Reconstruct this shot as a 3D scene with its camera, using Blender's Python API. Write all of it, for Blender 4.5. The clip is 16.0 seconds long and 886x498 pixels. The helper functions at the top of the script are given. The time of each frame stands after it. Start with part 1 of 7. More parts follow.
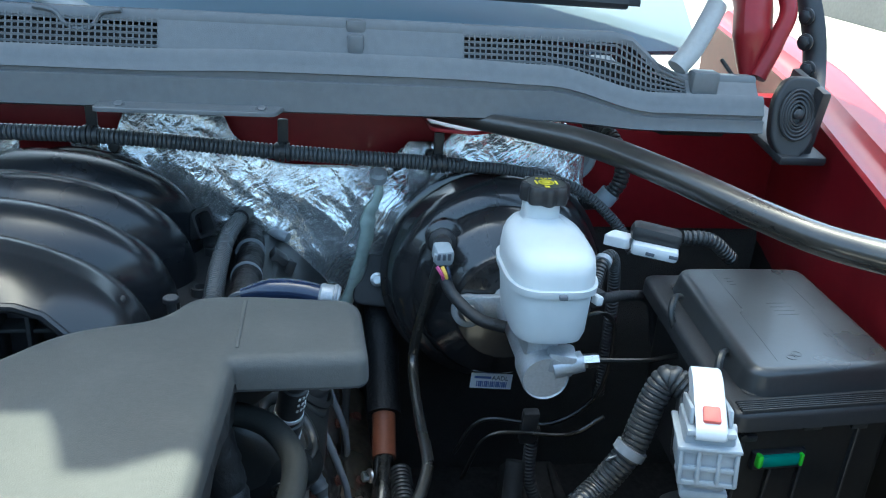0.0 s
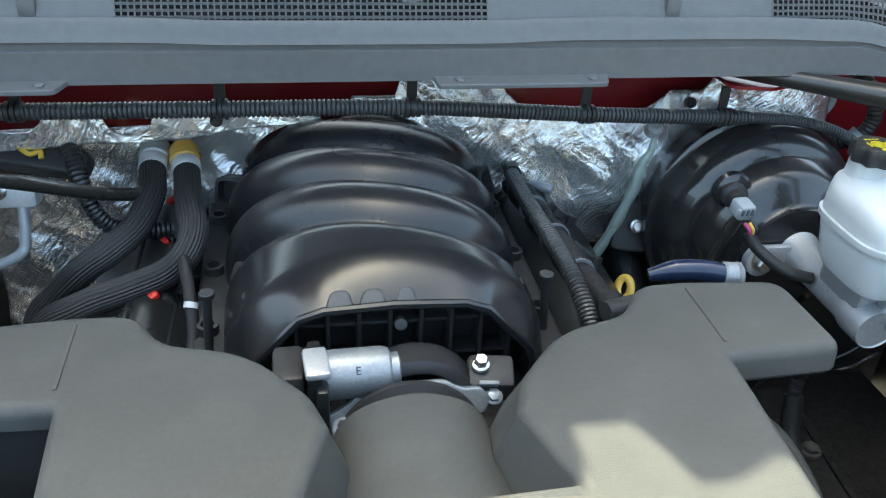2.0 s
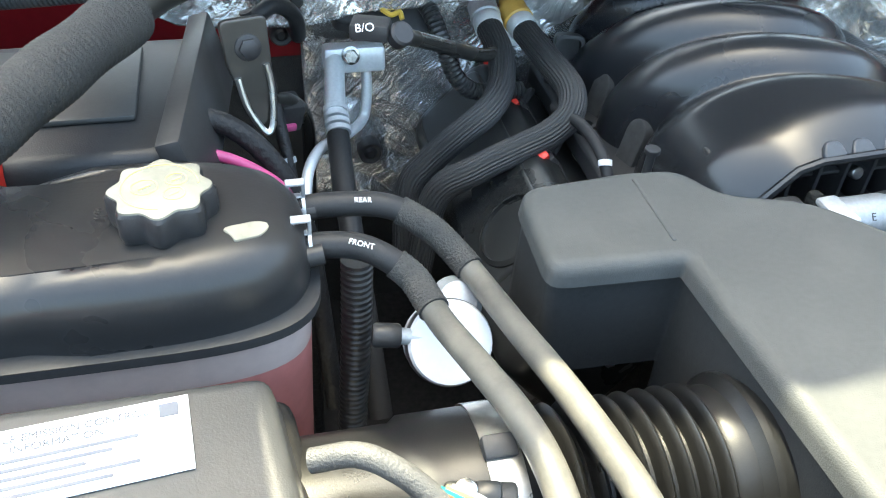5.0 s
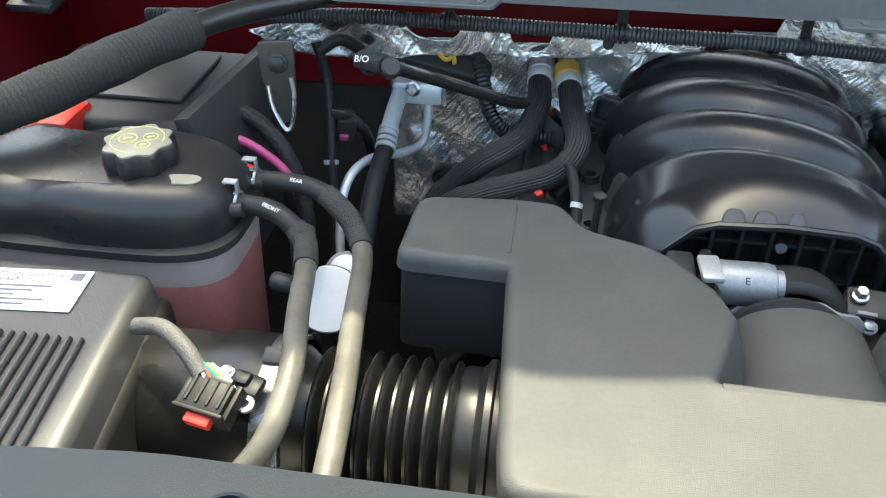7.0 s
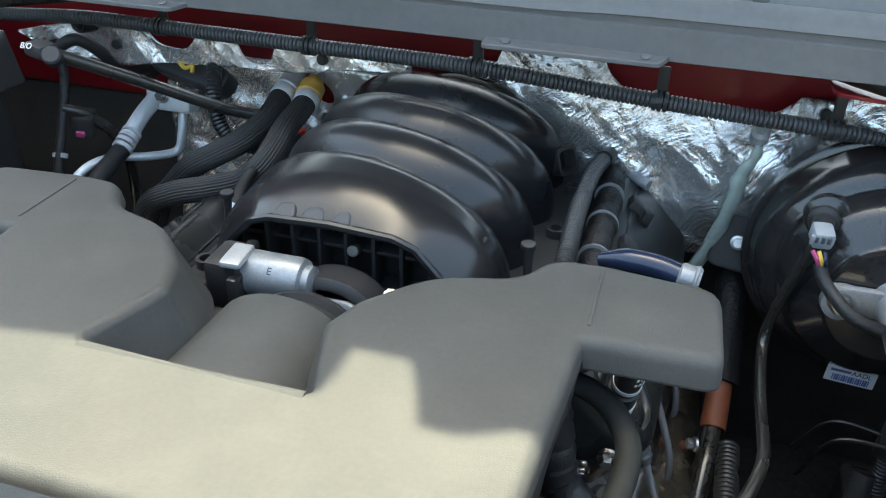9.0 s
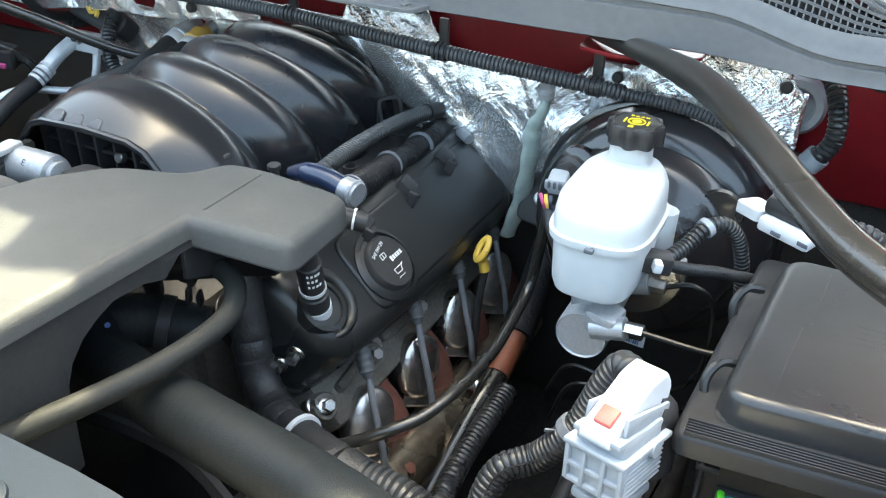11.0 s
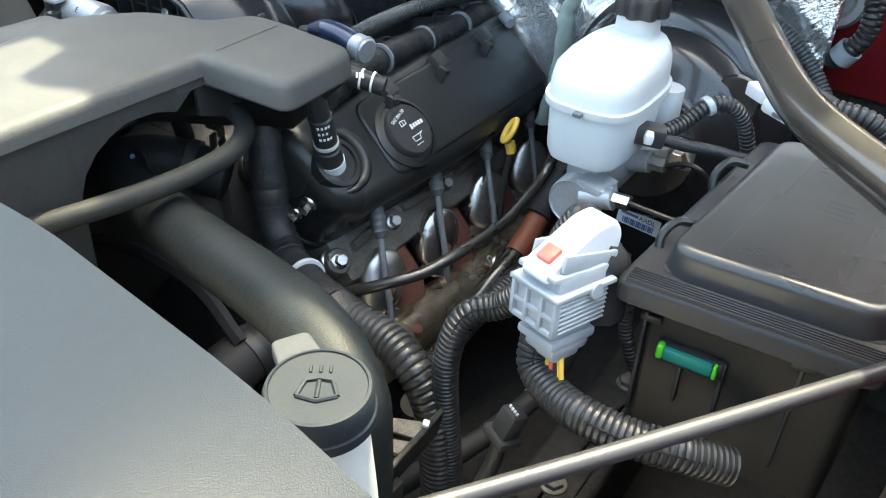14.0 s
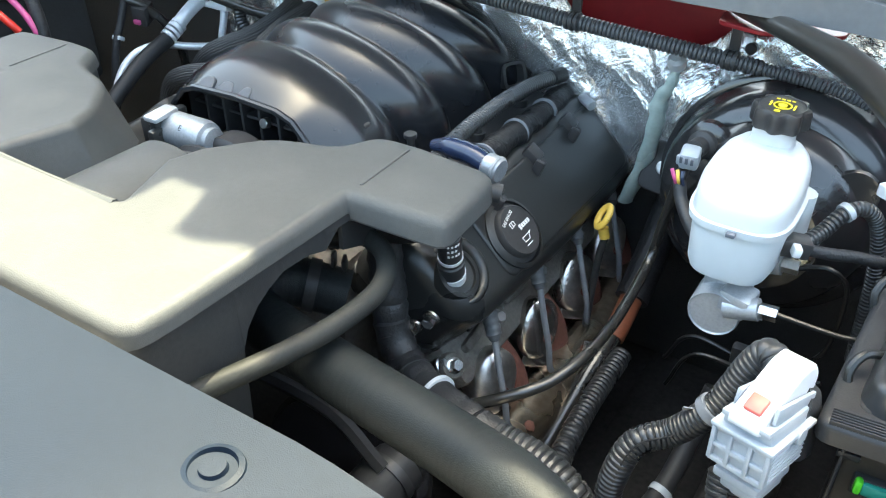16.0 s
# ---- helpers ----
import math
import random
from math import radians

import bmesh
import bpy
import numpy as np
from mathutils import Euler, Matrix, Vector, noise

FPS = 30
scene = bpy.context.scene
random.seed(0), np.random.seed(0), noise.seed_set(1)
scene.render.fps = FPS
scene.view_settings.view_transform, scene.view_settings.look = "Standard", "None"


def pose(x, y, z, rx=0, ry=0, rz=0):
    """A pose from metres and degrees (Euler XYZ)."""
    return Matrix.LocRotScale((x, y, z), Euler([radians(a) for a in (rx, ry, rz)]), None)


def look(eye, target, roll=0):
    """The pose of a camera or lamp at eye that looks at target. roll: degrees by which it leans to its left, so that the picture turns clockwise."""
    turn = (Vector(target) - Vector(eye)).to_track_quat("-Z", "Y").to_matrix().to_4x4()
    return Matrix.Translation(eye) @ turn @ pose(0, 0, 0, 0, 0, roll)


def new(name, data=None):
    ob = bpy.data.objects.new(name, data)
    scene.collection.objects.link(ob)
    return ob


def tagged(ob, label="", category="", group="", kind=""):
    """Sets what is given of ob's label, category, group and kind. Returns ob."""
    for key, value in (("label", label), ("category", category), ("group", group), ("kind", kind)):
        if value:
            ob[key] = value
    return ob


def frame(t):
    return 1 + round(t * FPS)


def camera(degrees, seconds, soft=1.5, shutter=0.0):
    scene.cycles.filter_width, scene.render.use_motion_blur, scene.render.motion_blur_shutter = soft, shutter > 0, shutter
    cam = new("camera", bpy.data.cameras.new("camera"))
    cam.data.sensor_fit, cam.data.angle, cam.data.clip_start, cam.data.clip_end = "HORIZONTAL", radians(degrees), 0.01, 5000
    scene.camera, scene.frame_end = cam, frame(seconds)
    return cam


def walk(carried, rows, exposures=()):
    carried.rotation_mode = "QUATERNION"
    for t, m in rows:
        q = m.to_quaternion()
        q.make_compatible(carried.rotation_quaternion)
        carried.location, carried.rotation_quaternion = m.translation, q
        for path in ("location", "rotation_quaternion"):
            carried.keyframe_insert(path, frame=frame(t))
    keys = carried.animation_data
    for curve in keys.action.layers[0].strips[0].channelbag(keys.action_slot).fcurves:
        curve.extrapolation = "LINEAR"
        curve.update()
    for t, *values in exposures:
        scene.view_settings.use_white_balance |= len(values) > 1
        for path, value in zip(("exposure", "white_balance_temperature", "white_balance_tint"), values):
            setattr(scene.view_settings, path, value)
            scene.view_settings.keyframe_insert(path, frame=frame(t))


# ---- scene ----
cam = camera(55.9, 16.0, soft=1.1)
PATH = [
    (0, (0.332, -0.489, 1.677), (0.614, 1.326, 0.886), 4.1),
    (0.5, (0.299, -0.46, 1.694), (0.522, 1.302, 0.774), 4.3),
    (1, (0.182, -0.444, 1.722), (0.41, 1.298, 0.766), 4.1),
    (1.5, (0.063, -0.458, 1.76), (0.329, 1.251, 0.757), 3.3),
    (2, (-0.056, -0.419, 1.75), (0.29, 1.256, 0.713), 3.3),
    (2.5, (-0.139, -0.348, 1.712), (0.303, 1.27, 0.622), 3.5),
    (3, (-0.245, -0.323, 1.709), (0.251, 1.259, 0.59), 3.5),
    (3.5, (-0.381, -0.324, 1.715), (0.115, 1.215, 0.538), 2.8),
    (4, (-0.489, -0.339, 1.72), (0.039, 1.14, 0.481), 3.5),
    (4.2, (-0.523, -0.343, 1.724), (0.017, 1.111, 0.462), 4.1),
    (6.3, (-0.326, -0.414, 1.731), (-0.365, 1.097, 0.421), 0.9),
    (6.5, (-0.286, -0.44, 1.75), (-0.366, 1.067, 0.437), 0.7),
    (7, (-0.191, -0.516, 1.782), (-0.436, 1.075, 0.595), 0.2),
    (7.5, (-0.062, -0.542, 1.78), (-0.42, 1.096, 0.689), 0.5),
    (8, (0.079, -0.489, 1.754), (-0.291, 1.166, 0.693), 0.9),
    (8.5, (0.209, -0.452, 1.746), (-0.144, 1.216, 0.702), 2.6),
    (9, (0.306, -0.444, 1.719), (-0.179, 1.193, 0.678), 1.3),
    (9.5, (0.42, -0.455, 1.72), (-0.108, 1.179, 0.694), 1.3),
    (9.7, (0.469, -0.458, 1.73), (-0.082, 1.169, 0.705), 1.5),
    (11.8, (0.79, -0.373, 1.653), (-0.043, 1.095, 0.579), 1.0),
    (12, (0.8, -0.377, 1.648), (-0.027, 1.074, 0.548), 1.1),
    (12.5, (0.818, -0.4, 1.651), (-0.001, 1.022, 0.508), 1.6),
    (13, (0.822, -0.414, 1.662), (-0.005, 0.993, 0.507), 2.4),
    (13.5, (0.82, -0.423, 1.67), (-0.079, 0.93, 0.504), 1.4),
    (14, (0.83, -0.406, 1.658), (-0.084, 0.927, 0.479), 1.5),
    (14.5, (0.826, -0.401, 1.659), (-0.09, 0.934, 0.485), 1.7),
    (15, (0.818, -0.404, 1.677), (-0.103, 0.939, 0.517), 1.7),
    (15.5, (0.753, -0.418, 1.707), (-0.166, 0.93, 0.55), 1.4),
    (16, (0.664, -0.438, 1.735), (-0.21, 0.941, 0.58), -0.2),
]
walk(cam, [(t, look(eye, target, roll)) for t, eye, target, roll in PATH],
     exposures=[(0, 2.49, 5800, -10), (0.5, 2.77, 6300, -9), (1, 3.12, 6700, -7), (1.5, 2.87, 6900, -6), (2, 2.72, 7000, -5), (2.5, 3.22, 7100, -4), (3, 3.42, 7100, -4), (4, 3.65, 7100, -4), (6.5, 2.85, 7100, -3), (7, 2.65, 7200, -2), (7.5, 2.20, 7400, -1), (8, 2.40, 7300, -2), (8.5, 2.52, 7200, -3), (9, 2.66, 7200, -3), (9.5, 2.86, 7200, -4), (12, 3.49, 7650, -2), (12.5, 3.25, 7650, -2), (13, 2.76, 7550, -2), (13.5, 2.87, 7350, -3), (14, 3.28, 7350, -3), (14.5, 3.26, 7350, -3), (15, 2.92, 7250, -4), (15.5, 2.98, 7150, -4), (16, 3.45, 7250, -4)])

# ---- world, sun, exposure ----
SUN_EL, SUN_AZ = 68.0, -15.0          # sun stands high behind the windscreen
world = bpy.data.worlds.new("sky")
scene.world = world
world.use_nodes = True
wn = world.node_tree.nodes
sky = wn.new("ShaderNodeTexSky")
sky.sky_type, sky.sun_disc = "NISHITA", False
sky.dust_density, sky.ozone_density = 4.0, 0.6
sky.sun_elevation, sky.sun_rotation = radians(SUN_EL), radians(SUN_AZ)
world.node_tree.links.new(sky.outputs[0], wn["Background"].inputs[0])
wn["Background"].inputs[1].default_value = 0.15
sun = new("sun", bpy.data.lights.new("sun", "SUN"))
sun.data.energy, sun.data.angle, sun.data.color = 2.5, radians(0.5), (1.0, 0.90, 0.73)
_v = Vector((math.sin(radians(SUN_AZ)) * math.cos(radians(SUN_EL)), math.cos(radians(SUN_AZ)) * math.cos(radians(SUN_EL)), math.sin(radians(SUN_EL))))
sun.matrix_world = look(_v * 20, (0, 0, 1.3))


# ---- materials ----
def mat(name, base, rough=0.5, metal=0.0, var=0.18, grain=60.0, bump=0.12, bump_scale=None, dirt=0.0, dirt_col=(0.25, 0.21, 0.16), coat=0.0, spec=0.5, sub=0.0, trans=0.0, emit=None, dist=0.0006):
    """A surface with variation at two scales, fine relief and settled dust."""
    m = bpy.data.materials.new(name)
    m.use_nodes = True
    nt = m.node_tree
    n, L = nt.nodes, nt.links
    b = n["Principled BSDF"]
    tc = n.new("ShaderNodeTexCoord")
    fine = n.new("ShaderNodeTexNoise")
    fine.inputs["Scale"].default_value, fine.inputs["Detail"].default_value = grain * 6, 4
    wide = n.new("ShaderNodeTexNoise")
    wide.inputs["Scale"].default_value, wide.inputs["Detail"].default_value = grain * 0.22, 5
    for t in (fine, wide):
        L.new(tc.outputs["Object"], t.inputs["Vector"])
    add = n.new("ShaderNodeMath")
    add.operation = "ADD"
    L.new(fine.outputs["Fac"], add.inputs[0])
    L.new(wide.outputs["Fac"], add.inputs[1])
    ramp = n.new("ShaderNodeMapRange")
    ramp.inputs["From Min"].default_value, ramp.inputs["From Max"].default_value = 0.6, 1.4
    ramp.inputs["To Min"].default_value, ramp.inputs["To Max"].default_value = 1 - var, 1 + var
    L.new(add.outputs[0], ramp.inputs["Value"])
    mul = n.new("ShaderNodeVectorMath")
    mul.operation = "SCALE"
    mul.inputs[0].default_value = base
    L.new(ramp.outputs[0], mul.inputs["Scale"])
    colour = mul.outputs[0]
    if dirt:
        mask = n.new("ShaderNodeTexNoise")
        mask.inputs["Scale"].default_value, mask.inputs["Detail"].default_value = grain * 0.5, 8
        L.new(tc.outputs["Object"], mask.inputs["Vector"])
        mr = n.new("ShaderNodeMapRange")
        mr.inputs["From Min"].default_value, mr.inputs["From Max"].default_value = 0.45, 0.75
        mr.inputs["To Min"].default_value, mr.inputs["To Max"].default_value = dirt * 0.25, dirt
        L.new(mask.outputs["Fac"], mr.inputs["Value"])
        mix = n.new("ShaderNodeMix")
        mix.data_type = "RGBA"
        mix.inputs["B"].default_value = (*dirt_col, 1)
        L.new(mr.outputs[0], mix.inputs["Factor"])
        L.new(colour, mix.inputs["A"])
        colour = mix.outputs["Result"]
    L.new(colour, b.inputs["Base Color"])
    rr = n.new("ShaderNodeMapRange")
    rr.inputs["From Min"].default_value, rr.inputs["From Max"].default_value = 0.3, 0.7
    rr.inputs["To Min"].default_value, rr.inputs["To Max"].default_value = max(0.02, rough - 0.1), min(1, rough + 0.1)
    L.new(wide.outputs["Fac"], rr.inputs["Value"])
    L.new(rr.outputs[0], b.inputs["Roughness"])
    b.inputs["Metallic"].default_value = metal
    b.inputs["Specular IOR Level"].default_value = spec
    b.inputs["Coat Weight"].default_value = coat
    b.inputs["Coat Roughness"].default_value = 0.06
    b.inputs["Transmission Weight"].default_value = trans
    if sub:
        b.inputs["Subsurface Weight"].default_value = sub
        b.inputs["Subsurface Radius"].default_value = (0.02, 0.02, 0.02)
        b.inputs["Subsurface Scale"].default_value = 0.5
    if bump:
        bp = n.new("ShaderNodeBump")
        bp.inputs["Strength"].default_value, bp.inputs["Distance"].default_value = bump, dist
        tex = n.new("ShaderNodeTexNoise")
        tex.inputs["Scale"].default_value, tex.inputs["Detail"].default_value = bump_scale or grain * 22, 3
        L.new(tc.outputs["Object"], tex.inputs["Vector"])
        L.new(tex.outputs["Fac"], bp.inputs["Height"])
        L.new(bp.outputs[0], b.inputs["Normal"])
    return m


M = {}
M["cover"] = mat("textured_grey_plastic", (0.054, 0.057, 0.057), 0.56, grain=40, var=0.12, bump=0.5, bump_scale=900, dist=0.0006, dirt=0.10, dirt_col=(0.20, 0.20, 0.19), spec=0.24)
M["skirt"] = mat("shaded_grey_plastic", (0.022, 0.023, 0.024), 0.5, grain=40, var=0.2, bump=0.4, bump_scale=900, dist=0.0006, dirt=0.04, dirt_col=(0.12, 0.12, 0.11), spec=0.2)
M["shroud"] = mat("blue_grey_plastic", (0.008, 0.013, 0.021), 0.46, grain=25, var=0.12, bump=0.4, bump_scale=1200, dist=0.0005, spec=0.13)
M["manifold"] = mat("satin_black_plastic", (0.012, 0.013, 0.015), 0.24, grain=18, var=0.15, bump=0.06, bump_scale=900, dist=0.0004)
M["black"] = mat("black_plastic", (0.033, 0.033, 0.034), 0.42, grain=40, bump=0.15, dirt=0.02, spec=0.28)
M["fuse"] = mat("dusty_black_plastic", (0.022, 0.023, 0.025), 0.42, grain=30, bump=0.25, bump_scale=700, dist=0.0008, dirt=0.04, dirt_col=(0.17, 0.15, 0.13), spec=0.3)
M["fuse_lid"] = mat("dusty_lid_plastic", (0.022, 0.023, 0.024), 0.34, grain=30, var=0.2, bump=0.15, bump_scale=700, dist=0.0004, dirt=0.14, dirt_col=(0.115, 0.120, 0.125), spec=0.5, coat=0.12)
M["deep_black"] = mat("deep_black_plastic", (0.013, 0.0128, 0.0125), 0.5, grain=30, var=0.3, bump=0.25, bump_scale=700, dist=0.0006, dirt=0.03, dirt_col=(0.10, 0.08, 0.06), spec=0.25)
M["rubber"] = mat("black_rubber", (0.025, 0.025, 0.026), 0.48, grain=50, bump=0.25, dirt=0.01, dirt_col=(0.1, 0.1, 0.09), spec=0.22)
M["radiator_rubber"] = mat("cloth_marked_rubber", (0.011, 0.0135, 0.0145), 0.55, grain=45, var=0.45, bump=0.4, bump_scale=900, dist=0.0008, dirt=0.05, dirt_col=(0.075, 0.078, 0.070), spec=0.22)
M["bellows"] = mat("glossy_black_rubber", (0.007, 0.0072, 0.0075), 0.34, grain=40, var=0.3, bump=0.15, dirt=0.015, dirt_col=(0.12, 0.11, 0.09), spec=0.4)
M["dusty_rubber"] = mat("dusty_grey_rubber", (0.018, 0.0195, 0.019), 0.6, grain=60, var=0.35, bump=0.4, dirt=0.10, dirt_col=(0.10, 0.098, 0.085), spec=0.2)
M["conduit"] = mat("split_loom_plastic", (0.027, 0.028, 0.029), 0.33, grain=60, bump=0.1, dirt=0.03)
M["conduit_grey"] = mat("faded_conduit_plastic", (0.050, 0.053, 0.057), 0.45, grain=60, bump=0.1, dirt=0.05)
M["wrap"] = mat("black_wrapped_tape", (0.014, 0.014, 0.015), 0.5, grain=70, var=0.4, bump=0.8, bump_scale=180, dist=0.0025, spec=0.3)
M["tape"] = mat("black_cloth_tape", (0.022, 0.022, 0.023), 0.5, grain=90, bump=0.5, bump_scale=260, dist=0.002)
M["booster"] = mat("gloss_black_paint", (0.020, 0.020, 0.021), 0.25, grain=20, bump=0.06, coat=0.5)
M["enamel"] = mat("black_enamel_tube", (0.022, 0.021, 0.019), 0.28, grain=20, var=0.25, bump=0.05, coat=0.4, dirt=0.06, dirt_col=(0.14, 0.12, 0.10))
M["red_paint"] = mat("dark_red_car_paint", (0.20, 0.006, 0.012), 0.38, grain=15, var=0.12, bump=0.04, coat=0.12, dirt=0.04, spec=0.3)
M["cowl"] = mat("weathered_grey_cowl_plastic", (0.100, 0.105, 0.110), 0.5, grain=18, var=0.16, bump=0.35, bump_scale=900, dist=0.0005, dirt=0.14, dirt_col=(0.22, 0.21, 0.19))
M["sunlit_grey"] = mat("sunlit_grey_enamel", (0.28, 0.28, 0.27), 0.45, grain=30, var=0.12, bump=0.1)
M["white"] = mat("milky_white_polyethylene", (0.50, 0.53, 0.54), 0.42, grain=14, var=0.03, bump=0.1, bump_scale=60, sub=0.25)
M["white_conn"] = mat("white_nylon", (0.62, 0.63, 0.64), 0.42, grain=30, var=0.05, bump=0.1)
M["grey_conn"] = mat("pale_grey_nylon", (0.33, 0.36, 0.385), 0.45, grain=30, var=0.08, bump=0.12, dirt=0.06)
M["alu"] = mat("cast_aluminium", (0.43, 0.45, 0.47), 0.45, metal=0.55, grain=60, bump=0.2, bump_scale=420, dist=0.0006, dirt=0.08)
M["dull_alu"] = mat("oxidised_aluminium", (0.19, 0.18, 0.16), 0.55, metal=0.35, grain=40, var=0.5, bump=0.8, dirt=0.8, dirt_col=(0.075, 0.052, 0.036), dist=0.0015)
M["steel"] = mat("zinc_plated_steel", (0.55, 0.55, 0.54), 0.3, metal=1.0, grain=40, bump=0.1)
M["shield"] = mat("heat_shield_steel", (0.66, 0.64, 0.61), 0.30, metal=0.95, grain=22, var=0.35, bump=0.35, bump_scale=45, dist=0.004, dirt=0.45, dirt_col=(0.16, 0.085, 0.05))
M["hot_steel"] = mat("heat_tinted_steel", (0.50, 0.42, 0.32), 0.32, metal=0.9, grain=16, var=0.4, bump=0.4, bump_scale=30, dist=0.006, dirt=0.6, dirt_col=(0.10, 0.06, 0.04))
M["rust"] = mat("rusted_cast_iron", (0.15, 0.055, 0.038), 0.8, grain=40, var=0.4, bump=0.6, dist=0.003)
M["iron"] = mat("dark_engine_metal", (0.11, 0.10, 0.09), 0.6, metal=0.3, grain=25, var=0.4, bump=0.5, dirt=0.2, dirt_col=(0.08, 0.06, 0.045))
M["yellow"] = mat("yellow_plastic", (0.72, 0.46, 0.08), 0.4, grain=30, var=0.08)
M["ochre"] = mat("ochre_plastic", (0.55, 0.33, 0.07), 0.45, grain=30, var=0.1)
M["red"] = mat("bright_red_plastic", (0.62, 0.03, 0.02), 0.4, grain=30, var=0.08)
M["coral"] = mat("faded_red_plastic", (0.70, 0.12, 0.09), 0.45, grain=30, var=0.08)
M["pink"] = mat("pink_cable_jacket", (0.46, 0.07, 0.2), 0.4, grain=30, var=0.1)
M["orange"] = mat("rust_orange_sleeve", (0.22, 0.065, 0.03), 0.6, grain=60, var=0.2, bump=0.3)
M["green"] = mat("teal_green_plastic", (0.01, 0.20, 0.15), 0.45, grain=30, var=0.1)
M["lime"] = mat("lime_green_plastic", (0.09, 0.55, 0.03), 0.45, grain=30, var=0.1)
M["paper"] = mat("white_paper_sticker", (0.85, 0.87, 0.90), 0.5, grain=30, var=0.04, bump=0.05)
M["ink"] = mat("grey_print", (0.10, 0.11, 0.13), 0.6, grain=30, var=0.1, bump=0)
M["blue_ink"] = mat("blue_print", (0.12, 0.18, 0.42), 0.6, grain=30, var=0.1, bump=0)
M["white_ink"] = mat("white_print", (0.75, 0.75, 0.73), 0.6, grain=30, var=0.05, bump=0)
M["pale_ink"] = mat("pale_yellow_print", (0.72, 0.68, 0.22), 0.55, grain=30, var=0.1, bump=0)
M["bright_alu"] = mat("clean_drawn_aluminium", (0.72, 0.74, 0.75), 0.38, metal=0.35, grain=50, var=0.1, bump=0.12)
M["lift_tab"] = mat("faded_black_nylon", (0.035, 0.039, 0.044), 0.55, grain=40, var=0.2, bump=0.2, spec=0.2)
M["throttle_alu"] = mat("dull_cast_aluminium", (0.27, 0.29, 0.31), 0.45, metal=0.5, grain=60, var=0.2, bump=0.25, bump_scale=420, dist=0.0006, dirt=0.15, dirt_col=(0.12, 0.12, 0.12))
M["boss"] = mat("worn_grey_boss", (0.035, 0.040, 0.048), 0.5, grain=40, var=0.2, bump=0.2)
M["satin"] = mat("satin_black_moulding", (0.017, 0.018, 0.018), 0.30, grain=24, var=0.2, bump=0.2, bump_scale=500, dist=0.0006, dirt=0.05, dirt_col=(0.08, 0.078, 0.07), spec=0.4)
M["milky"] = mat("cloudy_tank_plastic", (0.46, 0.37, 0.34), 0.45, grain=14, var=0.12, bump=0.1, sub=0.2)
M["braided_silver"] = mat("grey_braided_sleeve", (0.055, 0.055, 0.054), 0.6, grain=80, var=0.35, bump=0.7, bump_scale=600, dist=0.0012)
M["sunlit_dust"] = mat("sunlit_dusty_plastic", (0.17, 0.165, 0.135), 0.6, grain=40, var=0.2, dirt=0.85, dirt_col=(0.40, 0.37, 0.29), bump=0.2, spec=0.3)
M["tank_shell"] = mat("dusty_moulded_shell", (0.014, 0.015, 0.017), 0.34, grain=20, var=0.2, dirt=0.10, dirt_col=(0.20, 0.18, 0.15), bump=0.12, spec=0.4)
M["sunlit_hose"] = mat("sunlit_hose_rubber", (0.065, 0.064, 0.058), 0.5, grain=60, var=0.25, dirt=0.55, dirt_col=(0.19, 0.175, 0.145), bump=0.25, spec=0.3)
M["braid"] = mat("braided_hose_cover", (0.022, 0.023, 0.024), 0.45, grain=60, var=0.4, bump=0.8, bump_scale=700, dist=0.0014, dirt=0.04, spec=0.4)
M["yellow_ink"] = mat("yellow_print", (0.72, 0.58, 0.04), 0.55, grain=30, var=0.05, bump=0)
M["lid"] = mat("dusty_grey_ribbed_plastic", (0.036, 0.038, 0.040), 0.46, grain=30, var=0.15, bump=0.3, bump_scale=700, dist=0.0006, dirt=0.07, dirt_col=(0.2, 0.17, 0.12))
M["liner"] = mat("added_liner_fabric", (0.06, 0.062, 0.065), 0.9, grain=20, var=0.2, bump=0.4)
M["cap"] = mat("matt_black_plastic", (0.010, 0.0145, 0.020), 0.6, grain=40, bump=0.3, dirt=0.06, dirt_col=(0.09, 0.09, 0.092), spec=0.2)
M["floor_black"] = mat("matt_underbody_black", (0.034, 0.032, 0.030), 0.8, grain=20, var=0.5, bump=0.4, dirt=0.04, dirt_col=(0.05, 0.04, 0.03), spec=0.05)
M["dark"] = mat("matt_recess_plastic", (0.042, 0.041, 0.040), 0.85, grain=20, var=0.4, bump=0.4, spec=0.1)
M["boot"] = mat("dark_grey_silicone", (0.085, 0.09, 0.095), 0.5, grain=60, var=0.2, bump=0.15)
M["lead"] = mat("grey_silicone_lead", (0.17, 0.18, 0.195), 0.45, grain=60, var=0.15, bump=0.1)
M["rod"] = mat("grey_painted_steel", (0.024, 0.024, 0.026), 0.45, grain=40, var=0.15, bump=0.15, metal=0.1)
M["coolant"] = mat("stained_pink_tank_plastic", (0.44, 0.165, 0.150), 0.4, grain=14, var=0.15, bump=0.1, sub=0.2)
M["sleeve"] = mat("woven_black_sleeve", (0.030, 0.030, 0.029), 0.8, grain=60, var=0.4, bump=0.9, bump_scale=600, dist=0.002, dirt=0.06, dirt_col=(0.16, 0.14, 0.10))
M["glass"] = mat("tinted_windscreen", (0.16, 0.21, 0.25), 0.08, grain=5, var=0.02, bump=0, spec=0.5, coat=0.2)
M["concrete"] = mat("pale_concrete", (0.30, 0.285, 0.26), 0.85, grain=4, var=0.2, bump=0.5, bump_scale=30, dirt=0.2)
M["blocker_wall"] = mat("blocker_grey", (0.16, 0.155, 0.145), 0.9, grain=3, var=0.2, bump=0.3, bump_scale=40)
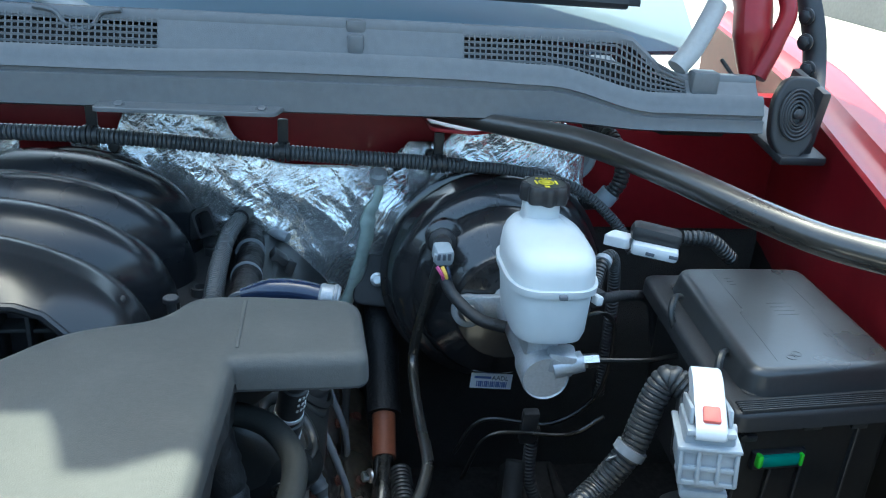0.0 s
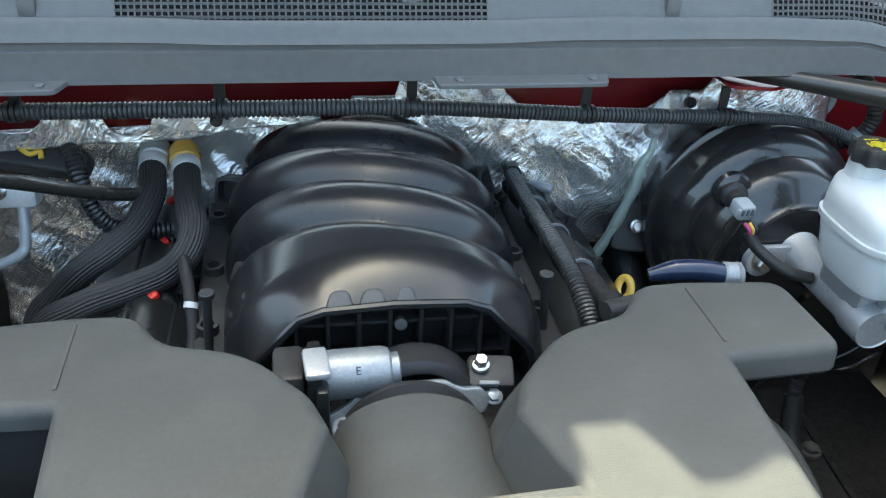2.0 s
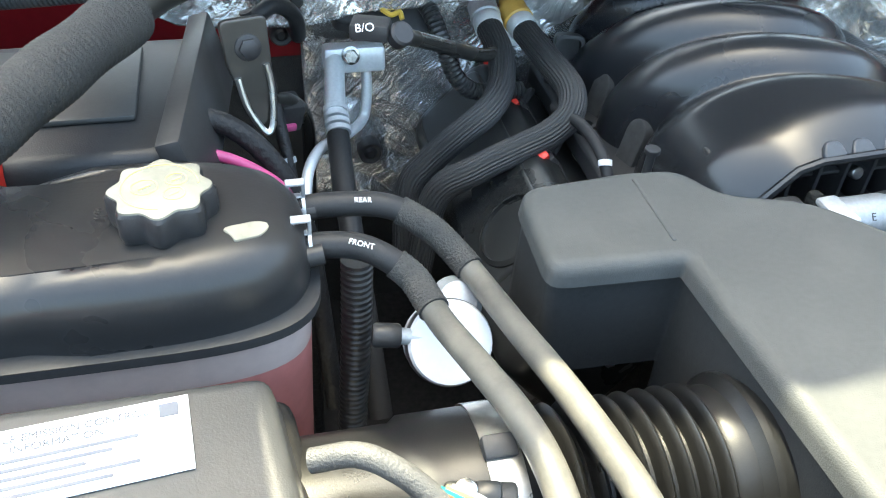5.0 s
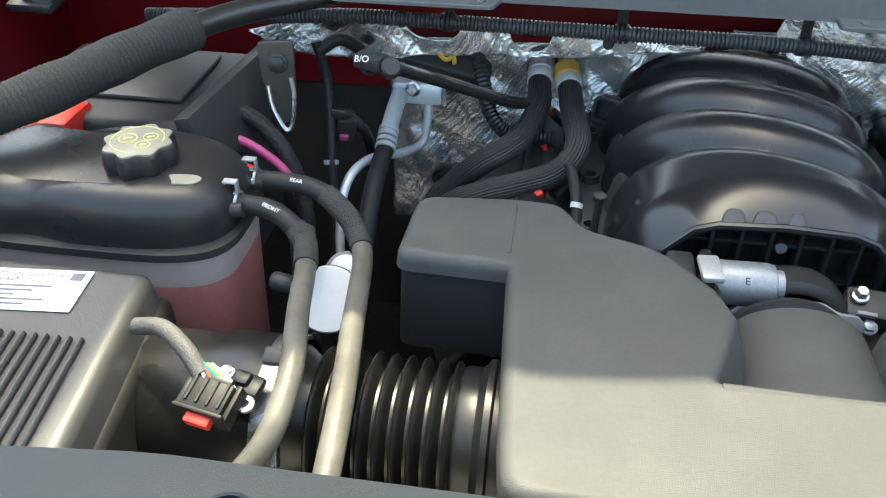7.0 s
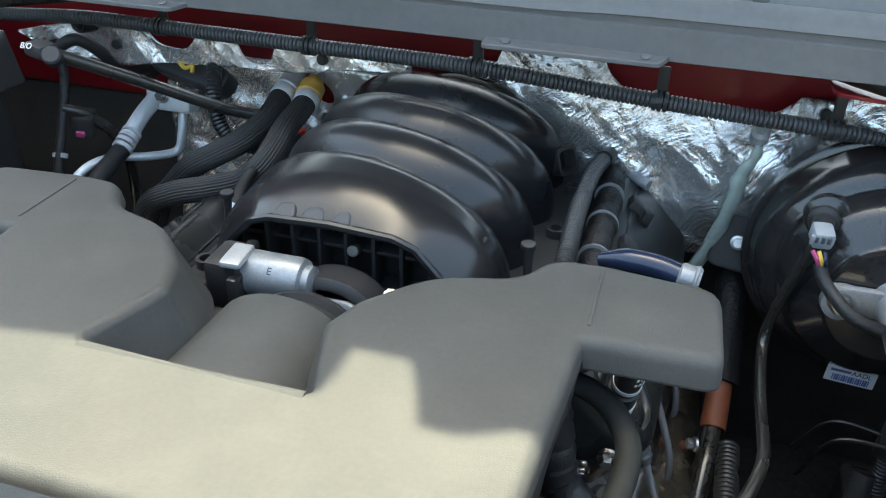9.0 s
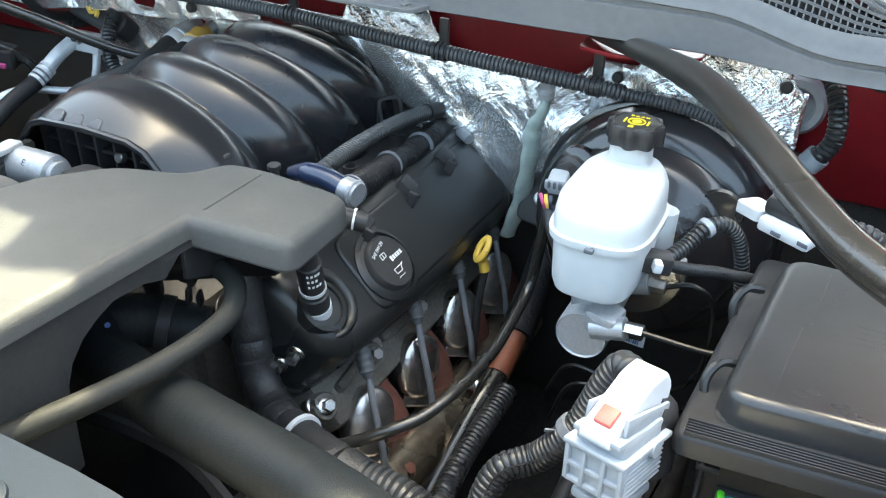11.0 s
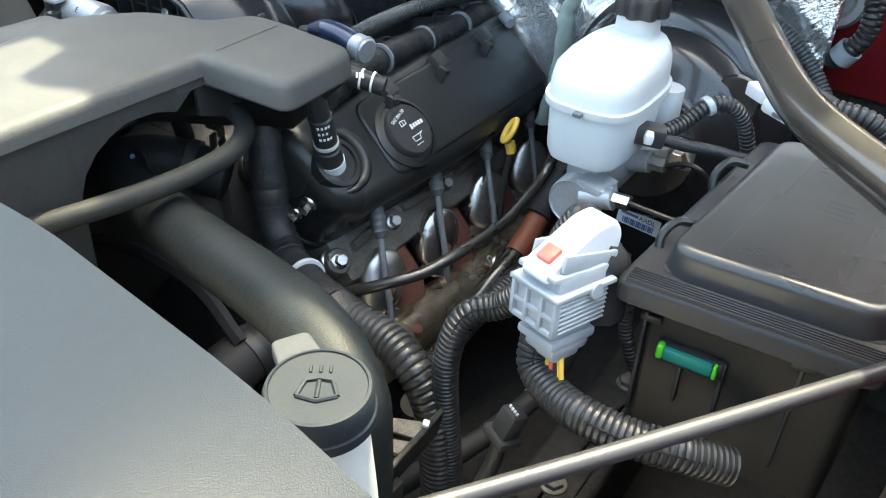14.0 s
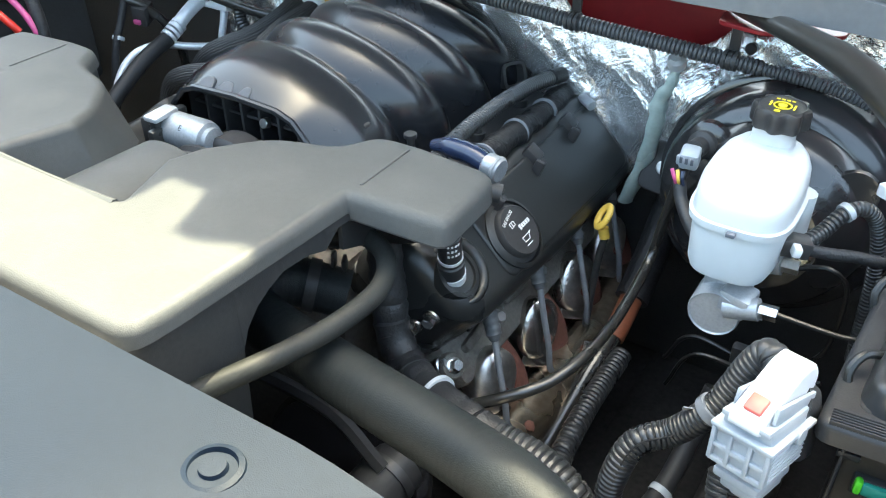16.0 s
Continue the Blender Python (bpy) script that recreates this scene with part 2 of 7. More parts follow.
M["blue_cap"] = mat("blue_black_vinyl", (0.014, 0.022, 0.048), 0.18, grain=30, var=0.2)
M["copper"] = mat("tinned_brake_line", (0.05, 0.05, 0.05), 0.35, metal=0.9, grain=40)


def foil_material():
    """Crinkled foil: wide folds, fine streaked creases and a small embossed grain."""
    m = mat("embossed_foil", (0.95, 0.95, 0.95), 0.25, metal=0.80, grain=10, var=0.15, bump=0.0)
    n, L = m.node_tree.nodes, m.node_tree.links
    b = n["Principled BSDF"]
    tc = n.new("ShaderNodeTexCoord")
    warp = n.new("ShaderNodeTexNoise")
    warp.inputs["Scale"].default_value, warp.inputs["Detail"].default_value = 9, 4
    bend = n.new("ShaderNodeVectorMath")
    bend.operation = "MULTIPLY_ADD"
    bend.inputs[1].default_value = (0.09, 0.09, 0.09)
    L.new(tc.outputs["Object"], warp.inputs["Vector"])
    L.new(warp.outputs["Color"], bend.inputs[0])
    L.new(tc.outputs["Object"], bend.inputs[2])
    last = None
    for turn, stretch, scale, kind, strength, dist in ((-42, (0.7, 1.0, 1.4), 13, "NOISE", 0.70, 0.022), (-50, (9.0, 1.0, 0.35), 60, "NOISE", 0.42, 0.008), (35, (5.0, 1.0, 0.5), 40, "NOISE", 0.15, 0.006), (0, (1, 1, 1), 330, "VOR", 0.30, 0.0012)):
        mp = n.new("ShaderNodeMapping")
        mp.vector_type = "TEXTURE"
        mp.inputs["Rotation"].default_value = (0, radians(turn), 0)
        mp.inputs["Scale"].default_value = stretch
        L.new(bend.outputs[0], mp.inputs["Vector"])
        if kind == "VOR":
            tex = n.new("ShaderNodeTexVoronoi")
            height = tex.outputs["Distance"]
        else:
            tex = n.new("ShaderNodeTexNoise")
            tex.inputs["Detail"].default_value = 3
            height = tex.outputs["Fac"]
        tex.inputs["Scale"].default_value = scale
        L.new(mp.outputs[0], tex.inputs["Vector"])
        bp = n.new("ShaderNodeBump")
        bp.inputs["Strength"].default_value, bp.inputs["Distance"].default_value = strength, dist
        L.new(height, bp.inputs["Height"])
        if last is not None:
            L.new(last, bp.inputs["Normal"])
        last = bp.outputs[0]
    L.new(last, b.inputs["Normal"])
    return m


M["foil"] = foil_material()


# ---- builders ----
def part(name, bm, material, parent=None, label="", sharp=42):
    """One mesh object from a bmesh in world coordinates, under a thing or a part."""
    me = bpy.data.meshes.new(name)
    bmesh.ops.recalc_face_normals(bm, faces=bm.faces)
    bm.to_mesh(me)
    bm.free()
    me.materials.append(M[material] if isinstance(material, str) else material)
    me.shade_smooth()
    me.set_sharp_from_angle(angle=radians(sharp))
    ob = new(name, me)
    if parent is not None:
        ob.parent = parent
        if parent.type == "EMPTY":
            ob.matrix_parent_inverse = Matrix.Translation(-parent.location)
    if label:
        ob["label"] = label
    return ob


def thing(name, at, label, category, group="", kind=""):
    ob = new(name)
    ob.location = at
    ob.empty_display_size = 0.02
    return tagged(ob, label, category, group, kind)


def single(name, bm, material, label, category, group="", kind="", sharp=42):
    return tagged(part(name, bm, material, sharp=sharp), label, category, group, kind)


def put(bm, sub, m):
    """Adds the bmesh sub, moved by m, to bm."""
    me = bpy.data.meshes.new("tmp")
    bmesh.ops.transform(sub, matrix=m, verts=sub.verts)
    sub.to_mesh(me)
    sub.free()
    bm.from_mesh(me)
    bpy.data.meshes.remove(me)
    return bm


def box(sx, sy, sz, m=Matrix(), r=0.004, seg=2, taper=(1.0, 1.0), bm=None):
    """A rounded box of full size sx, sy, sz round the pose m; taper scales its top."""
    b = bmesh.new()
    bmesh.ops.create_cube(b, size=1)
    for v in b.verts:
        k = taper if v.co.z > 0 else (1, 1)
        v.co = Vector((v.co.x * sx * k[0], v.co.y * sy * k[1], v.co.z * sz))
    if r:
        bmesh.ops.bevel(b, geom=b.edges[:], offset=min(r, 0.45 * min(sx, sy, sz)), segments=seg, affect="EDGES", profile=0.5)
    bmesh.ops.transform(b, matrix=m, verts=b.verts)
    if bm is None:
        return b
    return put(bm, b, Matrix())


def catmull(pts, per=8):
    P = [Vector(p) for p in pts]
    if len(P) < 3:
        return [P[0].lerp(P[-1], i / per) for i in range(per + 1)]
    P = [2 * P[0] - P[1]] + P + [2 * P[-1] - P[-2]]
    out = []
    for i in range(1, len(P) - 2):
        a, b, c, d = P[i - 1:i + 3]
        for k in range(per):
            t = k / per
            out.append(0.5 * ((2 * b) + (c - a) * t + (2 * a - 5 * b + 4 * c - d) * t * t + (3 * b - a - 3 * c + d) * t ** 3))
    return out + [P[-2]]


def resample(path, step):
    s = [0.0]
    for a, b in zip(path[:-1], path[1:]):
        s.append(s[-1] + (b - a).length)
    count = max(2, round(s[-1] / step))
    out, j = [], 0
    for i in range(count + 1):
        d = s[-1] * i / count
        while j < len(s) - 2 and s[j + 1] < d:
            j += 1
        out.append(path[j].lerp(path[j + 1], (d - s[j]) / max(1e-9, s[j + 1] - s[j])))
    return out


def sweep(path, radii, n=12, bm=None, flat=(1, 1)):
    """A tube along a path of Vectors, with a radius at each, closed at both ends."""
    bm = bm or bmesh.new()
    t = (path[1] - path[0]).normalized()
    u = t.orthogonal().normalized()
    rings = []
    for i, p in enumerate(path):
        q = (path[min(i + 1, len(path) - 1)] - path[max(i - 1, 0)])
        q = q.normalized() if q.length > 1e-9 else t
        u = (u - q * u.dot(q)).normalized()
        w = q.cross(u)
        t = q
        r = radii[i] if hasattr(radii, "__len__") else radii
        rings.append([bm.verts.new(p + (u * math.cos(a) * flat[0] + w * math.sin(a) * flat[1]) * r) for a in (math.tau * k / n for k in range(n))])
    for A, B in zip(rings[:-1], rings[1:]):
        for k in range(n):
            bm.faces.new((A[k], A[(k + 1) % n], B[(k + 1) % n], B[k]))
    bm.faces.new(rings[0][::-1])
    bm.faces.new(rings[-1])
    return bm


def tube(pts, r, n=12, per=8, bm=None):
    return sweep(catmull(pts, per), r, n, bm)


def loom(pts, r, pitch=0.006, depth=0.0016, n=14):
    """Ribbed split conduit."""
    path = resample(catmull(pts, 10), pitch / 4)
    return sweep(path, [r if i % 4 < 3 else r - depth for i in range(len(path))], n)


def lathe(profile, m=Matrix(), n=28, bm=None):
    """A turned form from (radius, height) pairs about the z axis of m."""
    bm = bm or bmesh.new()
    rings = []
    for r, z in profile:
        if r < 1e-6:
            rings.append([bm.verts.new(m @ Vector((0, 0, z)))])
        else:
            rings.append([bm.verts.new(m @ Vector((r * math.cos(math.tau * k / n), r * math.sin(math.tau * k / n), z))) for k in range(n)])
    for A, B in zip(rings[:-1], rings[1:]):
        for k in range(n):
            a, b = A[k % len(A)], A[(k + 1) % len(A)]
            c, d = B[(k + 1) % len(B)], B[k % len(B)]
            f = [v for i, v in enumerate((a, b, c, d)) if v not in (a, b, c, d)[:i]]
            if len(f) > 2:
                bm.faces.new(f)
    for R, flip in ((rings[0], True), (rings[-1], False)):
        if len(R) > 2:
            bm.faces.new(R[::-1] if flip else R)
    return bm


def disc(r, h, m, bm=None, n=24, bev=0.15):
    e = min(r, h) * bev
    return lathe([(r, 0), (r, h - e), (r - e, h)], m, n, bm)


def bolt(p, d=(0, 0, 1), r=0.008, h=0.006, bm=None):
    """Flanged hexagon bolt head."""
    m = Matrix.Translation(p) @ Vector(d).to_track_quat("Z", "Y").to_matrix().to_4x4()
    bm = lathe([(r * 1.35, 0), (r * 1.3, h * 0.25), (r * 1.02, h * 0.35)], m, 18, bm)
    return lathe([(r, h * 0.3), (r, h * 0.9), (r * 0.86, h)], m, 6, bm)


def rounded(outline, r, seg=4):
    """Rounds the corners of a closed plan of (x, y) or (x, y, r) points."""
    out, n = [], len(outline)
    for i, p in enumerate(outline):
        rr = p[2] if len(p) > 2 else r
        a, b, c = (Vector(outline[i - 1][:2]), Vector(p[:2]), Vector(outline[(i + 1) % n][:2]))
        k = min(rr, 0.45 * (a - b).length, 0.45 * (c - b).length)
        s, e = b + (a - b).normalized() * k, b + (c - b).normalized() * k
        for j in range(seg + 1):
            t = j / seg
            out.append((s * (1 - t) ** 2 + b * 2 * t * (1 - t) + e * t * t))
    return out


def shell(rings, cap=(True, True), bm=None):
    """Skin between rings of equally many points."""
    bm = bm or bmesh.new()
    R = [[bm.verts.new(p) for p in ring] for ring in rings]
    n = len(R[0])
    for A, B in zip(R[:-1], R[1:]):
        for k in range(n):
            bm.faces.new((A[k], A[(k + 1) % n], B[(k + 1) % n], B[k]))
    ends = []
    if cap[0]:
        ends.append(bm.faces.new(R[0][::-1]))
    if cap[1]:
        ends.append(bm.faces.new(R[-1]))
    for f in ends:
        f.normal_update()
    if ends and n > 4:
        bmesh.ops.triangulate(bm, faces=ends, ngon_method="EAR_CLIP")
    return bm


def prism(outline, z0, z1, r=0.006, seg=3, m=Matrix(), bm=None, draft=0.0):
    """An upright plate on a plan, with its top edge rounded."""
    P = [Vector(p[:2]) for p in outline]
    n = len(P)
    area = sum(P[i - 1].cross(P[i]) for i in range(n))
    if area < 0:
        P = P[::-1]
    N = []
    for i in range(n):
        d1, d2 = (P[i] - P[i - 1]), (P[(i + 1) % n] - P[i])
        d1 = d1.normalized() if d1.length > 1e-9 else d2.normalized()
        d2 = d2.normalized() if d2.length > 1e-9 else d1
        v = Vector((-(d1.y + d2.y), d1.x + d2.x))
        N.append(v.normalized() if v.length > 1e-6 else Vector((0, 0)))
    rings = []
    levels = [(-draft, z0), (0.0, z1 - r)] + [(r * (1 - math.cos(math.pi / 2 * k / seg)), z1 - r + r * math.sin(math.pi / 2 * k / seg)) for k in range(1, seg + 1)]
    levels.append((r + 0.0015, z1))
    for off, z in levels:
        rings.append([m @ Vector((*(P[i] + N[i] * off), z)) for i in range(n)])
    return shell(rings, bm=bm)


def offset(outline, d):
    """Moves a closed counter-clockwise plan inwards by d, with true corners."""
    n, out = len(outline), []
    for i, p in enumerate(outline):
        a, b, c = Vector(outline[i - 1][:2]), Vector(p[:2]), Vector(outline[(i + 1) % n][:2])
        e1, e2 = (b - a).normalized(), (c - b).normalized()
        n1, n2 = Vector((-e1.y, e1.x)), Vector((-e2.y, e2.x))
        q = b + (n1 + n2) * (d / max(0.35, 1 + n1.dot(n2)))
        turn = e1.x * e2.y - e1.y * e2.x
        r = p[2] if len(p) > 2 else 0.004
        out.append((q.x, q.y, max(0.0008, r - d if turn > 0 else r + d)))
    return out


def plate(outline, z0, z1, r, seg=4, m=Matrix(), draft=0.0):
    """Like prism, for a plan of (x, y, corner radius) with notches."""
    area = sum(outline[i - 1][0] * outline[i][1] - outline[i - 1][1] * outline[i][0] for i in range(len(outline)))
    if area < 0:
        outline = outline[::-1]
    levels = [(-draft, z0), (0.0, z1 - r)] + [(r * (1 - math.cos(math.pi / 2 * k / seg)), z1 - r + r * math.sin(math.pi / 2 * k / seg)) for k in range(1, seg + 1)] + [(r + 0.001, z1)]
    return shell([[m @ Vector((p.x, p.y, z)) for p in rounded(offset(outline, off), 0.004, 4)] for off, z in levels])


def superellipse(cx, cy, a, b, z, e=3.2, n=36):
    pts = []
    for k in range(n):
        t = math.tau * k / n
        c, s = math.cos(t), math.sin(t)
        pts.append(Vector((cx + a * abs(c) ** (2 / e) * (1 if c >= 0 else -1), cy + b * abs(s) ** (2 / e) * (1 if s >= 0 else -1), z)))
    return pts


def words(name, text, size, m, material, parent, label=""):
    cu = bpy.data.curves.new(name, "FONT")
    cu.body, cu.size, cu.extrude, cu.align_x, cu.align_y = text, size, 0.0002, "CENTER", "CENTER"
    tmp = new("tmp", cu)
    me = bpy.data.meshes.new_from_object(tmp)
    bpy.data.objects.remove(tmp)
    bm = bmesh.new()
    bm.from_mesh(me)
    bpy.data.meshes.remove(me)
    bmesh.ops.transform(bm, matrix=m, verts=bm.verts)
    return part(name, bm, material, parent, label)


def facing(p, normal, up=(0, 0, 1)):
    """A pose at p whose z axis is the normal and whose y axis is as near to up as can be."""
    z = Vector(normal).normalized()
    x = Vector(up).cross(z).normalized()
    y = z.cross(x)
    return Matrix.Translation(p) @ Matrix((x, y, z)).transposed().to_4x4()


# ---- setting ----
def build_setting():
    b = bmesh.new()
    bmesh.ops.create_grid(b, x_segments=8, y_segments=8, size=300)
    single("ground", b, "concrete", "pale dusty concrete ground under the truck", "ground", kind="structure")
    # added unseen walls, in front of the truck and beside it, block low sky light
    for nm, sx, sy, h, x, y in (("wall_blocker_front", 19.0, 0.3, 3.0, 0.0, -9.0), ("wall_blocker_east", 0.3, 24.0, 4.6, 9.5, 3.15), ("wall_blocker_west", 0.3, 24.0, 4.6, -9.5, 3.15)):
        single(nm, box(sx, sy, h, pose(x, y, h / 2), 0.02), "blocker_wall", "unseen plain grey wall that blocks low sky light", "wall", kind="structure")
    # body panels of the bay
    b = box(1.96, 0.03, 0.20, pose(0.022, 0.612, 1.34), 0.004)
    single("wall_firewall", b, "red_paint", "dark red painted firewall panel at the back of the bay", "panel", kind="structure")
    single("wall_dash_mat", box(1.95, 0.02, 0.54, pose(0.022, 0.622, 1.045), 0.006), "sleeve", "black sound-deadening mat on the lower firewall", "mat", kind="structure")
    # added black sheet hides the bright ground and stands for shade below the engine
    b = box(1.80, 0.55, 0.02, pose(0.022, -0.10, 0.80), 0.004)
    box(0.95, 0.9, 0.02, pose(-0.40, 0.50, 0.80), 0.004, bm=b)
    for x0, x1, y0, y1 in ((0.41, 0.95, 0.05, 0.95), (0.05, 0.41, 0.05, 0.45), (0.05, 0.41, 0.45, 0.95)):
        box(x1 - x0 + 0.004, y1 - y0 + 0.004, 0.02, pose((x0 + x1) / 2, (y0 + y1) / 2, 0.795), 0.004, bm=b)
    single("wall_cabin", box(1.60, 0.62, 0.30, pose(0.022, 0.93, 1.31), 0.01), "black", "dark dashboard under the windscreen", "dashboard", kind="structure")
    single("floor", b, "floor_black", "added black sheet in place of the shaded bay bottom", "shield", kind="structure")
    for s, nm in ((1, "wall_fender_driver"), (-1, "wall_fender_passenger")):
        rows, inner = [], []
        for i in range(34):
            y = -0.75 + 0.05 * i
            zt = 1.385 + 0.145 * max(0.0, y)
            e = 0.828 + 0.195 * max(0.0, min(0.62, y)) + 0.012 * max(0.0, min(1.0, (-0.03 - y) / 0.03))
            deep = 0.030 + 0.17 * max(0.0, min(1.0, (y - 0.12) / 0.12))
            prof = [(e + 0.006, zt - deep), (e + 0.003, zt - 0.017), (e, zt - 0.012), (e + 0.004, zt - 0.008), (e + 0.020, zt - 0.009), (e + 0.030, zt - 0.004), (e + 0.036, zt + 0.004), (e + 0.060, zt + 0.008), (e + 0.090, zt + 0.002), (e + 0.12, zt - 0.10), (e + 0.13, 0.75), (e + 0.10, 0.75)]
            rows.append([Vector((0.022 + s * d, y, z)) for d, z in prof])
            inner.append([Vector((0.022 + s * d, y, z)) for d, z in ((e + 0.010, 0.76), (e + 0.016, 1.20), (e + 0.018, zt - 0.022), (e + 0.030, zt - 0.022), (e + 0.030, 0.76))])
        single("wall_liner_driver" if s > 0 else "wall_liner_passenger", shell(inner), "deep_black", "black plastic wheelhouse liner", "panel", kind="structure")
        single(nm, shell(rows), "red_paint", "glossy dark red inner fender beside the engine bay", "panel", kind="structure")


def build_cowl():
    cowl = thing("windscreen_cowl", (0.022, 0.5, 1.44), "weathered grey plastic cowl panel below the windscreen", "cowl")
    # cross section of the front beam, swept along x with the dip at the sides
    xs = [-0.798 + 0.02 * i for i in range(83)]

    def drop(x):
        d = abs(x - 0.022)
        k = min(1, max(0, (d - 0.555) / 0.13))
        return 0.026 * k * k * (3 - 2 * k)

    def lip_drop(x):
        k = min(1, max(0, (abs(x - 0.022) - 0.645) / 0.075))
        return 0.044 * k * k * (3 - 2 * k)

    lift = lambda x: 0.007 * math.exp(-(((x - 0.36) / 0.17) ** 6)) + 0.007 * math.exp(-(((x + 0.32) / 0.17) ** 6))
    prof = [(0.425, 1.440), (0.411, 1.445), (0.4135, 1.468), (0.414, 1.4735), (0.4185, 1.4745), (0.4185, 1.4775), (0.4155, 1.4785), (0.418, 1.482), (0.421, 1.4855), (0.423, 1.491), (0.428, 1.495), (0.434, 1.494), (0.438, 1.489), (0.446, 1.487), (0.446, 1.442)]
    rings = []
    for x in xs:
        rings.append([Vector((x, y, z + max(0.0, z - 1.462) * 0.26 - (drop(x) if z > 1.465 else drop(x) * 0.3) + (0.5 * lift(x) if z > 1.475 else 0))) for y, z in prof])
    part("front_beam", shell(rings), "cowl", cowl)
    # shelf behind the beam, with two open louvre fields
    def shelf_z(x, y):
        k = (y - 0.436) / 0.018
        return 1.497 + 0.037 * k - drop(x) * (1 - k) - lip_drop(x) * k

    louvres = ((-0.70, -0.44), (-0.22, 0.155), (0.484, 0.752))
    solid, last = [], xs[0]
    for a, c in louvres:
        solid.append((last, a))
        last = c
    solid.append((last, xs[-1]))
    for a, c in solid:
        n = max(1, round((c - a) / 0.02))
        rows = []
        for i in range(n + 1):
            x = a + (c - a) * i / n
            rows.append([Vector((x, y, shelf_z(x, y) - dz)) for y, dz in ((0.436, 0), (0.442, 0), (0.448, 0), (0.454, 0), (0.458, 0.002), (0.440, 0.004))])
        part("shelf", shell(rows), "cowl", cowl)
    # dark sheet added behind the grille, in place of the shade in there
    part("plenum", shell([[Vector((x, y, z - max(drop(x), lip_drop(x)))) for y, z in ((0.449, 1.484), (0.462, 1.520), (0.475, 1.520), (0.47, 1.46))] for x in xs[1:-1]]), "dark", cowl, "dark backing behind the grille in place of shade")
    b = bmesh.new()
    for a, c in louvres:
        n = round((c - a) / 0.0064)
        for i in range(n + 1):
            x = a + (c - a) * i / n
            sweep([Vector((x, y, shelf_z(x, y))) for y in (0.436, 0.445, 0.454)], 0.0011, 4, b)
        for k in range(7):
            y = 0.4365 + 0.0029 * k
            sweep([Vector((a + (c - a) * i / 6, y, shelf_z(a + (c - a) * i / 6, y))) for i in range(7)], 0.0017, 4, b)
    tagged(part("louvre_grid", b, "cowl", cowl, "fine square-mesh air intake grille"), kind="stuff")
    b = bmesh.new()
    rows = []
    for x in xs:
        rows.append([Vector((x, y, z + 0.0145 - lip_drop(x))) for y, z in ((0.452, 1.513), (0.452, 1.520), (0.456, 1.5245), (0.475, 1.523), (0.52, 1.50), (0.52, 1.49))])
    part("rear_lip", shell(rows, bm=b), "cowl", cowl)
    for x in (0.364, -0.30):
        b = box(0.022, 0.012, 0.018, pose(x, 0.456, 1.530), 0.003)
        box(0.018, 0.012, 0.03, pose(x, 0.445, 1.510), 0.004, bm=b)
        part("clip_tab", b, "cowl", cowl)
    # upright end walls, and the seal to the pillar with sunlight in its pale colour
    for s in (1, -1):
        part("end_wall", box(0.034, 0.022, 0.046, pose(0.022 + s * 0.752, 0.449, 1.478), 0.005), "cowl", cowl)
        part("pillar_seal", sweep(catmull([(0.022 + s * 0.722, 0.462, 1.500), (0.022 + s * 0.745, 0.478, 1.520), (0.022 + s * 0.768, 0.50, 1.548), (0.022 + s * 0.79, 0.53, 1.568)], 6), 0.013, 10, flat=(1, 0.6)), "sunlit_grey", cowl)
    # bracket plates screwed under the beam
    for x in (0.195, -0.36):
        bracket = thing("cowl_bracket", (x, 0.40, 1.457), "grey plastic bracket plate under the cowl beam", "bracket", "cowl brackets")
        b = prism(rounded([(x - 0.10, 0.385), (x + 0.085, 0.385), (x + 0.10, 0.44), (x - 0.10, 0.44)], 0.008), 1.445, 1.450, 0.0015)
        part("plate", b, "cowl", bracket)
        for dx in (-0.075, 0.07):
            part("screw", bolt((x + dx, 0.397, 1.450), (0, -0.4, 1), 0.005, 0.003), "cowl", bracket)


def build_windscreen():
    ws = thing("windscreen", (0.022, 0.66, 1.48), "sloping tinted windscreen reflecting bright sky", "windscreen")
    rows = []
    for i in range(25):
        x = -0.80 + 1.64 * i / 24
        c = 0.10 * ((x - 0.022) / 0.8) ** 2
        rows.append([Vector((x, 0.515 + c, 1.495)), Vector((x, 1.25 + c, 2.02)), Vector((x, 1.25 + c, 2.014)), Vector((x, 0.52 + c, 1.489))])
    part("pane", shell(rows), "glass", ws)
    for nm, pts in (("wiper", [(0.10, 0.52, 1.56), (0.36, 0.55, 1.565), (0.72, 0.60, 1.555)]),):
        w = thing(nm, pts[0], "black windscreen wiper parked along the glass", "wiper", "windscreen wipers")
        part("arm", tube(pts, 0.008, 8), "black", w)
        p = [Vector(q) + Vector((0.02, 0.012, 0.004)) for q in pts]
        b = sweep(catmull(p, 8), 0.011, 6, flat=(1, 0.5))
        part("blade", b, "rubber", w)
        part("pivot_cap", lathe([(0.018, 0), (0.018, 0.018), (0.012, 0.026), (0, 0.028)], pose(*pts[0], 20, 0, 0), 18), "cowl", w)


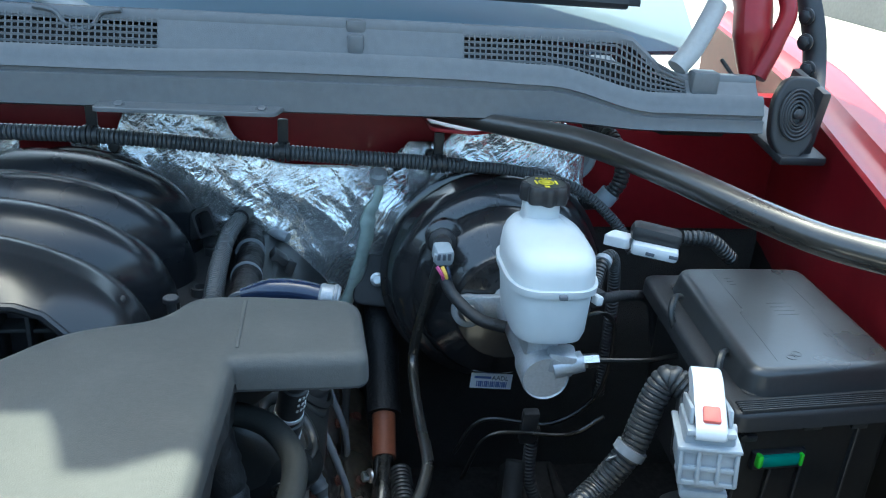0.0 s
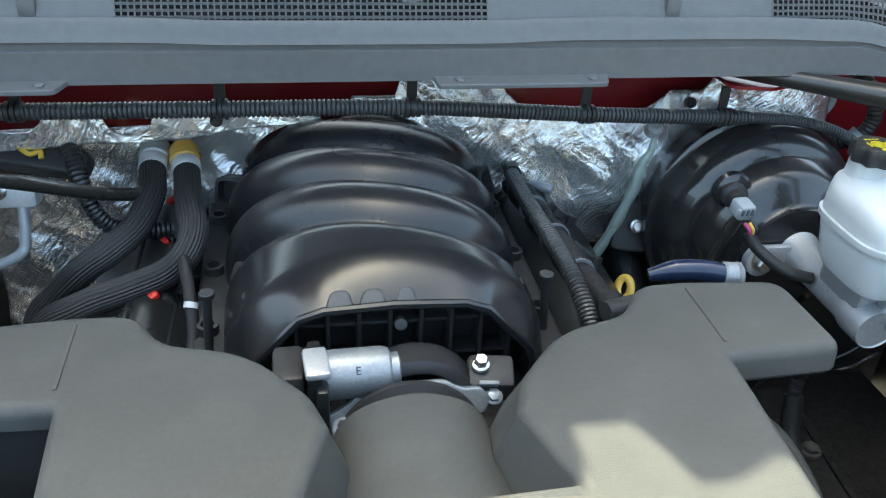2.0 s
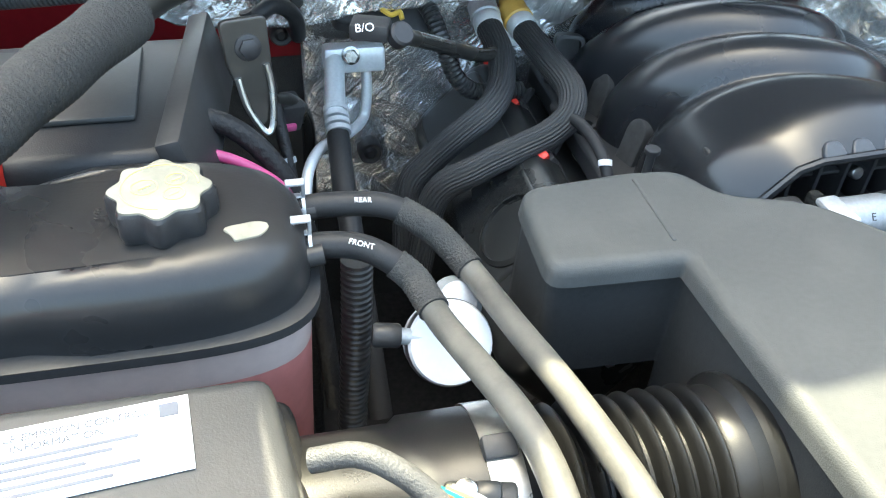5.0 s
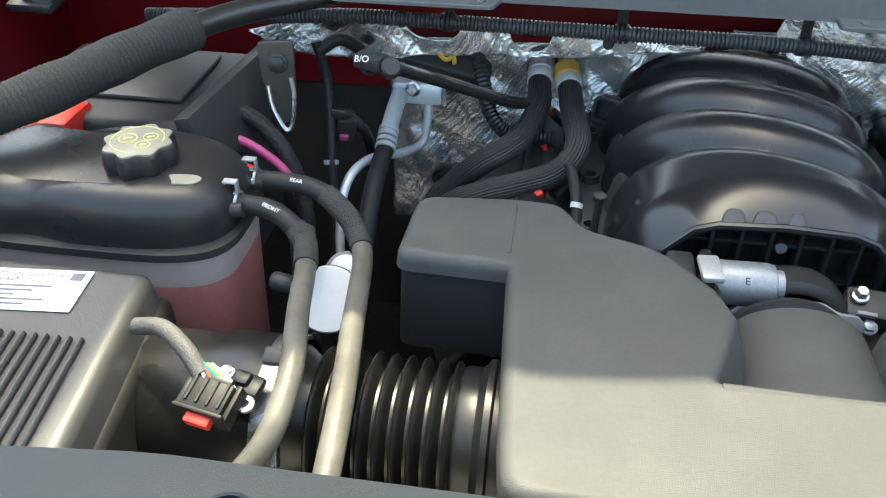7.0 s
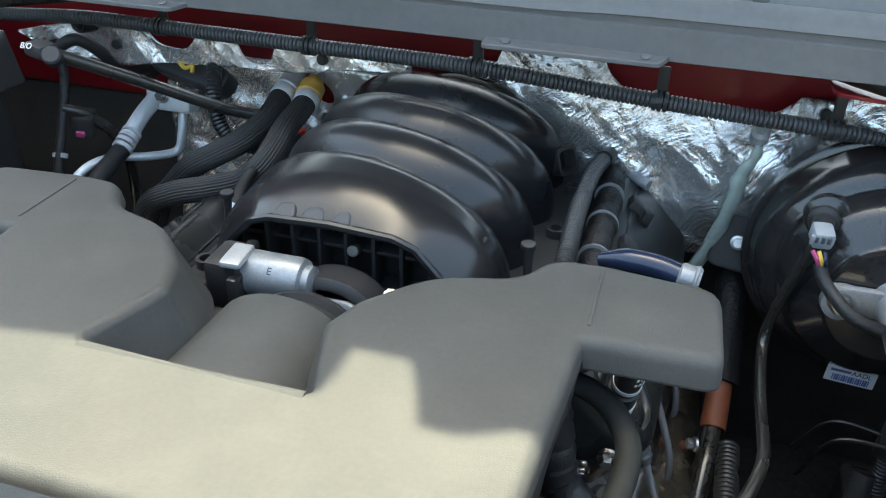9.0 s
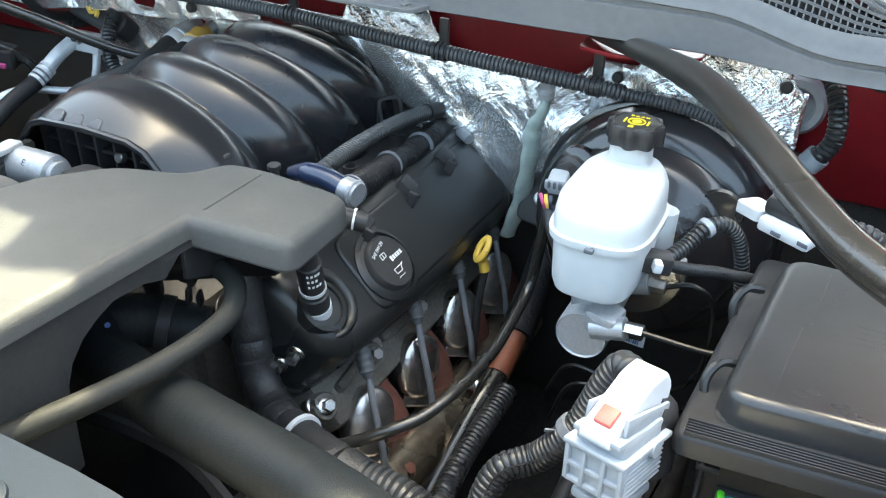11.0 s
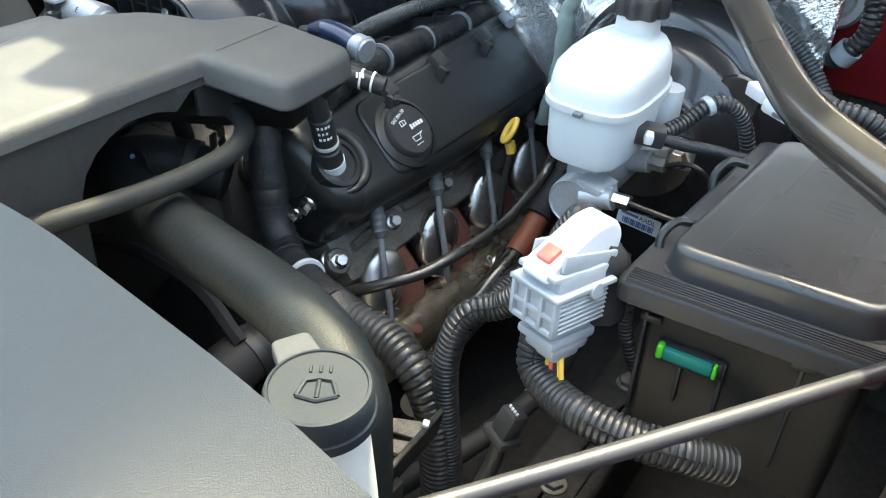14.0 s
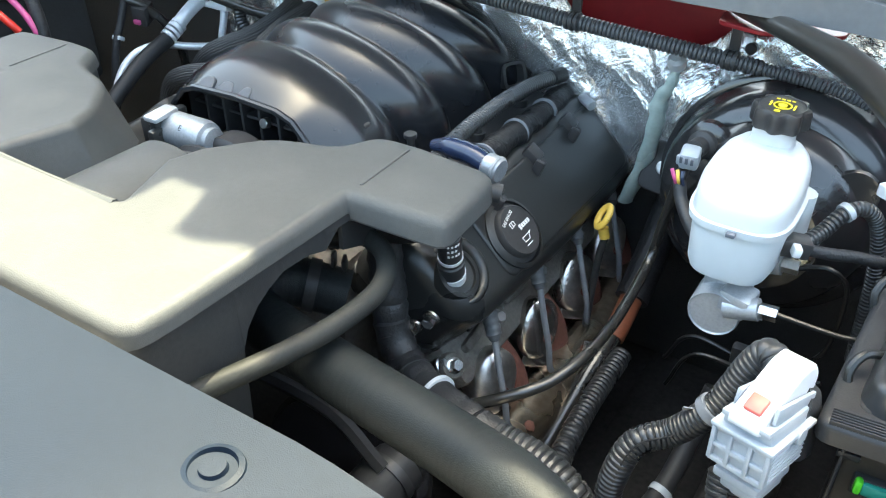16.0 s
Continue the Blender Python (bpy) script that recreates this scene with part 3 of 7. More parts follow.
def build_wiper_arm():
    w = thing("windscreen_wiper", (0.074, 0.49, 1.51), "curved wiper on its cowl pivot, pale with painted sunlight", "wiper")
    # pale grey puts the sun on the arm and cap into their colour
    part("arm", sweep(catmull([(0.078, 0.488, 1.522), (0.062, 0.492, 1.530), (0.037, 0.50, 1.540), (0.008, 0.512, 1.549), (-0.06, 0.55, 1.565), (-0.20, 0.60, 1.60)], 8), 0.0125, 12, flat=(1, 0.75)), "sunlit_grey", w)
    part("pivot_cap", lathe([(0.014, -0.012), (0.014, 0.006), (0.010, 0.010), (0, 0.010)], pose(0.076, 0.488, 1.522, 20, 0, 0), 20), "sunlit_grey", w)
    part("notch_lip", tube([(0.030, 0.4515, 1.538), (0.050, 0.4515, 1.534), (0.060, 0.4505, 1.522), (0.074, 0.4495, 1.517), (0.089, 0.4505, 1.522), (0.098, 0.4515, 1.534), (0.118, 0.4515, 1.538)], 0.0028, 8), "cowl", w)


HOOD_HINGE, HOOD_ANGLE = (0.022, 0.66, 1.62), 80.0


def build_hood():
    """Raised hood: it shades the rear of the bay. Its unseen front edge is notched to shape the cast shadow."""
    hood = thing("hood", HOOD_HINGE, "raised dark red steel hood over the engine bay", "hood")
    a = radians(HOOD_ANGLE)
    f, nrm = Vector((0, -math.cos(a), math.sin(a))), Vector((0, -math.sin(a), -math.cos(a)))

    # edge points solved back from the shadow line on the cover
    outline = ((-0.93, 1.22), (-0.76, 1.36), (-0.706, 1.37), (-0.690, 1.20), (-0.676, 1.0), (-0.66, 0.975), (-0.50, 0.985), (-0.44, 1.03), (-0.368, 1.097), (-0.296, 1.085), (-0.231, 1.067), (-0.10, 1.07), (-0.050, 1.06), (-0.044, 0.985), (0.0, 0.986), (0.011, 1.0), (0.014, 1.0865), (0.039, 1.0865), (0.0655, 1.067), (0.071, 1.058), (0.103, 1.067), (0.25, 1.075), (0.50, 1.08), (0.60, 0.87), (0.72, 0.83), (0.93, 0.60))

    def edge(u):
        return float(np.interp(u, [p[0] for p in outline], [p[1] for p in outline]))

    us = [-0.93 + 0.006 * i for i in range(311)]
    rows = []
    for u in us:
        base = Vector(HOOD_HINGE) + Vector((u, 0, 0))
        L = edge(u)
        crown = 0.035 * (1 - (u / 0.93) ** 2)
        up = [base + f * ((L + 0.0165) * k) - nrm * (crown * math.sin(math.pi * k) + 0.01) for k in (0, 0.25, 0.5, 0.75, 1.0)]
        low = [base + f * ((L - 0.033) * k) + nrm * 0.02 for k in (1.0, 0.75, 0.5, 0.25, 0)]
        rows.append(up + low)
    part("outer_panel", shell(rows), "red_paint", hood)
    # added unseen liner keeps the hood's red bounce light off the engine
    liner = []
    for u in us[20:-20:6]:
        base, L = Vector(HOOD_HINGE) + Vector((u, 0, 0)), edge(u) - 0.16
        liner.append([base + f * (0.06 + L * k) + nrm * d for k, d in ((0, 0.022), (0.3, 0.034), (0.7, 0.034), (1, 0.022), (0.5, 0.0215))])
    part("liner", shell(liner), "liner", hood, "unseen grey liner added to cut red bounce light")
    for u in (-0.78, 0.78):
        b = sweep([Vector(HOOD_HINGE) + Vector((u * (1 - 0.3 * k), 0, 0)) + f * (1.0 * k + 0.05) + nrm * 0.025 for k in (0, 0.3, 0.6, 1)], 0.04, 8, flat=(1, 0.5))
        part("inner_frame", b, "red_paint", hood)
    return hood


def build_hinge(s, hood):
    """Gooseneck hood hinge: a base plate with a coiled spring and two arms."""
    x = lambda d: 0.022 + s * d
    m = facing((x(0.853), 0.402, 1.464), (-s * 0.25, -1, 0.2))
    plate0 = rounded([(-0.026, -0.035), (0.0, -0.062), (0.022, -0.04), (0.028, 0.015), (0.020, 0.043), (-0.016, 0.043), (-0.028, 0.015)], 0.018, 5)
    h = part("hinge", prism(plate0, -0.022, -0.004, 0.004, m=m), "rod", hood, "dark hood hinge plate with a coiled spring")
    pts = [m @ Vector(((0.006 + 0.014 * k / 150) * math.cos(k * 0.21), (0.009 + 0.022 * k / 150) * math.sin(k * 0.21), 0.0)) for k in range(151)]
    part("coil_spring", sweep(pts, 0.0021, 6), "rod", h)
    part("pivot", lathe([(0.006, -0.004), (0.006, 0.004), (0.003, 0.006), (0, 0.006)], m, 16), "rod", h)
    part("base", box(0.06, 0.22, 0.012, pose(x(0.868), 0.50, 1.425, 8, 0, 0), 0.004), "rod", h)
    part("side_plate", box(0.012, 0.08, 0.09, pose(x(0.876), 0.435, 1.455, 10, 0, 0), 0.004), "rod", h)
    part("gooseneck", sweep(catmull([(x(0.838), 0.505, 1.470), (x(0.842), 0.520, 1.500), (x(0.845), 0.535, 1.540), (x(0.842), 0.56, 1.585), (x(0.80), 0.62, 1.64)], 8), [0.010 + 0.032 * min(1, i / 14) for i in range(33)], 14, flat=(1, 0.55)), "red_paint", h)
    part("gooseneck_rib", tube([(x(0.846), 0.500, 1.485), (x(0.868), 0.512, 1.530), (x(0.885), 0.535, 1.575), (x(0.86), 0.60, 1.64)], 0.011, 10), "red_paint", h)
    part("arm", sweep(catmull([(x(0.885), 0.43, 1.45), (x(0.922), 0.50, 1.49), (x(0.918), 0.53, 1.56), (x(0.90), 0.60, 1.66)], 8), 0.016, 10, flat=(1, 0.6)), "rod", h)
    part("strut_rod", tube([(x(0.835), 0.46, 1.455), (x(0.82), 0.50, 1.480), (x(0.81), 0.53, 1.50)], 0.0026, 8), "rod", h)
    for dy, dz in ((0.0, 0.0), (0.02, 0.03), (0.03, 0.06)):
        part("arm_bolt", bolt((x(0.906), 0.490 + dy, 1.50 + dz), (-s, -0.6, 0), 0.008, 0.008), "rod", h)


def build_firewall_details():
    br = thing("cowl_gusset", (0.51, 0.5, 1.42), "thin dark red triangular gusset plate under the cowl", "gusset")
    part("plate", prism(rounded([(0.445, 0.60), (0.452, 0.435), (0.50, 0.425), (0.575, 0.455), (0.58, 0.60)], 0.01), 1.421, 1.425, 0.001), "red_paint", br)
    part("screw", bolt((0.515, 0.455, 1.425), (0, 0, 1), 0.006, 0.004), "steel", br)
    gp = thing("firewall_grommet", (0.668, 0.59, 1.355), "round grey rubber grommet on the red firewall", "grommet")
    part("ring", lathe([(0.034, -0.02), (0.034, 0.0), (0.030, 0.006), (0.022, 0.006), (0.018, 0.001), (0, 0.001)], facing((0.668, 0.578, 1.352), (0, -1, 0.1)), 32), "grey_conn", gp)
    lm = thing("firewall_loom", (0.70, 0.5, 1.34), "ribbed grey-black loom looping down the firewall", "conduit")
    part("loom", loom([(0.685, 0.585, 1.40), (0.700, 0.545, 1.398), (0.714, 0.520, 1.372), (0.716, 0.512, 1.342), (0.702, 0.515, 1.318), (0.69, 0.54, 1.30), (0.68, 0.60, 1.28)], 0.0105, 0.0062), "conduit", lm)
    part("collar", lathe([(0.0135, -0.008), (0.0135, 0.008), (0.011, 0.008), (0.011, -0.008)], facing((0.702, 0.515, 1.318), (0.5, -0.1, 0.8)), 20), "grey_conn", lm)
    for x, y, z, r in ((-0.36, 0.578, 1.112, 0.016), (-0.463, 0.570, 1.29, 0.014), (-0.49, 0.50, 1.38, 0.012)):
        g = thing("firewall_plug", (x, y, z), "small black rubber plug in the firewall", "grommet", "firewall plugs")
        gm = facing((x, y - 0.012, z), (0, -1, 0.15))
        part("rim", lathe([(r, -0.03), (r, 0.002), (r * 0.85, 0.006), (r * 0.6, 0.004)], gm, 24), "black", g)
        part("centre", lathe([(r * 0.6, 0.0), (r * 0.55, 0.004), (r * 0.3, 0.008), (0, 0.008)], gm, 20), "rubber", g)


build_setting()
build_cowl()
build_windscreen()
build_wiper_arm()
HOOD = build_hood()
for _s in (1, -1):
    build_hinge(_s, HOOD)
build_firewall_details()


# ---- firewall foil, conduit and braces ----
def build_foil():
    def top(x):
        z = 1.372
        for c, w, d in ((0.145, 0.07, 0.062), (0.33, 0.11, -0.035), (0.58, 0.09, 0.045)):
            z += d * max(0.0, 1 - (abs(x - c) / w) ** 4)
        return z

    def flap_top(x):
        """Top edge of the hanging flap: rises from a point, with two rounded notches."""
        z = float(np.interp(x, (-0.612, -0.575, -0.53, -0.43, -0.02), (1.354, 1.364, 1.372, 1.386, 1.386)))
        for c, w, d in ((-0.362, 0.040, 0.029), (-0.236, 0.030, 0.037)):
            z -= d * max(0.0, 1 - (abs(x - c) / w) ** 3.2) ** 0.6
        return z

    def flap_low(x):
        return float(np.interp(x, (-0.612, -0.60, -0.571, -0.509, -0.456, -0.357, -0.302, -0.183, -0.115, -0.02), (1.352, 1.348, 1.333, 1.324, 1.323, 1.336, 1.340, 1.344, 1.356, 1.362)))

    def sheet(a, c, step, nz, place, parent):
        b, grid, nx = bmesh.new(), [], round((c - a) / step)
        for i in range(nx + 1):
            x = a + (c - a) * i / nx
            grid.append([b.verts.new(place(x, j / nz)) for j in range(nz + 1)])
        for A, B in zip(grid[:-1], grid[1:]):
            for j in range(nz):
                b.faces.new((A[j], B[j], B[j + 1], A[j + 1]))
        ob = part("sheet", b, "foil", parent)
        sol = ob.modifiers.new("thickness", "SOLIDIFY")
        sol.thickness, sol.offset = 0.0035, 1

    def crease(x, z, seed):
        return noise.noise(Vector((x * 9 + z * 14, z * 6 - x * 8, seed))) * 0.016 + noise.noise(Vector((x * 26 + z * 30, z * 14 - x * 10, 7))) * 0.008

    def flap(x, k):
        t, e = flap_top(x), flap_low(x)
        z = t + (e - t) * k
        return (x, 0.508 - 0.002 * k + 0.30 * crease(x, z, 5.0) + 0.0015 * math.sin(x * 60), z)

    def lower(x, k):
        z = 1.324 - k * (1.324 - 1.02)
        return (x, 0.592 - 0.012 * k + 0.9 * crease(x, z, 5.0) * min(1, 5 * k + 0.3), z)

    def right(x, k):
        t = top(x)
        z = t - k * (t - 1.13)
        bulge = 0.03 * math.exp(-(((x - 0.40) / 0.05) ** 2)) * math.sin(math.pi * min(1, k * 1.2))
        y = 0.565 - 0.05 * k if x > 0.44 else 0.562 - 0.030 * min(k, 0.4) + 0.05 * max(0.0, k - 0.4)
        return (x, y + crease(x, z, 2.0) * min(1, 4 * k + 0.25) * 0.8 - bulge, z)

    for a, c, step, nz, place in ((-0.612, -0.02, 0.004, 14, flap), (-0.44, -0.02, 0.006, 46, lower), (0.02, 0.47, 0.006, 46, right), (0.44, 0.68, 0.006, 46, right)):
        ft = thing("foil_insulation", ((a + c) / 2, 0.54, 1.2), "flat embossed silver foil flap with rounded notches on the firewall" if place is flap else "crinkled embossed silver foil heat insulation on the firewall", "insulation", "firewall insulation")
        sheet(a, c, step, nz, place, ft)
        for k in (0.12, 0.9) if place is right else (0.28, 0.8) if place is flap else ():
            x = a + (c - a) * k
            p = Vector(place(x, 0.5 if place is flap else 0.06))
            part("push_pin", lathe([(0.007, -0.02), (0.007, 0.004), (0.005, 0.006), (0, 0.006)], facing(p + Vector((0, -0.006, 0)), (0, -1, 0.2)), 18), "black", ft)


def build_conduit():
    c = thing("wiring_conduit", (0.1, 0.44, 1.40), "ribbed black plastic wiring conduit clipped along the firewall", "conduit")
    pts = [(-0.74, 0.485, 1.375), (-0.66, 0.466, 1.386), (-0.56, 0.452, 1.396), (-0.45, 0.45, 1.404), (-0.333, 0.446, 1.405), (-0.128, 0.442, 1.405), (0.078, 0.44, 1.404), (0.284, 0.448, 1.388), (0.467, 0.463, 1.374), (0.50, 0.466, 1.371)]
    tail = [(0.495, 0.4655, 1.3715), (0.58, 0.472, 1.362), (0.65, 0.47, 1.34), (0.70, 0.455, 1.30), (0.715, 0.43, 1.275)]
    part("thin_loom", loom(tail, 0.0072, 0.0044, 0.0014, 14), "conduit_grey", c, "thinner ribbed branch")
    part("loom", loom(pts, 0.0091, 0.0050, 0.0018, 16), "conduit_grey", c)
    for x, y, z in ((-0.333, 0.446, 1.405), (-0.128, 0.442, 1.405), (0.078, 0.44, 1.404), (0.284, 0.448, 1.388), (0.467, 0.463, 1.374)):
        b = bmesh.new()
        for dx in (-0.006, 0.0, 0.006):
            sweep([Vector((x + dx - 0.002, y, z)), Vector((x + dx + 0.002, y, z))], 0.0112, 14, b)
        box(0.012, 0.006, 0.03, pose(x, y + 0.008, z + 0.022), 0.002, bm=b)
        part("clip", b, "black", c)


def build_brace(s):
    """Painted tube from the cowl to the fender."""
    x = lambda d: 0.022 + s * d
    br = thing("body_brace", (x(0.70), 0.2, 1.40), "bent gloss black steel brace tube" if s > 0 else "gloss black brace tube half covered by a woven sleeve", "brace", "body braces")
    pts = [(x(0.40), 0.505, 1.432), (x(0.44), 0.46, 1.436), (x(0.53), 0.385, 1.440), (x(0.588), 0.32, 1.443), (x(0.64), 0.235, 1.440), (x(0.69), 0.155, 1.432), (x(0.73), 0.10, 1.428), (x(0.79), 0.04, 1.43), (x(0.86), -0.02, 1.43)]
    path = catmull(pts, 8)
    part("tube", sweep(path, [0.005 + 0.0090 * min(1, i / 20) for i in range(len(path))], 16), "enamel", br)
    part("foot", box(0.09, 0.07, 0.008, pose(x(0.385), 0.515, 1.434, 0, 0, -s * 40), 0.003), "enamel", br)
    if s < 0:
        sl = resample(path[27:], 0.0013)
        part("woven_sleeve", sweep(sl, [0.0222 + 0.0008 * math.sin(i * 0.11) + 0.0007 * (i // 2 % 2) for i in range(len(sl))], 20), "sleeve", br, "rough woven black fabric sleeve")


build_foil()
build_conduit()
for _s in (1, -1):
    build_brace(_s)


# ---- intake cover, manifold and throttle ----
CX = 0.024


def build_intake_cover():
    cov = thing("intake_cover", (CX, -0.05, 1.24), "dark grey textured plastic air intake cover over the engine front", "engine cover")
    right = [(0.063, -0.004, 0.004), (0.075, 0.03, 0.01), (0.118, 0.082, 0.03), (0.183, 0.10, 0.03), (0.203, 0.138, 0.02), (0.25, 0.140, 0.01), (0.338, 0.132, 0.02), (0.342, 0.036, 0.014), (0.245, 0.033, 0.003)] + [(0.2445 - 0.06 * (0.02 - y), y, 0.001) for y in (0.02, 0.0, -0.02, -0.035, -0.05, -0.065, -0.08, -0.09, -0.098, -0.104, -0.12, -0.15)] + [(0.229, -0.195, 0.03)]
    notch = [(0.086, -0.074, 0.006)]
    outline = notch + right
    full = [(CX + x, y, r) for x, y, r in outline] + [(CX - x, y, r) for x, y, r in outline[::-1]]
    b = plate(full, 1.344, 1.362, 0.010, 5, draft=0.001)
    for v in b.verts:
        # notch walls lean inwards
        if v.co.z < 1.346 and abs(v.co.x - CX) < 0.13 and v.co.y > -0.08:
            v.co.x = CX + (v.co.x - CX) * 0.72
            v.co.z = 1.30
        elif v.co.z < 1.346 and v.co.x > CX + 0.247 and v.co.y > 0.0:
            v.co.z = 1.338
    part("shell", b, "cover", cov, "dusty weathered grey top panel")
    # skirt set back below the rounded lip, its darker colour holds the side shade
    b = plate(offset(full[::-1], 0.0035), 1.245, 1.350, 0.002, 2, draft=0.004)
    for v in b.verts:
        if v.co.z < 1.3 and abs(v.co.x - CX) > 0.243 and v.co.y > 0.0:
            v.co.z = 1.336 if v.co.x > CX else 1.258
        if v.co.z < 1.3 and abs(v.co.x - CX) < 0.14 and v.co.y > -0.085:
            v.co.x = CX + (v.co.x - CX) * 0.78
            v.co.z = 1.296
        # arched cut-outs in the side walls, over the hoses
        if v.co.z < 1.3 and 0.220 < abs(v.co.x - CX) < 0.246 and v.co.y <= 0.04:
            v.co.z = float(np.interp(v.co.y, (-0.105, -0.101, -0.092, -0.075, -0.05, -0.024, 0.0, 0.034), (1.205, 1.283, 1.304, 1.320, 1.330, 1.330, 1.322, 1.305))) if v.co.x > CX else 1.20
    part("skirt", b, "skirt", cov, "plastic skirt below the lip, darkened for side shade")
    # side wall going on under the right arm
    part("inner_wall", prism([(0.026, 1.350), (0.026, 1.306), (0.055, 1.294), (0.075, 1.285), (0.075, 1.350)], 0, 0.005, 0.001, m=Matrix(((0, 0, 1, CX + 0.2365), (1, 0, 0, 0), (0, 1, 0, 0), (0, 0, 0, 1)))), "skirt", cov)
    # duct hump from the throttle
    rows = []
    for i in range(13):
        y = 0.050 - 0.135 * i / 12
        ring = []
        for k in range(21):
            t = math.pi * k / 20
            ring.append(Vector((CX + 0.062 * math.cos(t) * (1 + 0.12 * i / 12), y, 1.278 + 0.056 * math.sin(t) ** 0.8 + 0.003 * i / 12)))
        ring += [Vector((CX - 0.10, y, 1.288)), Vector((CX - 0.11, y, 1.25)), Vector((CX + 0.11, y, 1.25)), Vector((CX + 0.10, y, 1.288))]
        rows.append(ring)
    part("duct", shell(rows), "cover", cov)
    # mid step lines on the arms
    for s in (1, -1):
        b = box(0.003, 0.075, 0.0016, pose(CX + s * 0.246, 0.088, 1.3622, 0, 0, 0), 0.0007)
        part("step_line", b, "cover", cov)
    part("front_lip", tube([(CX - 0.085, -0.081, 1.359), (CX, -0.082, 1.358), (CX + 0.085, -0.081, 1.359)], 0.0045, 8), "cover", cov)


def build_manifold():
    man = thing("intake_manifold", (CX, 0.33, 1.20), "satin black plastic intake manifold with curved ribbed runners", "intake manifold")
    ny, nt = 220, 56
    y0, y1 = 0.150, 0.552
    bm = bmesh.new()
    grid = []
    for i in range(ny + 1):
        y = y0 + (y1 - y0) * i / ny
        row = []
        back = max(0.0, (y - 0.49) / 0.065)
        for j in range(nt + 1):
            t = j / nt * 2 - 1                      # -1 left, 1 right
            ang = t * math.pi / 2
            fan = abs(t) ** 1.5                     # runners fan out towards the sides
            # the banks are staggered by half a runner, with sharp creases between low arched runners
            ph = (y - 0.268 + 0.021 * math.tanh(2.4 * t) - 0.036 * fan) / (0.079 + 0.022 * fan)
            rib = 1 - abs(2 * (ph % 1.0) - 1) ** 2.1 if ph > -0.5 else 1.0
            depth = (0.0185 + 0.010 * abs(t)) * (1 - 0.3 * min(1, back))
            w = 0.150 + 0.012 * (y - 0.15) / 0.4 - 0.02 * back ** 2
            hgt = 0.134 + 0.008 * min(1, (y - 0.15) / 0.2) - 0.03 * back ** 2
            px = CX + (w - depth * (1 - rib)) * math.sin(ang) * (0.93 + 0.07 * abs(t))
            pz = 1.235 + (hgt - depth * (1 - rib)) * max(0, math.cos(ang)) ** 0.72
            # the mouth at the front is a flat-topped arch
            fx = (px - CX) * 0.90
            fz = float(np.interp(abs(fx), (0, 0.06, 0.08, 0.122, 0.136), (1.346, 1.343, 1.336, 1.290, 1.235)))
            k = max(0.0, 1 - (y - y0) / 0.055)
            k = k ** 1.7
            px, pz = px + (CX + fx - px) * k, pz + (fz - pz) * k
            row.append(bm.verts.new((px, y, pz)))
        grid.append(row)
    for A, B in zip(grid[:-1], grid[1:]):
        for j in range(nt):
            bm.faces.new((A[j], B[j], B[j + 1], A[j + 1]))
    bm.faces.new([v for v in grid[-1]])
    part("runner_shell", bm, "manifold", man, sharp=75)
    # front edge flange
    lip = [Vector((CX + u, 0.1485, z)) for u, z in ((-0.136, 1.235), (-0.122, 1.290), (-0.080, 1.336), (-0.06, 1.343), (0, 1.346), (0.06, 1.343), (0.080, 1.336), (0.122, 1.290), (0.136, 1.235))]
    part("front_flange", sweep(lip, 0.0042, 8), "manifold", man)
    # plenum face inside the arch, with ribs
    b = box(0.26, 0.012, 0.13, pose(CX, 0.215, 1.255), 0.003)
    part("plenum_face", b, "black", man)
    for k in range(-4, 5):
        part("rib", box(0.004, 0.028, 0.11, pose(CX + 0.028 * k, 0.195, 1.265), 0.001), "black", man)
    for z in (1.22, 1.26, 1.30):
        part("rib", box(0.24, 0.022, 0.004, pose(CX, 0.198, z), 0.001), "black", man)
    part("plenum_stud", disc(0.006, 0.008, facing((0.033, 0.184, 1.302), (0, -1, 0.3))), "steel", man)
    for x, w in ((-0.022, 0.019), (0.006, 0.020), (0.034, 0.015)):
        b = prism(rounded([(x - w / 2 - 0.004, -0.006), (x + w / 2 + 0.002, -0.006), (x + w / 2 - 0.002, 0.012), (x - w / 2 + 0.002, 0.012)], 0.007, 6), 0, 0.005, 0.002, m=pose(0, 0.155, 1.3445, 30, 0, 0))
        part("pad", b, "boss", man)
    for s in (1, -1):
        # port flange and side lugs
        b = prism(rounded([(CX + s * 0.135, 0.17), (CX + s * 0.185, 0.17), (CX + s * 0.185, 0.555), (CX + s * 0.135, 0.555)], 0.012), 1.215, 1.237, 0.004)
        part("port_flange", b, "black", man)
        for y in (0.20, 0.275, 0.385, 0.50):
            b = lathe([(0.011, 0), (0.011, 0.022), (0.007, 0.022), (0.007, 0.006), (0, 0.006)], pose(CX + s * 0.170, y, 1.225), 16)
            part("lug", b, "black", man)
        # raised dark plates stand in for the shade inside the arched port holes
        for y in (0.325, 0.425):
            arch = [(-0.013, -0.03)] + [(0.013 * math.cos(a), 0.012 + 0.016 * math.sin(a)) for a in (math.pi - math.pi * k / 10 for k in range(11))] + [(0.013, -0.03)]
            b = prism(arch, -0.03, 0.006, 0.0015, m=facing((CX + s * 0.140, y, 1.256), (s * 0.9, -0.30, 0.25)))
            part("port_shade", b, "dark", man)
    for s in (1, -1):
        part("stud", tube([(CX + s * 0.168, 0.245, 1.225), (CX + s * 0.164, 0.246, 1.300)], 0.0045, 10), "black", man)
        part("stud_head", disc(0.0075, 0.005, pose(CX + s * 0.164, 0.246, 1.299)), "rod", man)
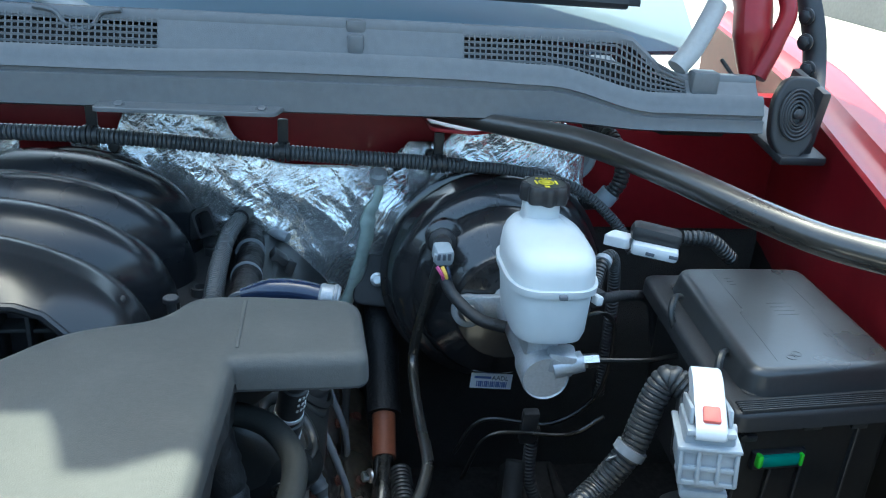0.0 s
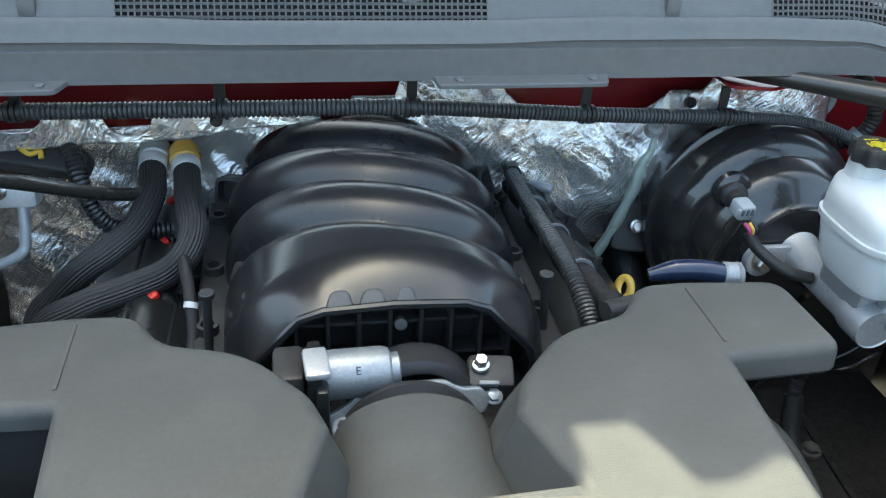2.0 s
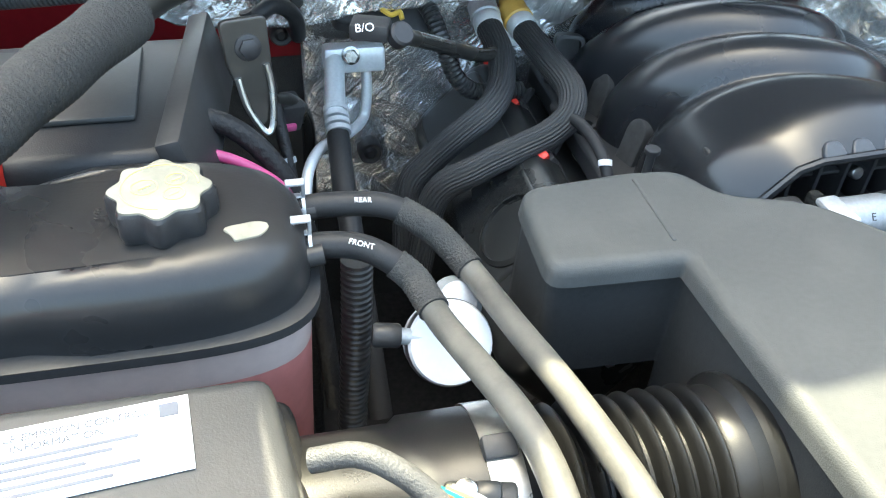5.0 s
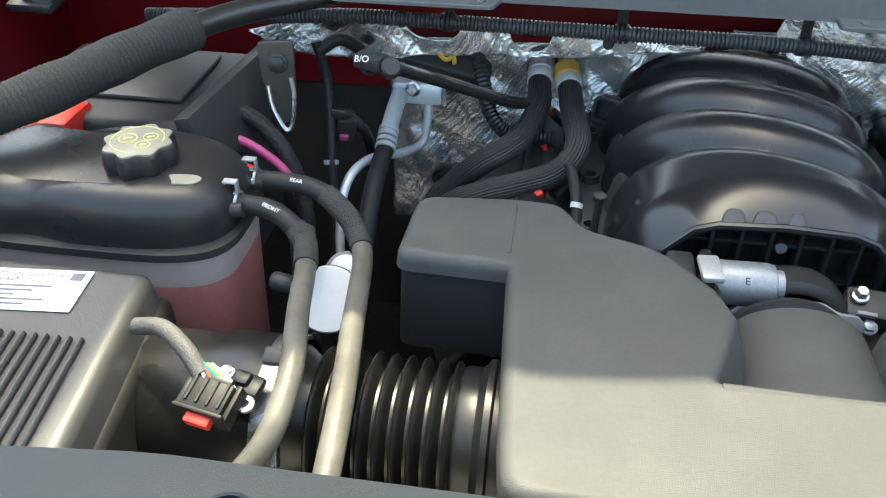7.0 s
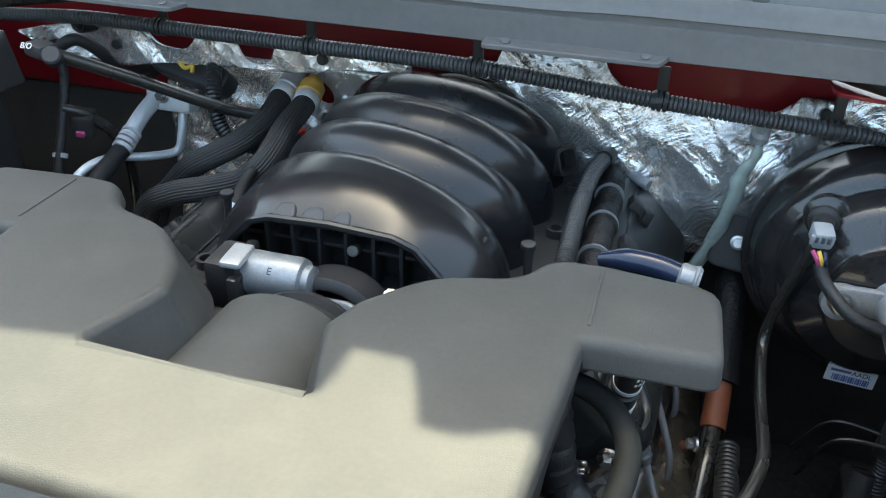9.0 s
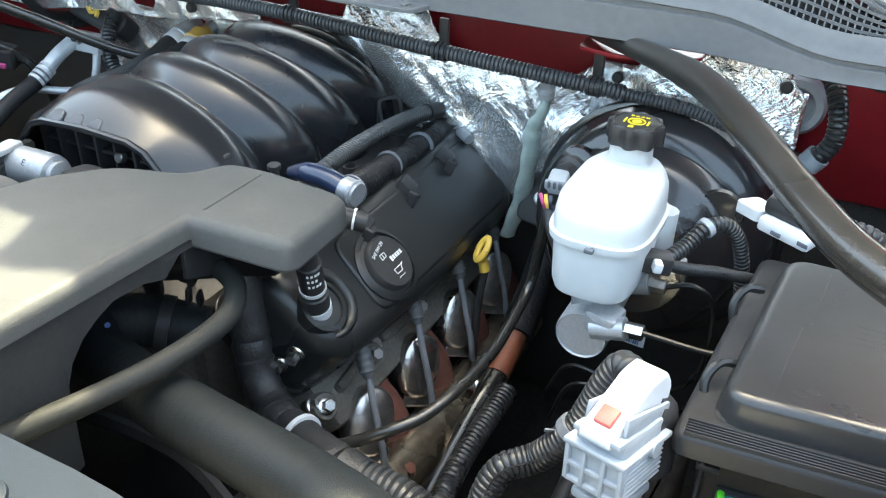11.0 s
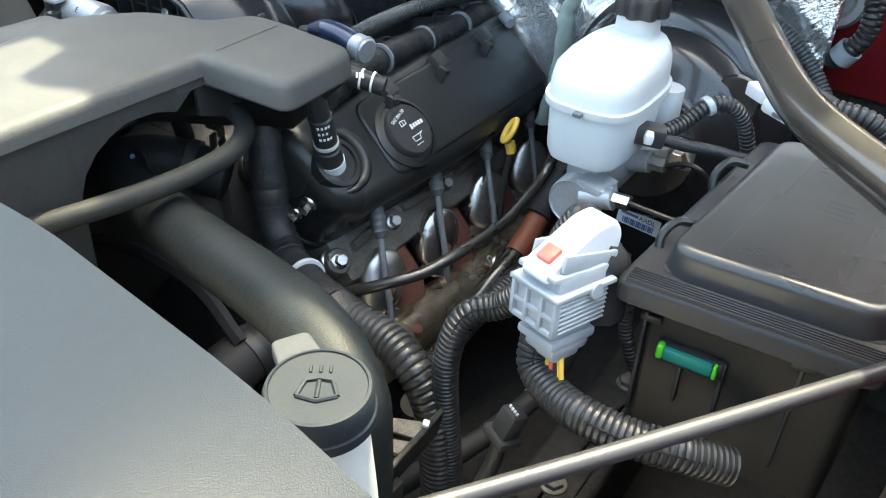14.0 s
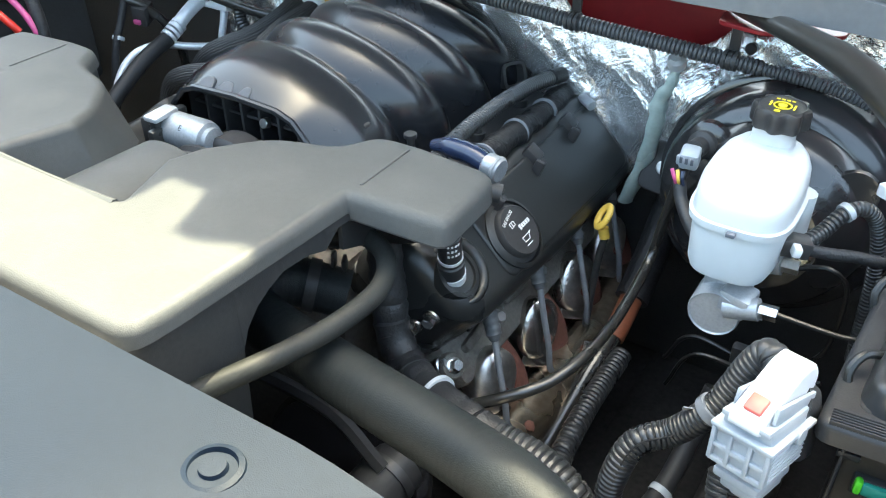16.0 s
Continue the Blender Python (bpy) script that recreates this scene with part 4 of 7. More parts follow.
    # square port collar on each side near the back
    for s in (1, -1):
        m = facing((CX + s * 0.153, 0.505, 1.275), (s * 0.8, -0.5, 0.35) if s > 0 else (-0.25, -0.9, 0.3))
        b = bmesh.new()
        o, i_ = superellipse(0, 0, 0.0175, 0.0175, 0, 5, 24), superellipse(0, 0, 0.0135, 0.0135, 0, 5, 24)
        rings = [[m @ (p + Vector((0, 0, -0.02))) for p in o], [m @ (p + Vector((0, 0, 0.01))) for p in o], [m @ (p + Vector((0, 0, 0.01))) for p in i_], [m @ (p + Vector((0, 0, -0.012))) for p in i_]]
        part("port_collar", shell(rings, bm=b), "black", man)


def build_throttle():
    tb = thing("throttle_body", (CX, 0.11, 1.24), "cast aluminium throttle body with a grey motor housing", "throttle body")
    part("bore", lathe([(0.058, 0), (0.058, 0.03), (0.052, 0.034), (0.048, 0.034), (0.048, 0.004), (0, 0.004)], facing((CX + 0.014, 0.135, 1.253), (0, -1, 0.12)), 40), "rod", tb)
    m = facing((-0.042, 0.112, 1.306), (1, 0.0, 0.02))
    part("motor_housing", lathe([(0.0, -0.006), (0.019, -0.006), (0.0205, 0.0), (0.0205, 0.05), (0.019, 0.056), (0.0145, 0.058), (0.0145, 0.064), (0.008, 0.066), (0, 0.066)], m, 28), "throttle_alu", tb, "grey cast motor housing with an embossed mark")
    b = box(0.013, 0.050, 0.046, pose(-0.046, 0.112, 1.303), 0.005)
    box(0.010, 0.058, 0.062, pose(-0.041, 0.108, 1.285), 0.003, bm=b)
    part("gear_cover", b, "satin", tb, "black plastic gear cover")
    # cast web from the gear case over the bore to the far bolt
    part("web", prism(rounded([(-0.046, -0.016), (-0.020, -0.004), (-0.006, 0.010), (0.060, 0.010), (0.074, 0.002), (0.090, 0.002), (0.098, -0.008), (0.092, -0.020), (-0.044, -0.030)], 0.004), -0.004, 0.004, 0.0015, m=pose(0.0, 0.100, 1.290, 62)), "throttle_alu", tb)
    part("lug", disc(0.0095, 0.012, facing((-0.026, 0.084, 1.272), (0, -0.7, 0.7))), "throttle_alu", tb)
    part("lug_screw", bolt((-0.026, 0.080, 1.280), (0, -0.7, 0.7), 0.005, 0.004), "rod", tb)
    part("cover_cap", box(0.020, 0.036, 0.007, pose(-0.045, 0.102, 1.327, 0, 0, 4), 0.003), "alu", tb, "bright machined top edge")
    part("connector", box(0.026, 0.045, 0.05, pose(-0.067, 0.12, 1.292), 0.005), "black", tb)
    prof = []
    for d in (0.0, 0.013):
        prof += [(0.058 - d * 0.2, d), (0.0625 - d * 0.2, d + 0.003), (0.0625 - d * 0.2, d + 0.008), (0.058 - d * 0.2, d + 0.011)]
    prof += [(0.055, 0.05)]
    part("intake_boot", lathe(prof, facing((CX + 0.005, 0.085, 1.252), (0, -1, 0.1)), 40), "rubber", tb)
    part("bracket", tube([(-0.035, 0.088, 1.258), (0.02, 0.095, 1.292), (0.08, 0.10, 1.280), (0.105, 0.105, 1.272)], 0.0042, 8), "alu", tb)
    for p in ((-0.04, 0.082, 1.258), (0.102, 0.10, 1.280)):
        part("bolt", bolt(p, (0, -0.5, 1), 0.006), "throttle_alu", tb)
    words("embossed_mark", "E", 0.0095, facing((-0.012, 0.0968, 1.3205), (0, -0.75, 0.65), (0, 0.65, 0.75)), "rod", tb)
    # pressure sensor
    sn = thing("pressure_sensor", (0.095, 0.115, 1.27), "small black sensor with a white printed face and steel bolt", "sensor")
    part("body", box(0.040, 0.032, 0.03, pose(0.103, 0.12, 1.283, 20, 0, -8), 0.005), "black", sn)
    part("face", box(0.017, 0.004, 0.008, pose(0.098, 0.1035, 1.291, 30, 0, -8), 0.001), "lead", sn)
    part("bolt", bolt((0.093, 0.118, 1.300), (0, -0.3, 1), 0.006, 0.010), "steel", sn)


build_intake_cover()
build_manifold()
build_throttle()


# ---- engine flanks ----
def build_engine():
    b = box(0.34, 0.52, 0.42, pose(CX, 0.36, 1.00), 0.03)
    box(0.30, 0.10, 0.40, pose(CX, 0.09, 1.0), 0.02, bm=b)
    eng = thing("engine_block", (CX, 0.36, 0.8), "grimy dark cast engine block below the manifold", "engine block")
    part("block", b, "iron", eng)
    for s in (1, -1):
        part("cylinder_head", box(0.15, 0.43, 0.12, pose(CX + s * 0.204, 0.37, 1.068, 0, s * 45, 0), 0.012), "dull_alu", eng, "oxidised aluminium cylinder head")
    pul = thing("belt_pulley", (0.16, 0.0, 1.07), "black ribbed accessory belt pulley", "pulley")
    part("wheel", lathe([(0, 0), (0.03, 0), (0.035, 0.012), (0.07, 0.006), (0.085, 0.012), (0.085, 0.0), (0.095, 0.0), (0.098, 0.018), (0.092, 0.03), (0, 0.03)], facing((0.26, 0.02, 1.03), (0.1, -1, 0.2)), 36), "booster", pul)
    part("belt", tube([(0.33, -0.02, 1.10), (0.25, -0.01, 1.135), (0.10, -0.01, 1.12), (0.05, -0.01, 1.02)], 0.008, 6), "rubber", pul)
    fan = single("fan_shroud", box(0.95, 0.05, 0.55, pose(CX, -0.19, 0.93), 0.02), "black", "black plastic radiator fan shroud", "shroud")


def valve_cover(s):
    vc = thing("valve_cover", (CX + s * 0.29, 0.36, 1.15), "satin black plastic valve cover with rounded ends", "valve cover", "valve covers")
    # local frame: x along the bank's outward slope, y along the engine, z the cover's face
    m = pose(CX + s * 0.252, 0.352, 1.170, 0, s * 46, 0)
    out = rounded([(-0.078, -0.232), (0.050, -0.218), (0.064, 0.0), (0.066, 0.225), (-0.078, 0.225)], 0.045, 7)
    b = prism(out, -0.05, 0.045, 0.024, 6, m=m, draft=0.008)
    part("shell", b, "satin", vc)
    rail = prism(rounded([(-0.085, -0.236), (0.056, -0.226), (0.071, 0.0), (0.073, 0.232), (-0.085, 0.232)], 0.04, 6), -0.06, -0.045, 0.004, m=m)
    part("rail", rail, "satin", vc)
    # raised land along the face, a seam line and a collar round the filler
    part("land", prism(rounded([(-0.055, -0.13), (0.040, -0.13), (0.046, 0.20), (-0.055, 0.20)], 0.02, 5), 0.04, 0.048, 0.004, m=m), "satin", vc)
    part("seam", tube([m @ Vector((0.052, -0.19, 0.004)), m @ Vector((0.0645, 0.0, 0.004)), m @ Vector((0.066, 0.19, 0.004))], 0.0022, 6), "satin", vc)
    part("filler_collar", lathe([(0.044, 0.04), (0.043, 0.050), (0.038, 0.052), (0.037, 0.046)], m @ Matrix.Translation((0.002, -0.084, 0)), 32), "satin", vc)
    part("tube_socket", lathe([(0.030, 0.036), (0.028, 0.0475), (0.023, 0.048), (0.021, 0.040)], m @ Matrix.Translation((-0.010, -0.190, 0)), 28), "satin", vc)
    arc = [m @ Vector((-0.010 + 0.034 * math.cos(a), -0.188 + 0.034 * math.sin(a), 0.045 - 0.010 * max(0.0, -math.sin(a)))) for a in (math.radians(-20 + 220 * k / 24) for k in range(25))]
    part("pocket_wall", sweep(arc, [0.003 + 0.005 * math.sin(math.pi * k / 24) for k in range(25)], 10), "satin", vc, sharp=80)
    for y in (-0.205, -0.18):
        part("end_bolt", bolt(m @ Vector((0.010, -0.232, -0.012 + (y + 0.205) * 1.2)), m.to_3x3() @ Vector((0.2, -1, 0)), 0.007, 0.012), "steel", vc)
    for y in (-0.2, -0.08, 0.05, 0.18):
        part("bolt", bolt(m @ Vector((0.074, y, -0.055)), m.to_3x3() @ Vector((0, 0, 1)), 0.008, 0.012), "steel", vc)
    return m


build_engine()
VR = valve_cover(1)
VL = valve_cover(-1)


# ---- driver side: brakes ----
BX, BZ = 0.550, 1.218


def build_booster():
    bo = thing("brake_booster", (BX, 0.47, 1.12), "round gloss black brake booster with stepped face and white label", "brake booster")
    m = facing((BX, 0.50, BZ), (0, -1, 0.06))
    prof = [(0.10, -0.04), (0.140, -0.03), (0.143, 0.015), (0.139, 0.020), (0.137, 0.045), (0.130, 0.062), (0.118, 0.072), (0.112, 0.074), (0.105, 0.098), (0.096, 0.110), (0.07, 0.120), (0.066, 0.124), (0.064, 0.132), (0, 0.134)]
    part("shell", lathe([(r * 0.99, h) for r, h in prof], m, 56), "booster", bo)
    part("rim", lathe([(0.141, 0.006), (0.146, 0.006), (0.146, 0.015), (0.141, 0.018)], m, 56), "booster", bo)
    part("dimple", lathe([(0.026, 0), (0.024, 0.005), (0.018, 0.004), (0, 0.004)], facing((0.629, 0.406, 1.285), (0.15, -1, 0.2)), 24), "booster", bo)
    lab = part("label", box(0.055, 0.0012, 0.022, pose(0.549, 0.4205, 1.094, -3, 4, 0), 0.0004), "paper", bo, "white printed sticker")
    lm = facing((0.549, 0.4195, 1.094), (0, -1, 0.05)) @ pose(0, 0, 0, 0, 0, -4)
    words("print", "AADL", 0.0085, lm @ Matrix.Translation((0.011, 0.005, 0.0004)), "ink", lab)
    b = bmesh.new()
    for k in range(16):
        box(0.0012 + 0.0006 * (k % 3), 0.008, 0.0006, lm @ pose(-0.019 + k * 0.0026, -0.004, 0.0004), 0, bm=b)
    box(0.022, 0.003, 0.0006, lm @ pose(-0.012, 0.0055, 0.0004), 0, bm=b)
    part("barcode", b, "blue_ink", lab)
    # master cylinder
    mc = thing("master_cylinder", (BX, 0.25, 1.21), "cast aluminium brake master cylinder bolted to the booster", "master cylinder")
    mm = facing((BX + 0.004, 0.372, 1.232), (0, -1, 0.0))
    part("barrel", lathe([(0.03, 0), (0.021, 0.02), (0.021, 0.12), (0.0235, 0.125), (0.0245, 0.130), (0.0245, 0.162), (0.0235, 0.165), (0.0225, 0.163), (0, 0.163)], mm, 36), "alu", mc)
    b = box(0.13, 0.012, 0.034, pose(BX, 0.362, 1.232), 0.008)
    part("flange", b, "alu", mc)
    for dx in (-0.052, 0.052):
        part("nut", bolt((BX + dx, 0.356, 1.232), (0, -1, 0), 0.010, 0.014), "steel", mc)
    part("left_boss", lathe([(0.020, 0), (0.019, 0.010), (0.015, 0.012), (0, 0.012)], facing((BX - 0.051, 0.366, 1.228), (0, -1, 0.1)), 24), "alu", mc)
    
    for y, z in ((0.215, 1.248), (0.295, 1.25)):
        part("port", tube([(BX + 0.012, y, z - 0.008), (BX + 0.042, y, z)], 0.011, 12), "alu", mc)
        part("line_nut", sweep([Vector((BX + 0.042, y, z)), Vector((BX + 0.058, y, z + 0.001))], 0.0075, 6), "steel", mc)
    part("riser", box(0.034, 0.075, 0.030, pose(BX + 0.002, 0.262, 1.256), 0.006), "alu", mc)
    part("port_block", box(0.030, 0.030, 0.024, pose(BX + 0.020, 0.222, 1.247, 0, 8, -8), 0.004), "alu", mc)
    for i, pts in enumerate(([(BX + 0.056, 0.215, 1.249), (0.66, 0.215, 1.248), (0.71, 0.225, 1.246), (0.735, 0.24, 1.20), (0.735, 0.25, 1.10)],
                             [(BX + 0.056, 0.295, 1.251), (0.635, 0.295, 1.26), (0.655, 0.30, 1.235), (0.65, 0.305, 1.15), (0.60, 0.31, 1.105), (0.52, 0.32, 1.105), (0.49, 0.33, 1.05)],
                             [(0.66, 0.30, 1.12), (0.62, 0.305, 1.092), (0.53, 0.31, 1.09), (0.50, 0.32, 1.02)])):
        ln = single("brake_line", tube(pts, 0.0026, 8), "copper", "thin bent metal brake line", "brake line", "brake lines")
    hl = thing("sensor_loom", (0.59, 0.33, 1.0), "thin ribbed black loom hanging below the brake lines", "conduit")
    part("loom", loom([(0.583, 0.325, 1.090), (0.585, 0.33, 1.06), (0.588, 0.33, 1.01), (0.605, 0.33, 0.965), (0.628, 0.33, 0.93)], 0.0085, 0.0052), "conduit", hl)
    part("collar", lathe([(0.0095, -0.004), (0.0100, 0.0), (0.0095, 0.004)], facing((0.5835, 0.326, 1.083), (0.05, 0.1, -1)), 18), "black", hl)
    # hanging black strap under the cylinder
    single("line_clip", box(0.02, 0.012, 0.05, pose(0.575, 0.315, 1.098, 10, 0, 0), 0.003), "black", "black plastic brake line clip", "clip")


def build_reservoir():
    rs = thing("brake_reservoir", (BX + 0.004, 0.26, 1.265), "milky white plastic brake fluid reservoir on the master cylinder", "reservoir")
    cx = BX + 0.006
    lv = [(1.262, 0.030, 0.045, 0.250), (1.265, 0.036, 0.052, 0.250), (1.275, 0.039, 0.056, 0.252), (1.322, 0.042, 0.061, 0.258), (1.327, 0.042, 0.061, 0.258), (1.3275, 0.046, 0.065, 0.258), (1.3345, 0.0465, 0.0655, 0.258), (1.335, 0.0435, 0.0625, 0.258),
          (1.349, 0.0432, 0.0615, 0.259), (1.359, 0.0420, 0.0590, 0.261), (1.366, 0.0375, 0.053, 0.268), (1.3695, 0.030, 0.042, 0.281), (1.3715, 0.0205, 0.024, 0.297), (1.3745, 0.0188, 0.0188, 0.302), (1.395, 0.0188, 0.0188, 0.302)]
    rings = [superellipse(cx - 0.002, yc, a * 1.0, b * 0.96, z + max(0.0, 1.31 - z) * 0.26, 3.4 if z < 1.38 else 2.3, 48) for z, a, b, yc in lv]
    part("bottle", shell(rings), "white", rs)
    part("notch", box(0.008, 0.006, 0.004, pose(cx + 0.0, 0.1925, 1.331), 0.001), "ink", rs)
    part("side_lobe", tube([(cx + 0.03, 0.312, 1.262), (cx + 0.03, 0.318, 1.32)], 0.018, 14), "white", rs)
    n = 64
    def ring(r, z, k):
        return [Vector((cx + (r + k * 0.0022 * math.cos(8 * t)) * math.cos(t), 0.30 + (r + k * 0.0022 * math.cos(8 * t)) * math.sin(t), z)) for t in (math.tau * i / n for i in range(n))]
    cap = part("cap", shell([ring(0.0228, 1.390, 1), ring(0.0243, 1.392, 1), ring(0.0243, 1.405, 1), ring(0.0230, 1.4085, 1), ring(0.0205, 1.4095, 0), ring(0.020, 1.4085, 0)]), "black", rs, "black scalloped screw cap with yellow print")
    b = bmesh.new()
    lathe([(0.0082, 0), (0.0082, 0.0006), (0.0068, 0.0006), (0.0068, 0)], pose(cx, 0.299, 1.4088), 28, b)
    lathe([(0.0042, 0), (0.0042, 0.0006), (0, 0.0006)], pose(cx, 0.299, 1.4088), 20, b)
    for s in (-1, 1):
        box(0.0018, 0.010, 0.0006, pose(cx + s * 0.0105, 0.299, 1.409), 0, bm=b)
    for k in range(4):
        box(0.003, 0.0018, 0.0006, pose(cx - 0.007 + 0.0046 * k, 0.312, 1.409), 0, bm=b)
    box(0.005, 0.004, 0.0006, pose(cx - 0.002, 0.286, 1.409), 0, bm=b)
    part("cap_print", b, "yellow_ink", cap)


def build_booster_sensor():
    sn = thing("booster_sensor", (0.463, 0.37, 1.29), "pale grey vacuum sensor plug with taped black cable", "sensor")
    part("grommet", lathe([(0.016, 0), (0.016, 0.008), (0.011, 0.011), (0.011, 0.026), (0, 0.026)], facing((0.470, 0.406, 1.298), (-0.15, -1, 0.1)), 20), "black", sn)
    part("boss", lathe([(0.024, 0), (0.023, 0.010), (0.019, 0.013), (0, 0.013)], facing((0.474, 0.418, 1.298), (-0.1, -1, 0.1)), 24), "booster", sn)
    b = box(0.021, 0.024, 0.020, pose(0.466, 0.372, 1.296, 10, 0, 8), 0.004)
    box(0.024, 0.005, 0.012, pose(0.466, 0.364, 1.295, 10, 0, 8), 0.002, bm=b)
    for dx in (-0.006, 0.0, 0.006):
        part("pin_hole", box(0.0035, 0.003, 0.008, pose(0.466 + dx, 0.3598, 1.297, 10, 0, 8), 0.0006), "ink", sn)
    part("plug", b, "grey_conn", sn)
    for k, c in enumerate(("pink", "yellow", "blue_cap")):
        part("wire", tube([(0.456 + 0.006 * k, 0.345, 1.292), (0.462 + 0.004 * k, 0.34, 1.284), (0.466 + 0.003 * k, 0.345, 1.272)], 0.0022, 6), c, sn)
    part("cable", tube([(0.466, 0.347, 1.278), (0.475, 0.335, 1.262), (0.50, 0.31, 1.246), (0.53, 0.30, 1.24)], 0.007, 10), "tape", sn)
    part("vacuum_pipe", tube([(0.463, 0.37, 1.285), (0.456, 0.378, 1.25), (0.445, 0.388, 1.19), (0.440, 0.380, 1.145), (0.441, 0.30, 1.125), (0.442, 0.245, 1.127), (0.439, 0.20, 1.130), (0.423, 0.155, 1.122), (0.40, 0.125, 1.116), (0.365, 0.105, 1.10), (0.33, 0.10, 1.08)], 0.0064, 12), "enamel", sn, "long gloss black vacuum pipe")


build_booster()
build_reservoir()
build_booster_sensor()


# ---- driver side: fuse box, connector, washer bottle, hoses ----
def build_fuse_box():
    m = pose(0, 0, 1.292)
    fb = thing("fuse_box", (0.765, 0.18, 1.15), "dusty black plastic fuse box with a raised lid", "fuse box")
    # case in a darker plastic than the rim, with the front's shade in its colour
    body = rounded([(0.686, 0.066), (0.838, 0.076), (0.848, 0.300), (0.700, 0.300)], 0.010)
    part("body", prism(body, -0.15, 0.0, 0.004, m=m), "deep_black", fb, "black case below the rim, darkened for its shade")
    for x, h in ((0.690, 0.10), (0.722, 0.05), (0.752, 0.06), (0.800, 0.10)):
        part("body_rib", box(0.003, 0.006, h, m @ pose(x, 0.064 + (x - 0.686) * 0.066, -0.075), 0.001), "fuse", fb)
    for x, z, w in ((0.694, -0.030, 0.016), (0.754, -0.022, 0.018), (0.800, -0.024, 0.016)):
        part("body_slot", box(w, 0.004, 0.006, m @ pose(x, 0.063 + (x - 0.686) * 0.066, z, 0, 0, 4), 0.001), "fuse", fb)
    part("latch_pocket", box(0.050, 0.008, 0.018, m @ pose(0.727, 0.066, -0.054, 0, 0, 4), 0.002), "fuse", fb)
    rim = rounded([(0.666, 0.046), (0.848, 0.060), (0.860, 0.318), (0.684, 0.318)], 0.014)
    part("rim", prism(rim, -0.012, 0.006, 0.006, 4, m=m), "fuse", fb)
    for k in range(6):
        part("front_rib", box(0.172, 0.0014, 0.004, m @ pose(0.760, 0.0560 + 0.0028 * k, 0.0066, 0, 0, 4.4), 0.0005, 1), "fuse", fb)
    inner = rounded([(0.688, 0.072), (0.842, 0.084), (0.852, 0.292), (0.704, 0.292)], 0.012)
    part("gutter", prism(inner, 0.002, 0.0075, 0.002, m=m), "dark", fb)
    lid0 = rounded([(0.690, 0.073), (0.840, 0.086), (0.850, 0.288), (0.706, 0.288)], 0.022, 6)
    lid = part("lid", prism(lid0, 0.004, 0.029, 0.008, 5, m=m, draft=0.004), "fuse_lid", fb, "dusty raised black lid with embossed marks")
    b = bmesh.new()
    for p, q in (((0.742, 0.272), (0.736, 0.190)), ((0.736, 0.190), (0.730, 0.180)), ((0.730, 0.180), (0.722, 0.092)), ((0.815, 0.262), (0.812, 0.190)), ((0.812, 0.190), (0.805, 0.184)), ((0.805, 0.184), (0.803, 0.108))):
        d = Vector(q) - Vector(p)
        box(d.length, 0.0007, 0.0004, m @ pose((p[0] + q[0]) / 2, (p[1] + q[1]) / 2, 0.0290, 0, 0, math.degrees(math.atan2(d.y, d.x))), 0.0002, 1, bm=b)
    for k in range(4):
        box(0.022, 0.0016, 0.0005, m @ pose(0.778, 0.178 + 0.008 * k, 0.0290, 0, 0, 2), 0.0005, 1, bm=b)
    for x, y in ((0.738, 0.098), (0.746, 0.104)):
        sweep([m @ Vector((x + 0.004 * math.cos(math.tau * i / 16), y + 0.004 * math.sin(math.tau * i / 16), 0.029)) for i in range(17)], 0.0004, 4, b)
    for k in range(3):
        box(0.007, 0.0020, 0.0005, m @ pose(0.752, 0.244 + 0.007 * k, 0.0290, 0, 0, 4), 0.0002, 1, bm=b)
        box(0.0016, 0.007, 0.0005, m @ pose(0.794 + 0.004 * k, 0.138, 0.0290, 0, 0, 4), 0.0002, 1, bm=b)
    part("embossing", b, "fuse_lid", lid)
    g = part("latch", box(0.037, 0.006, 0.012, m @ pose(0.727, 0.061, -0.052, 0, 0, 4), 0.003), "green", fb, "teal green plastic latch")
    part("latch_tip", box(0.006, 0.008, 0.014, m @ pose(0.7065, 0.0595, -0.051, 0, 0, 4), 0.003), "lime", g, "lime green tip")
    part("latch_end", box(0.003, 0.007, 0.012, m @ pose(0.747, 0.0625, -0.052, 0, 0, 4), 0.001), "lime", g, "lime green edge")
    part("rating_sticker", box(0.028, 0.0014, 0.0028, m @ pose(0.776, 0.0705, -0.022, 0, 0, 4), 0.0004), "paper", fb, "narrow white printed sticker")
    for y in (0.115, 0.225):
        part("hinge_clip", tube([m @ Vector((0.684, y - 0.02, -0.012)), m @ Vector((0.676, y - 0.012, 0.010)), m @ Vector((0.682, y, 0.022)), m @ Vector((0.694, y + 0.012, 0.018))], 0.0036, 8), "satin", fb)
    # white bracketed connector behind
    c = thing("fuse_box_connector", (0.70, 0.335, 1.31), "white and black wiring connector behind the fuse box", "connector")
    part("housing", box(0.058, 0.028, 0.021, pose(0.704, 0.344, 1.334, 0, 6, -20), 0.008), "black", c)
    part("white_frame", box(0.052, 0.025, 0.014, pose(0.700, 0.333, 1.320, 0, 4, -22), 0.004), "white_conn", c, "white nylon bracket with small slots")
    part("white_lug", prism(rounded([(-0.020, -0.008), (0.010, -0.010), (0.014, 0.012), (-0.012, 0.016)], 0.006), -0.006, 0.006, 0.002, m=pose(0.668, 0.356, 1.322, 0, 0, -30)), "white_conn", c)
    for k in range(2):
        part("slot", box(0.010, 0.0015, 0.004, pose(0.690 + 0.024 * k, 0.3205 - 0.009 * k, 1.320, 0, 4, -22), 0.0006), "ink", c)
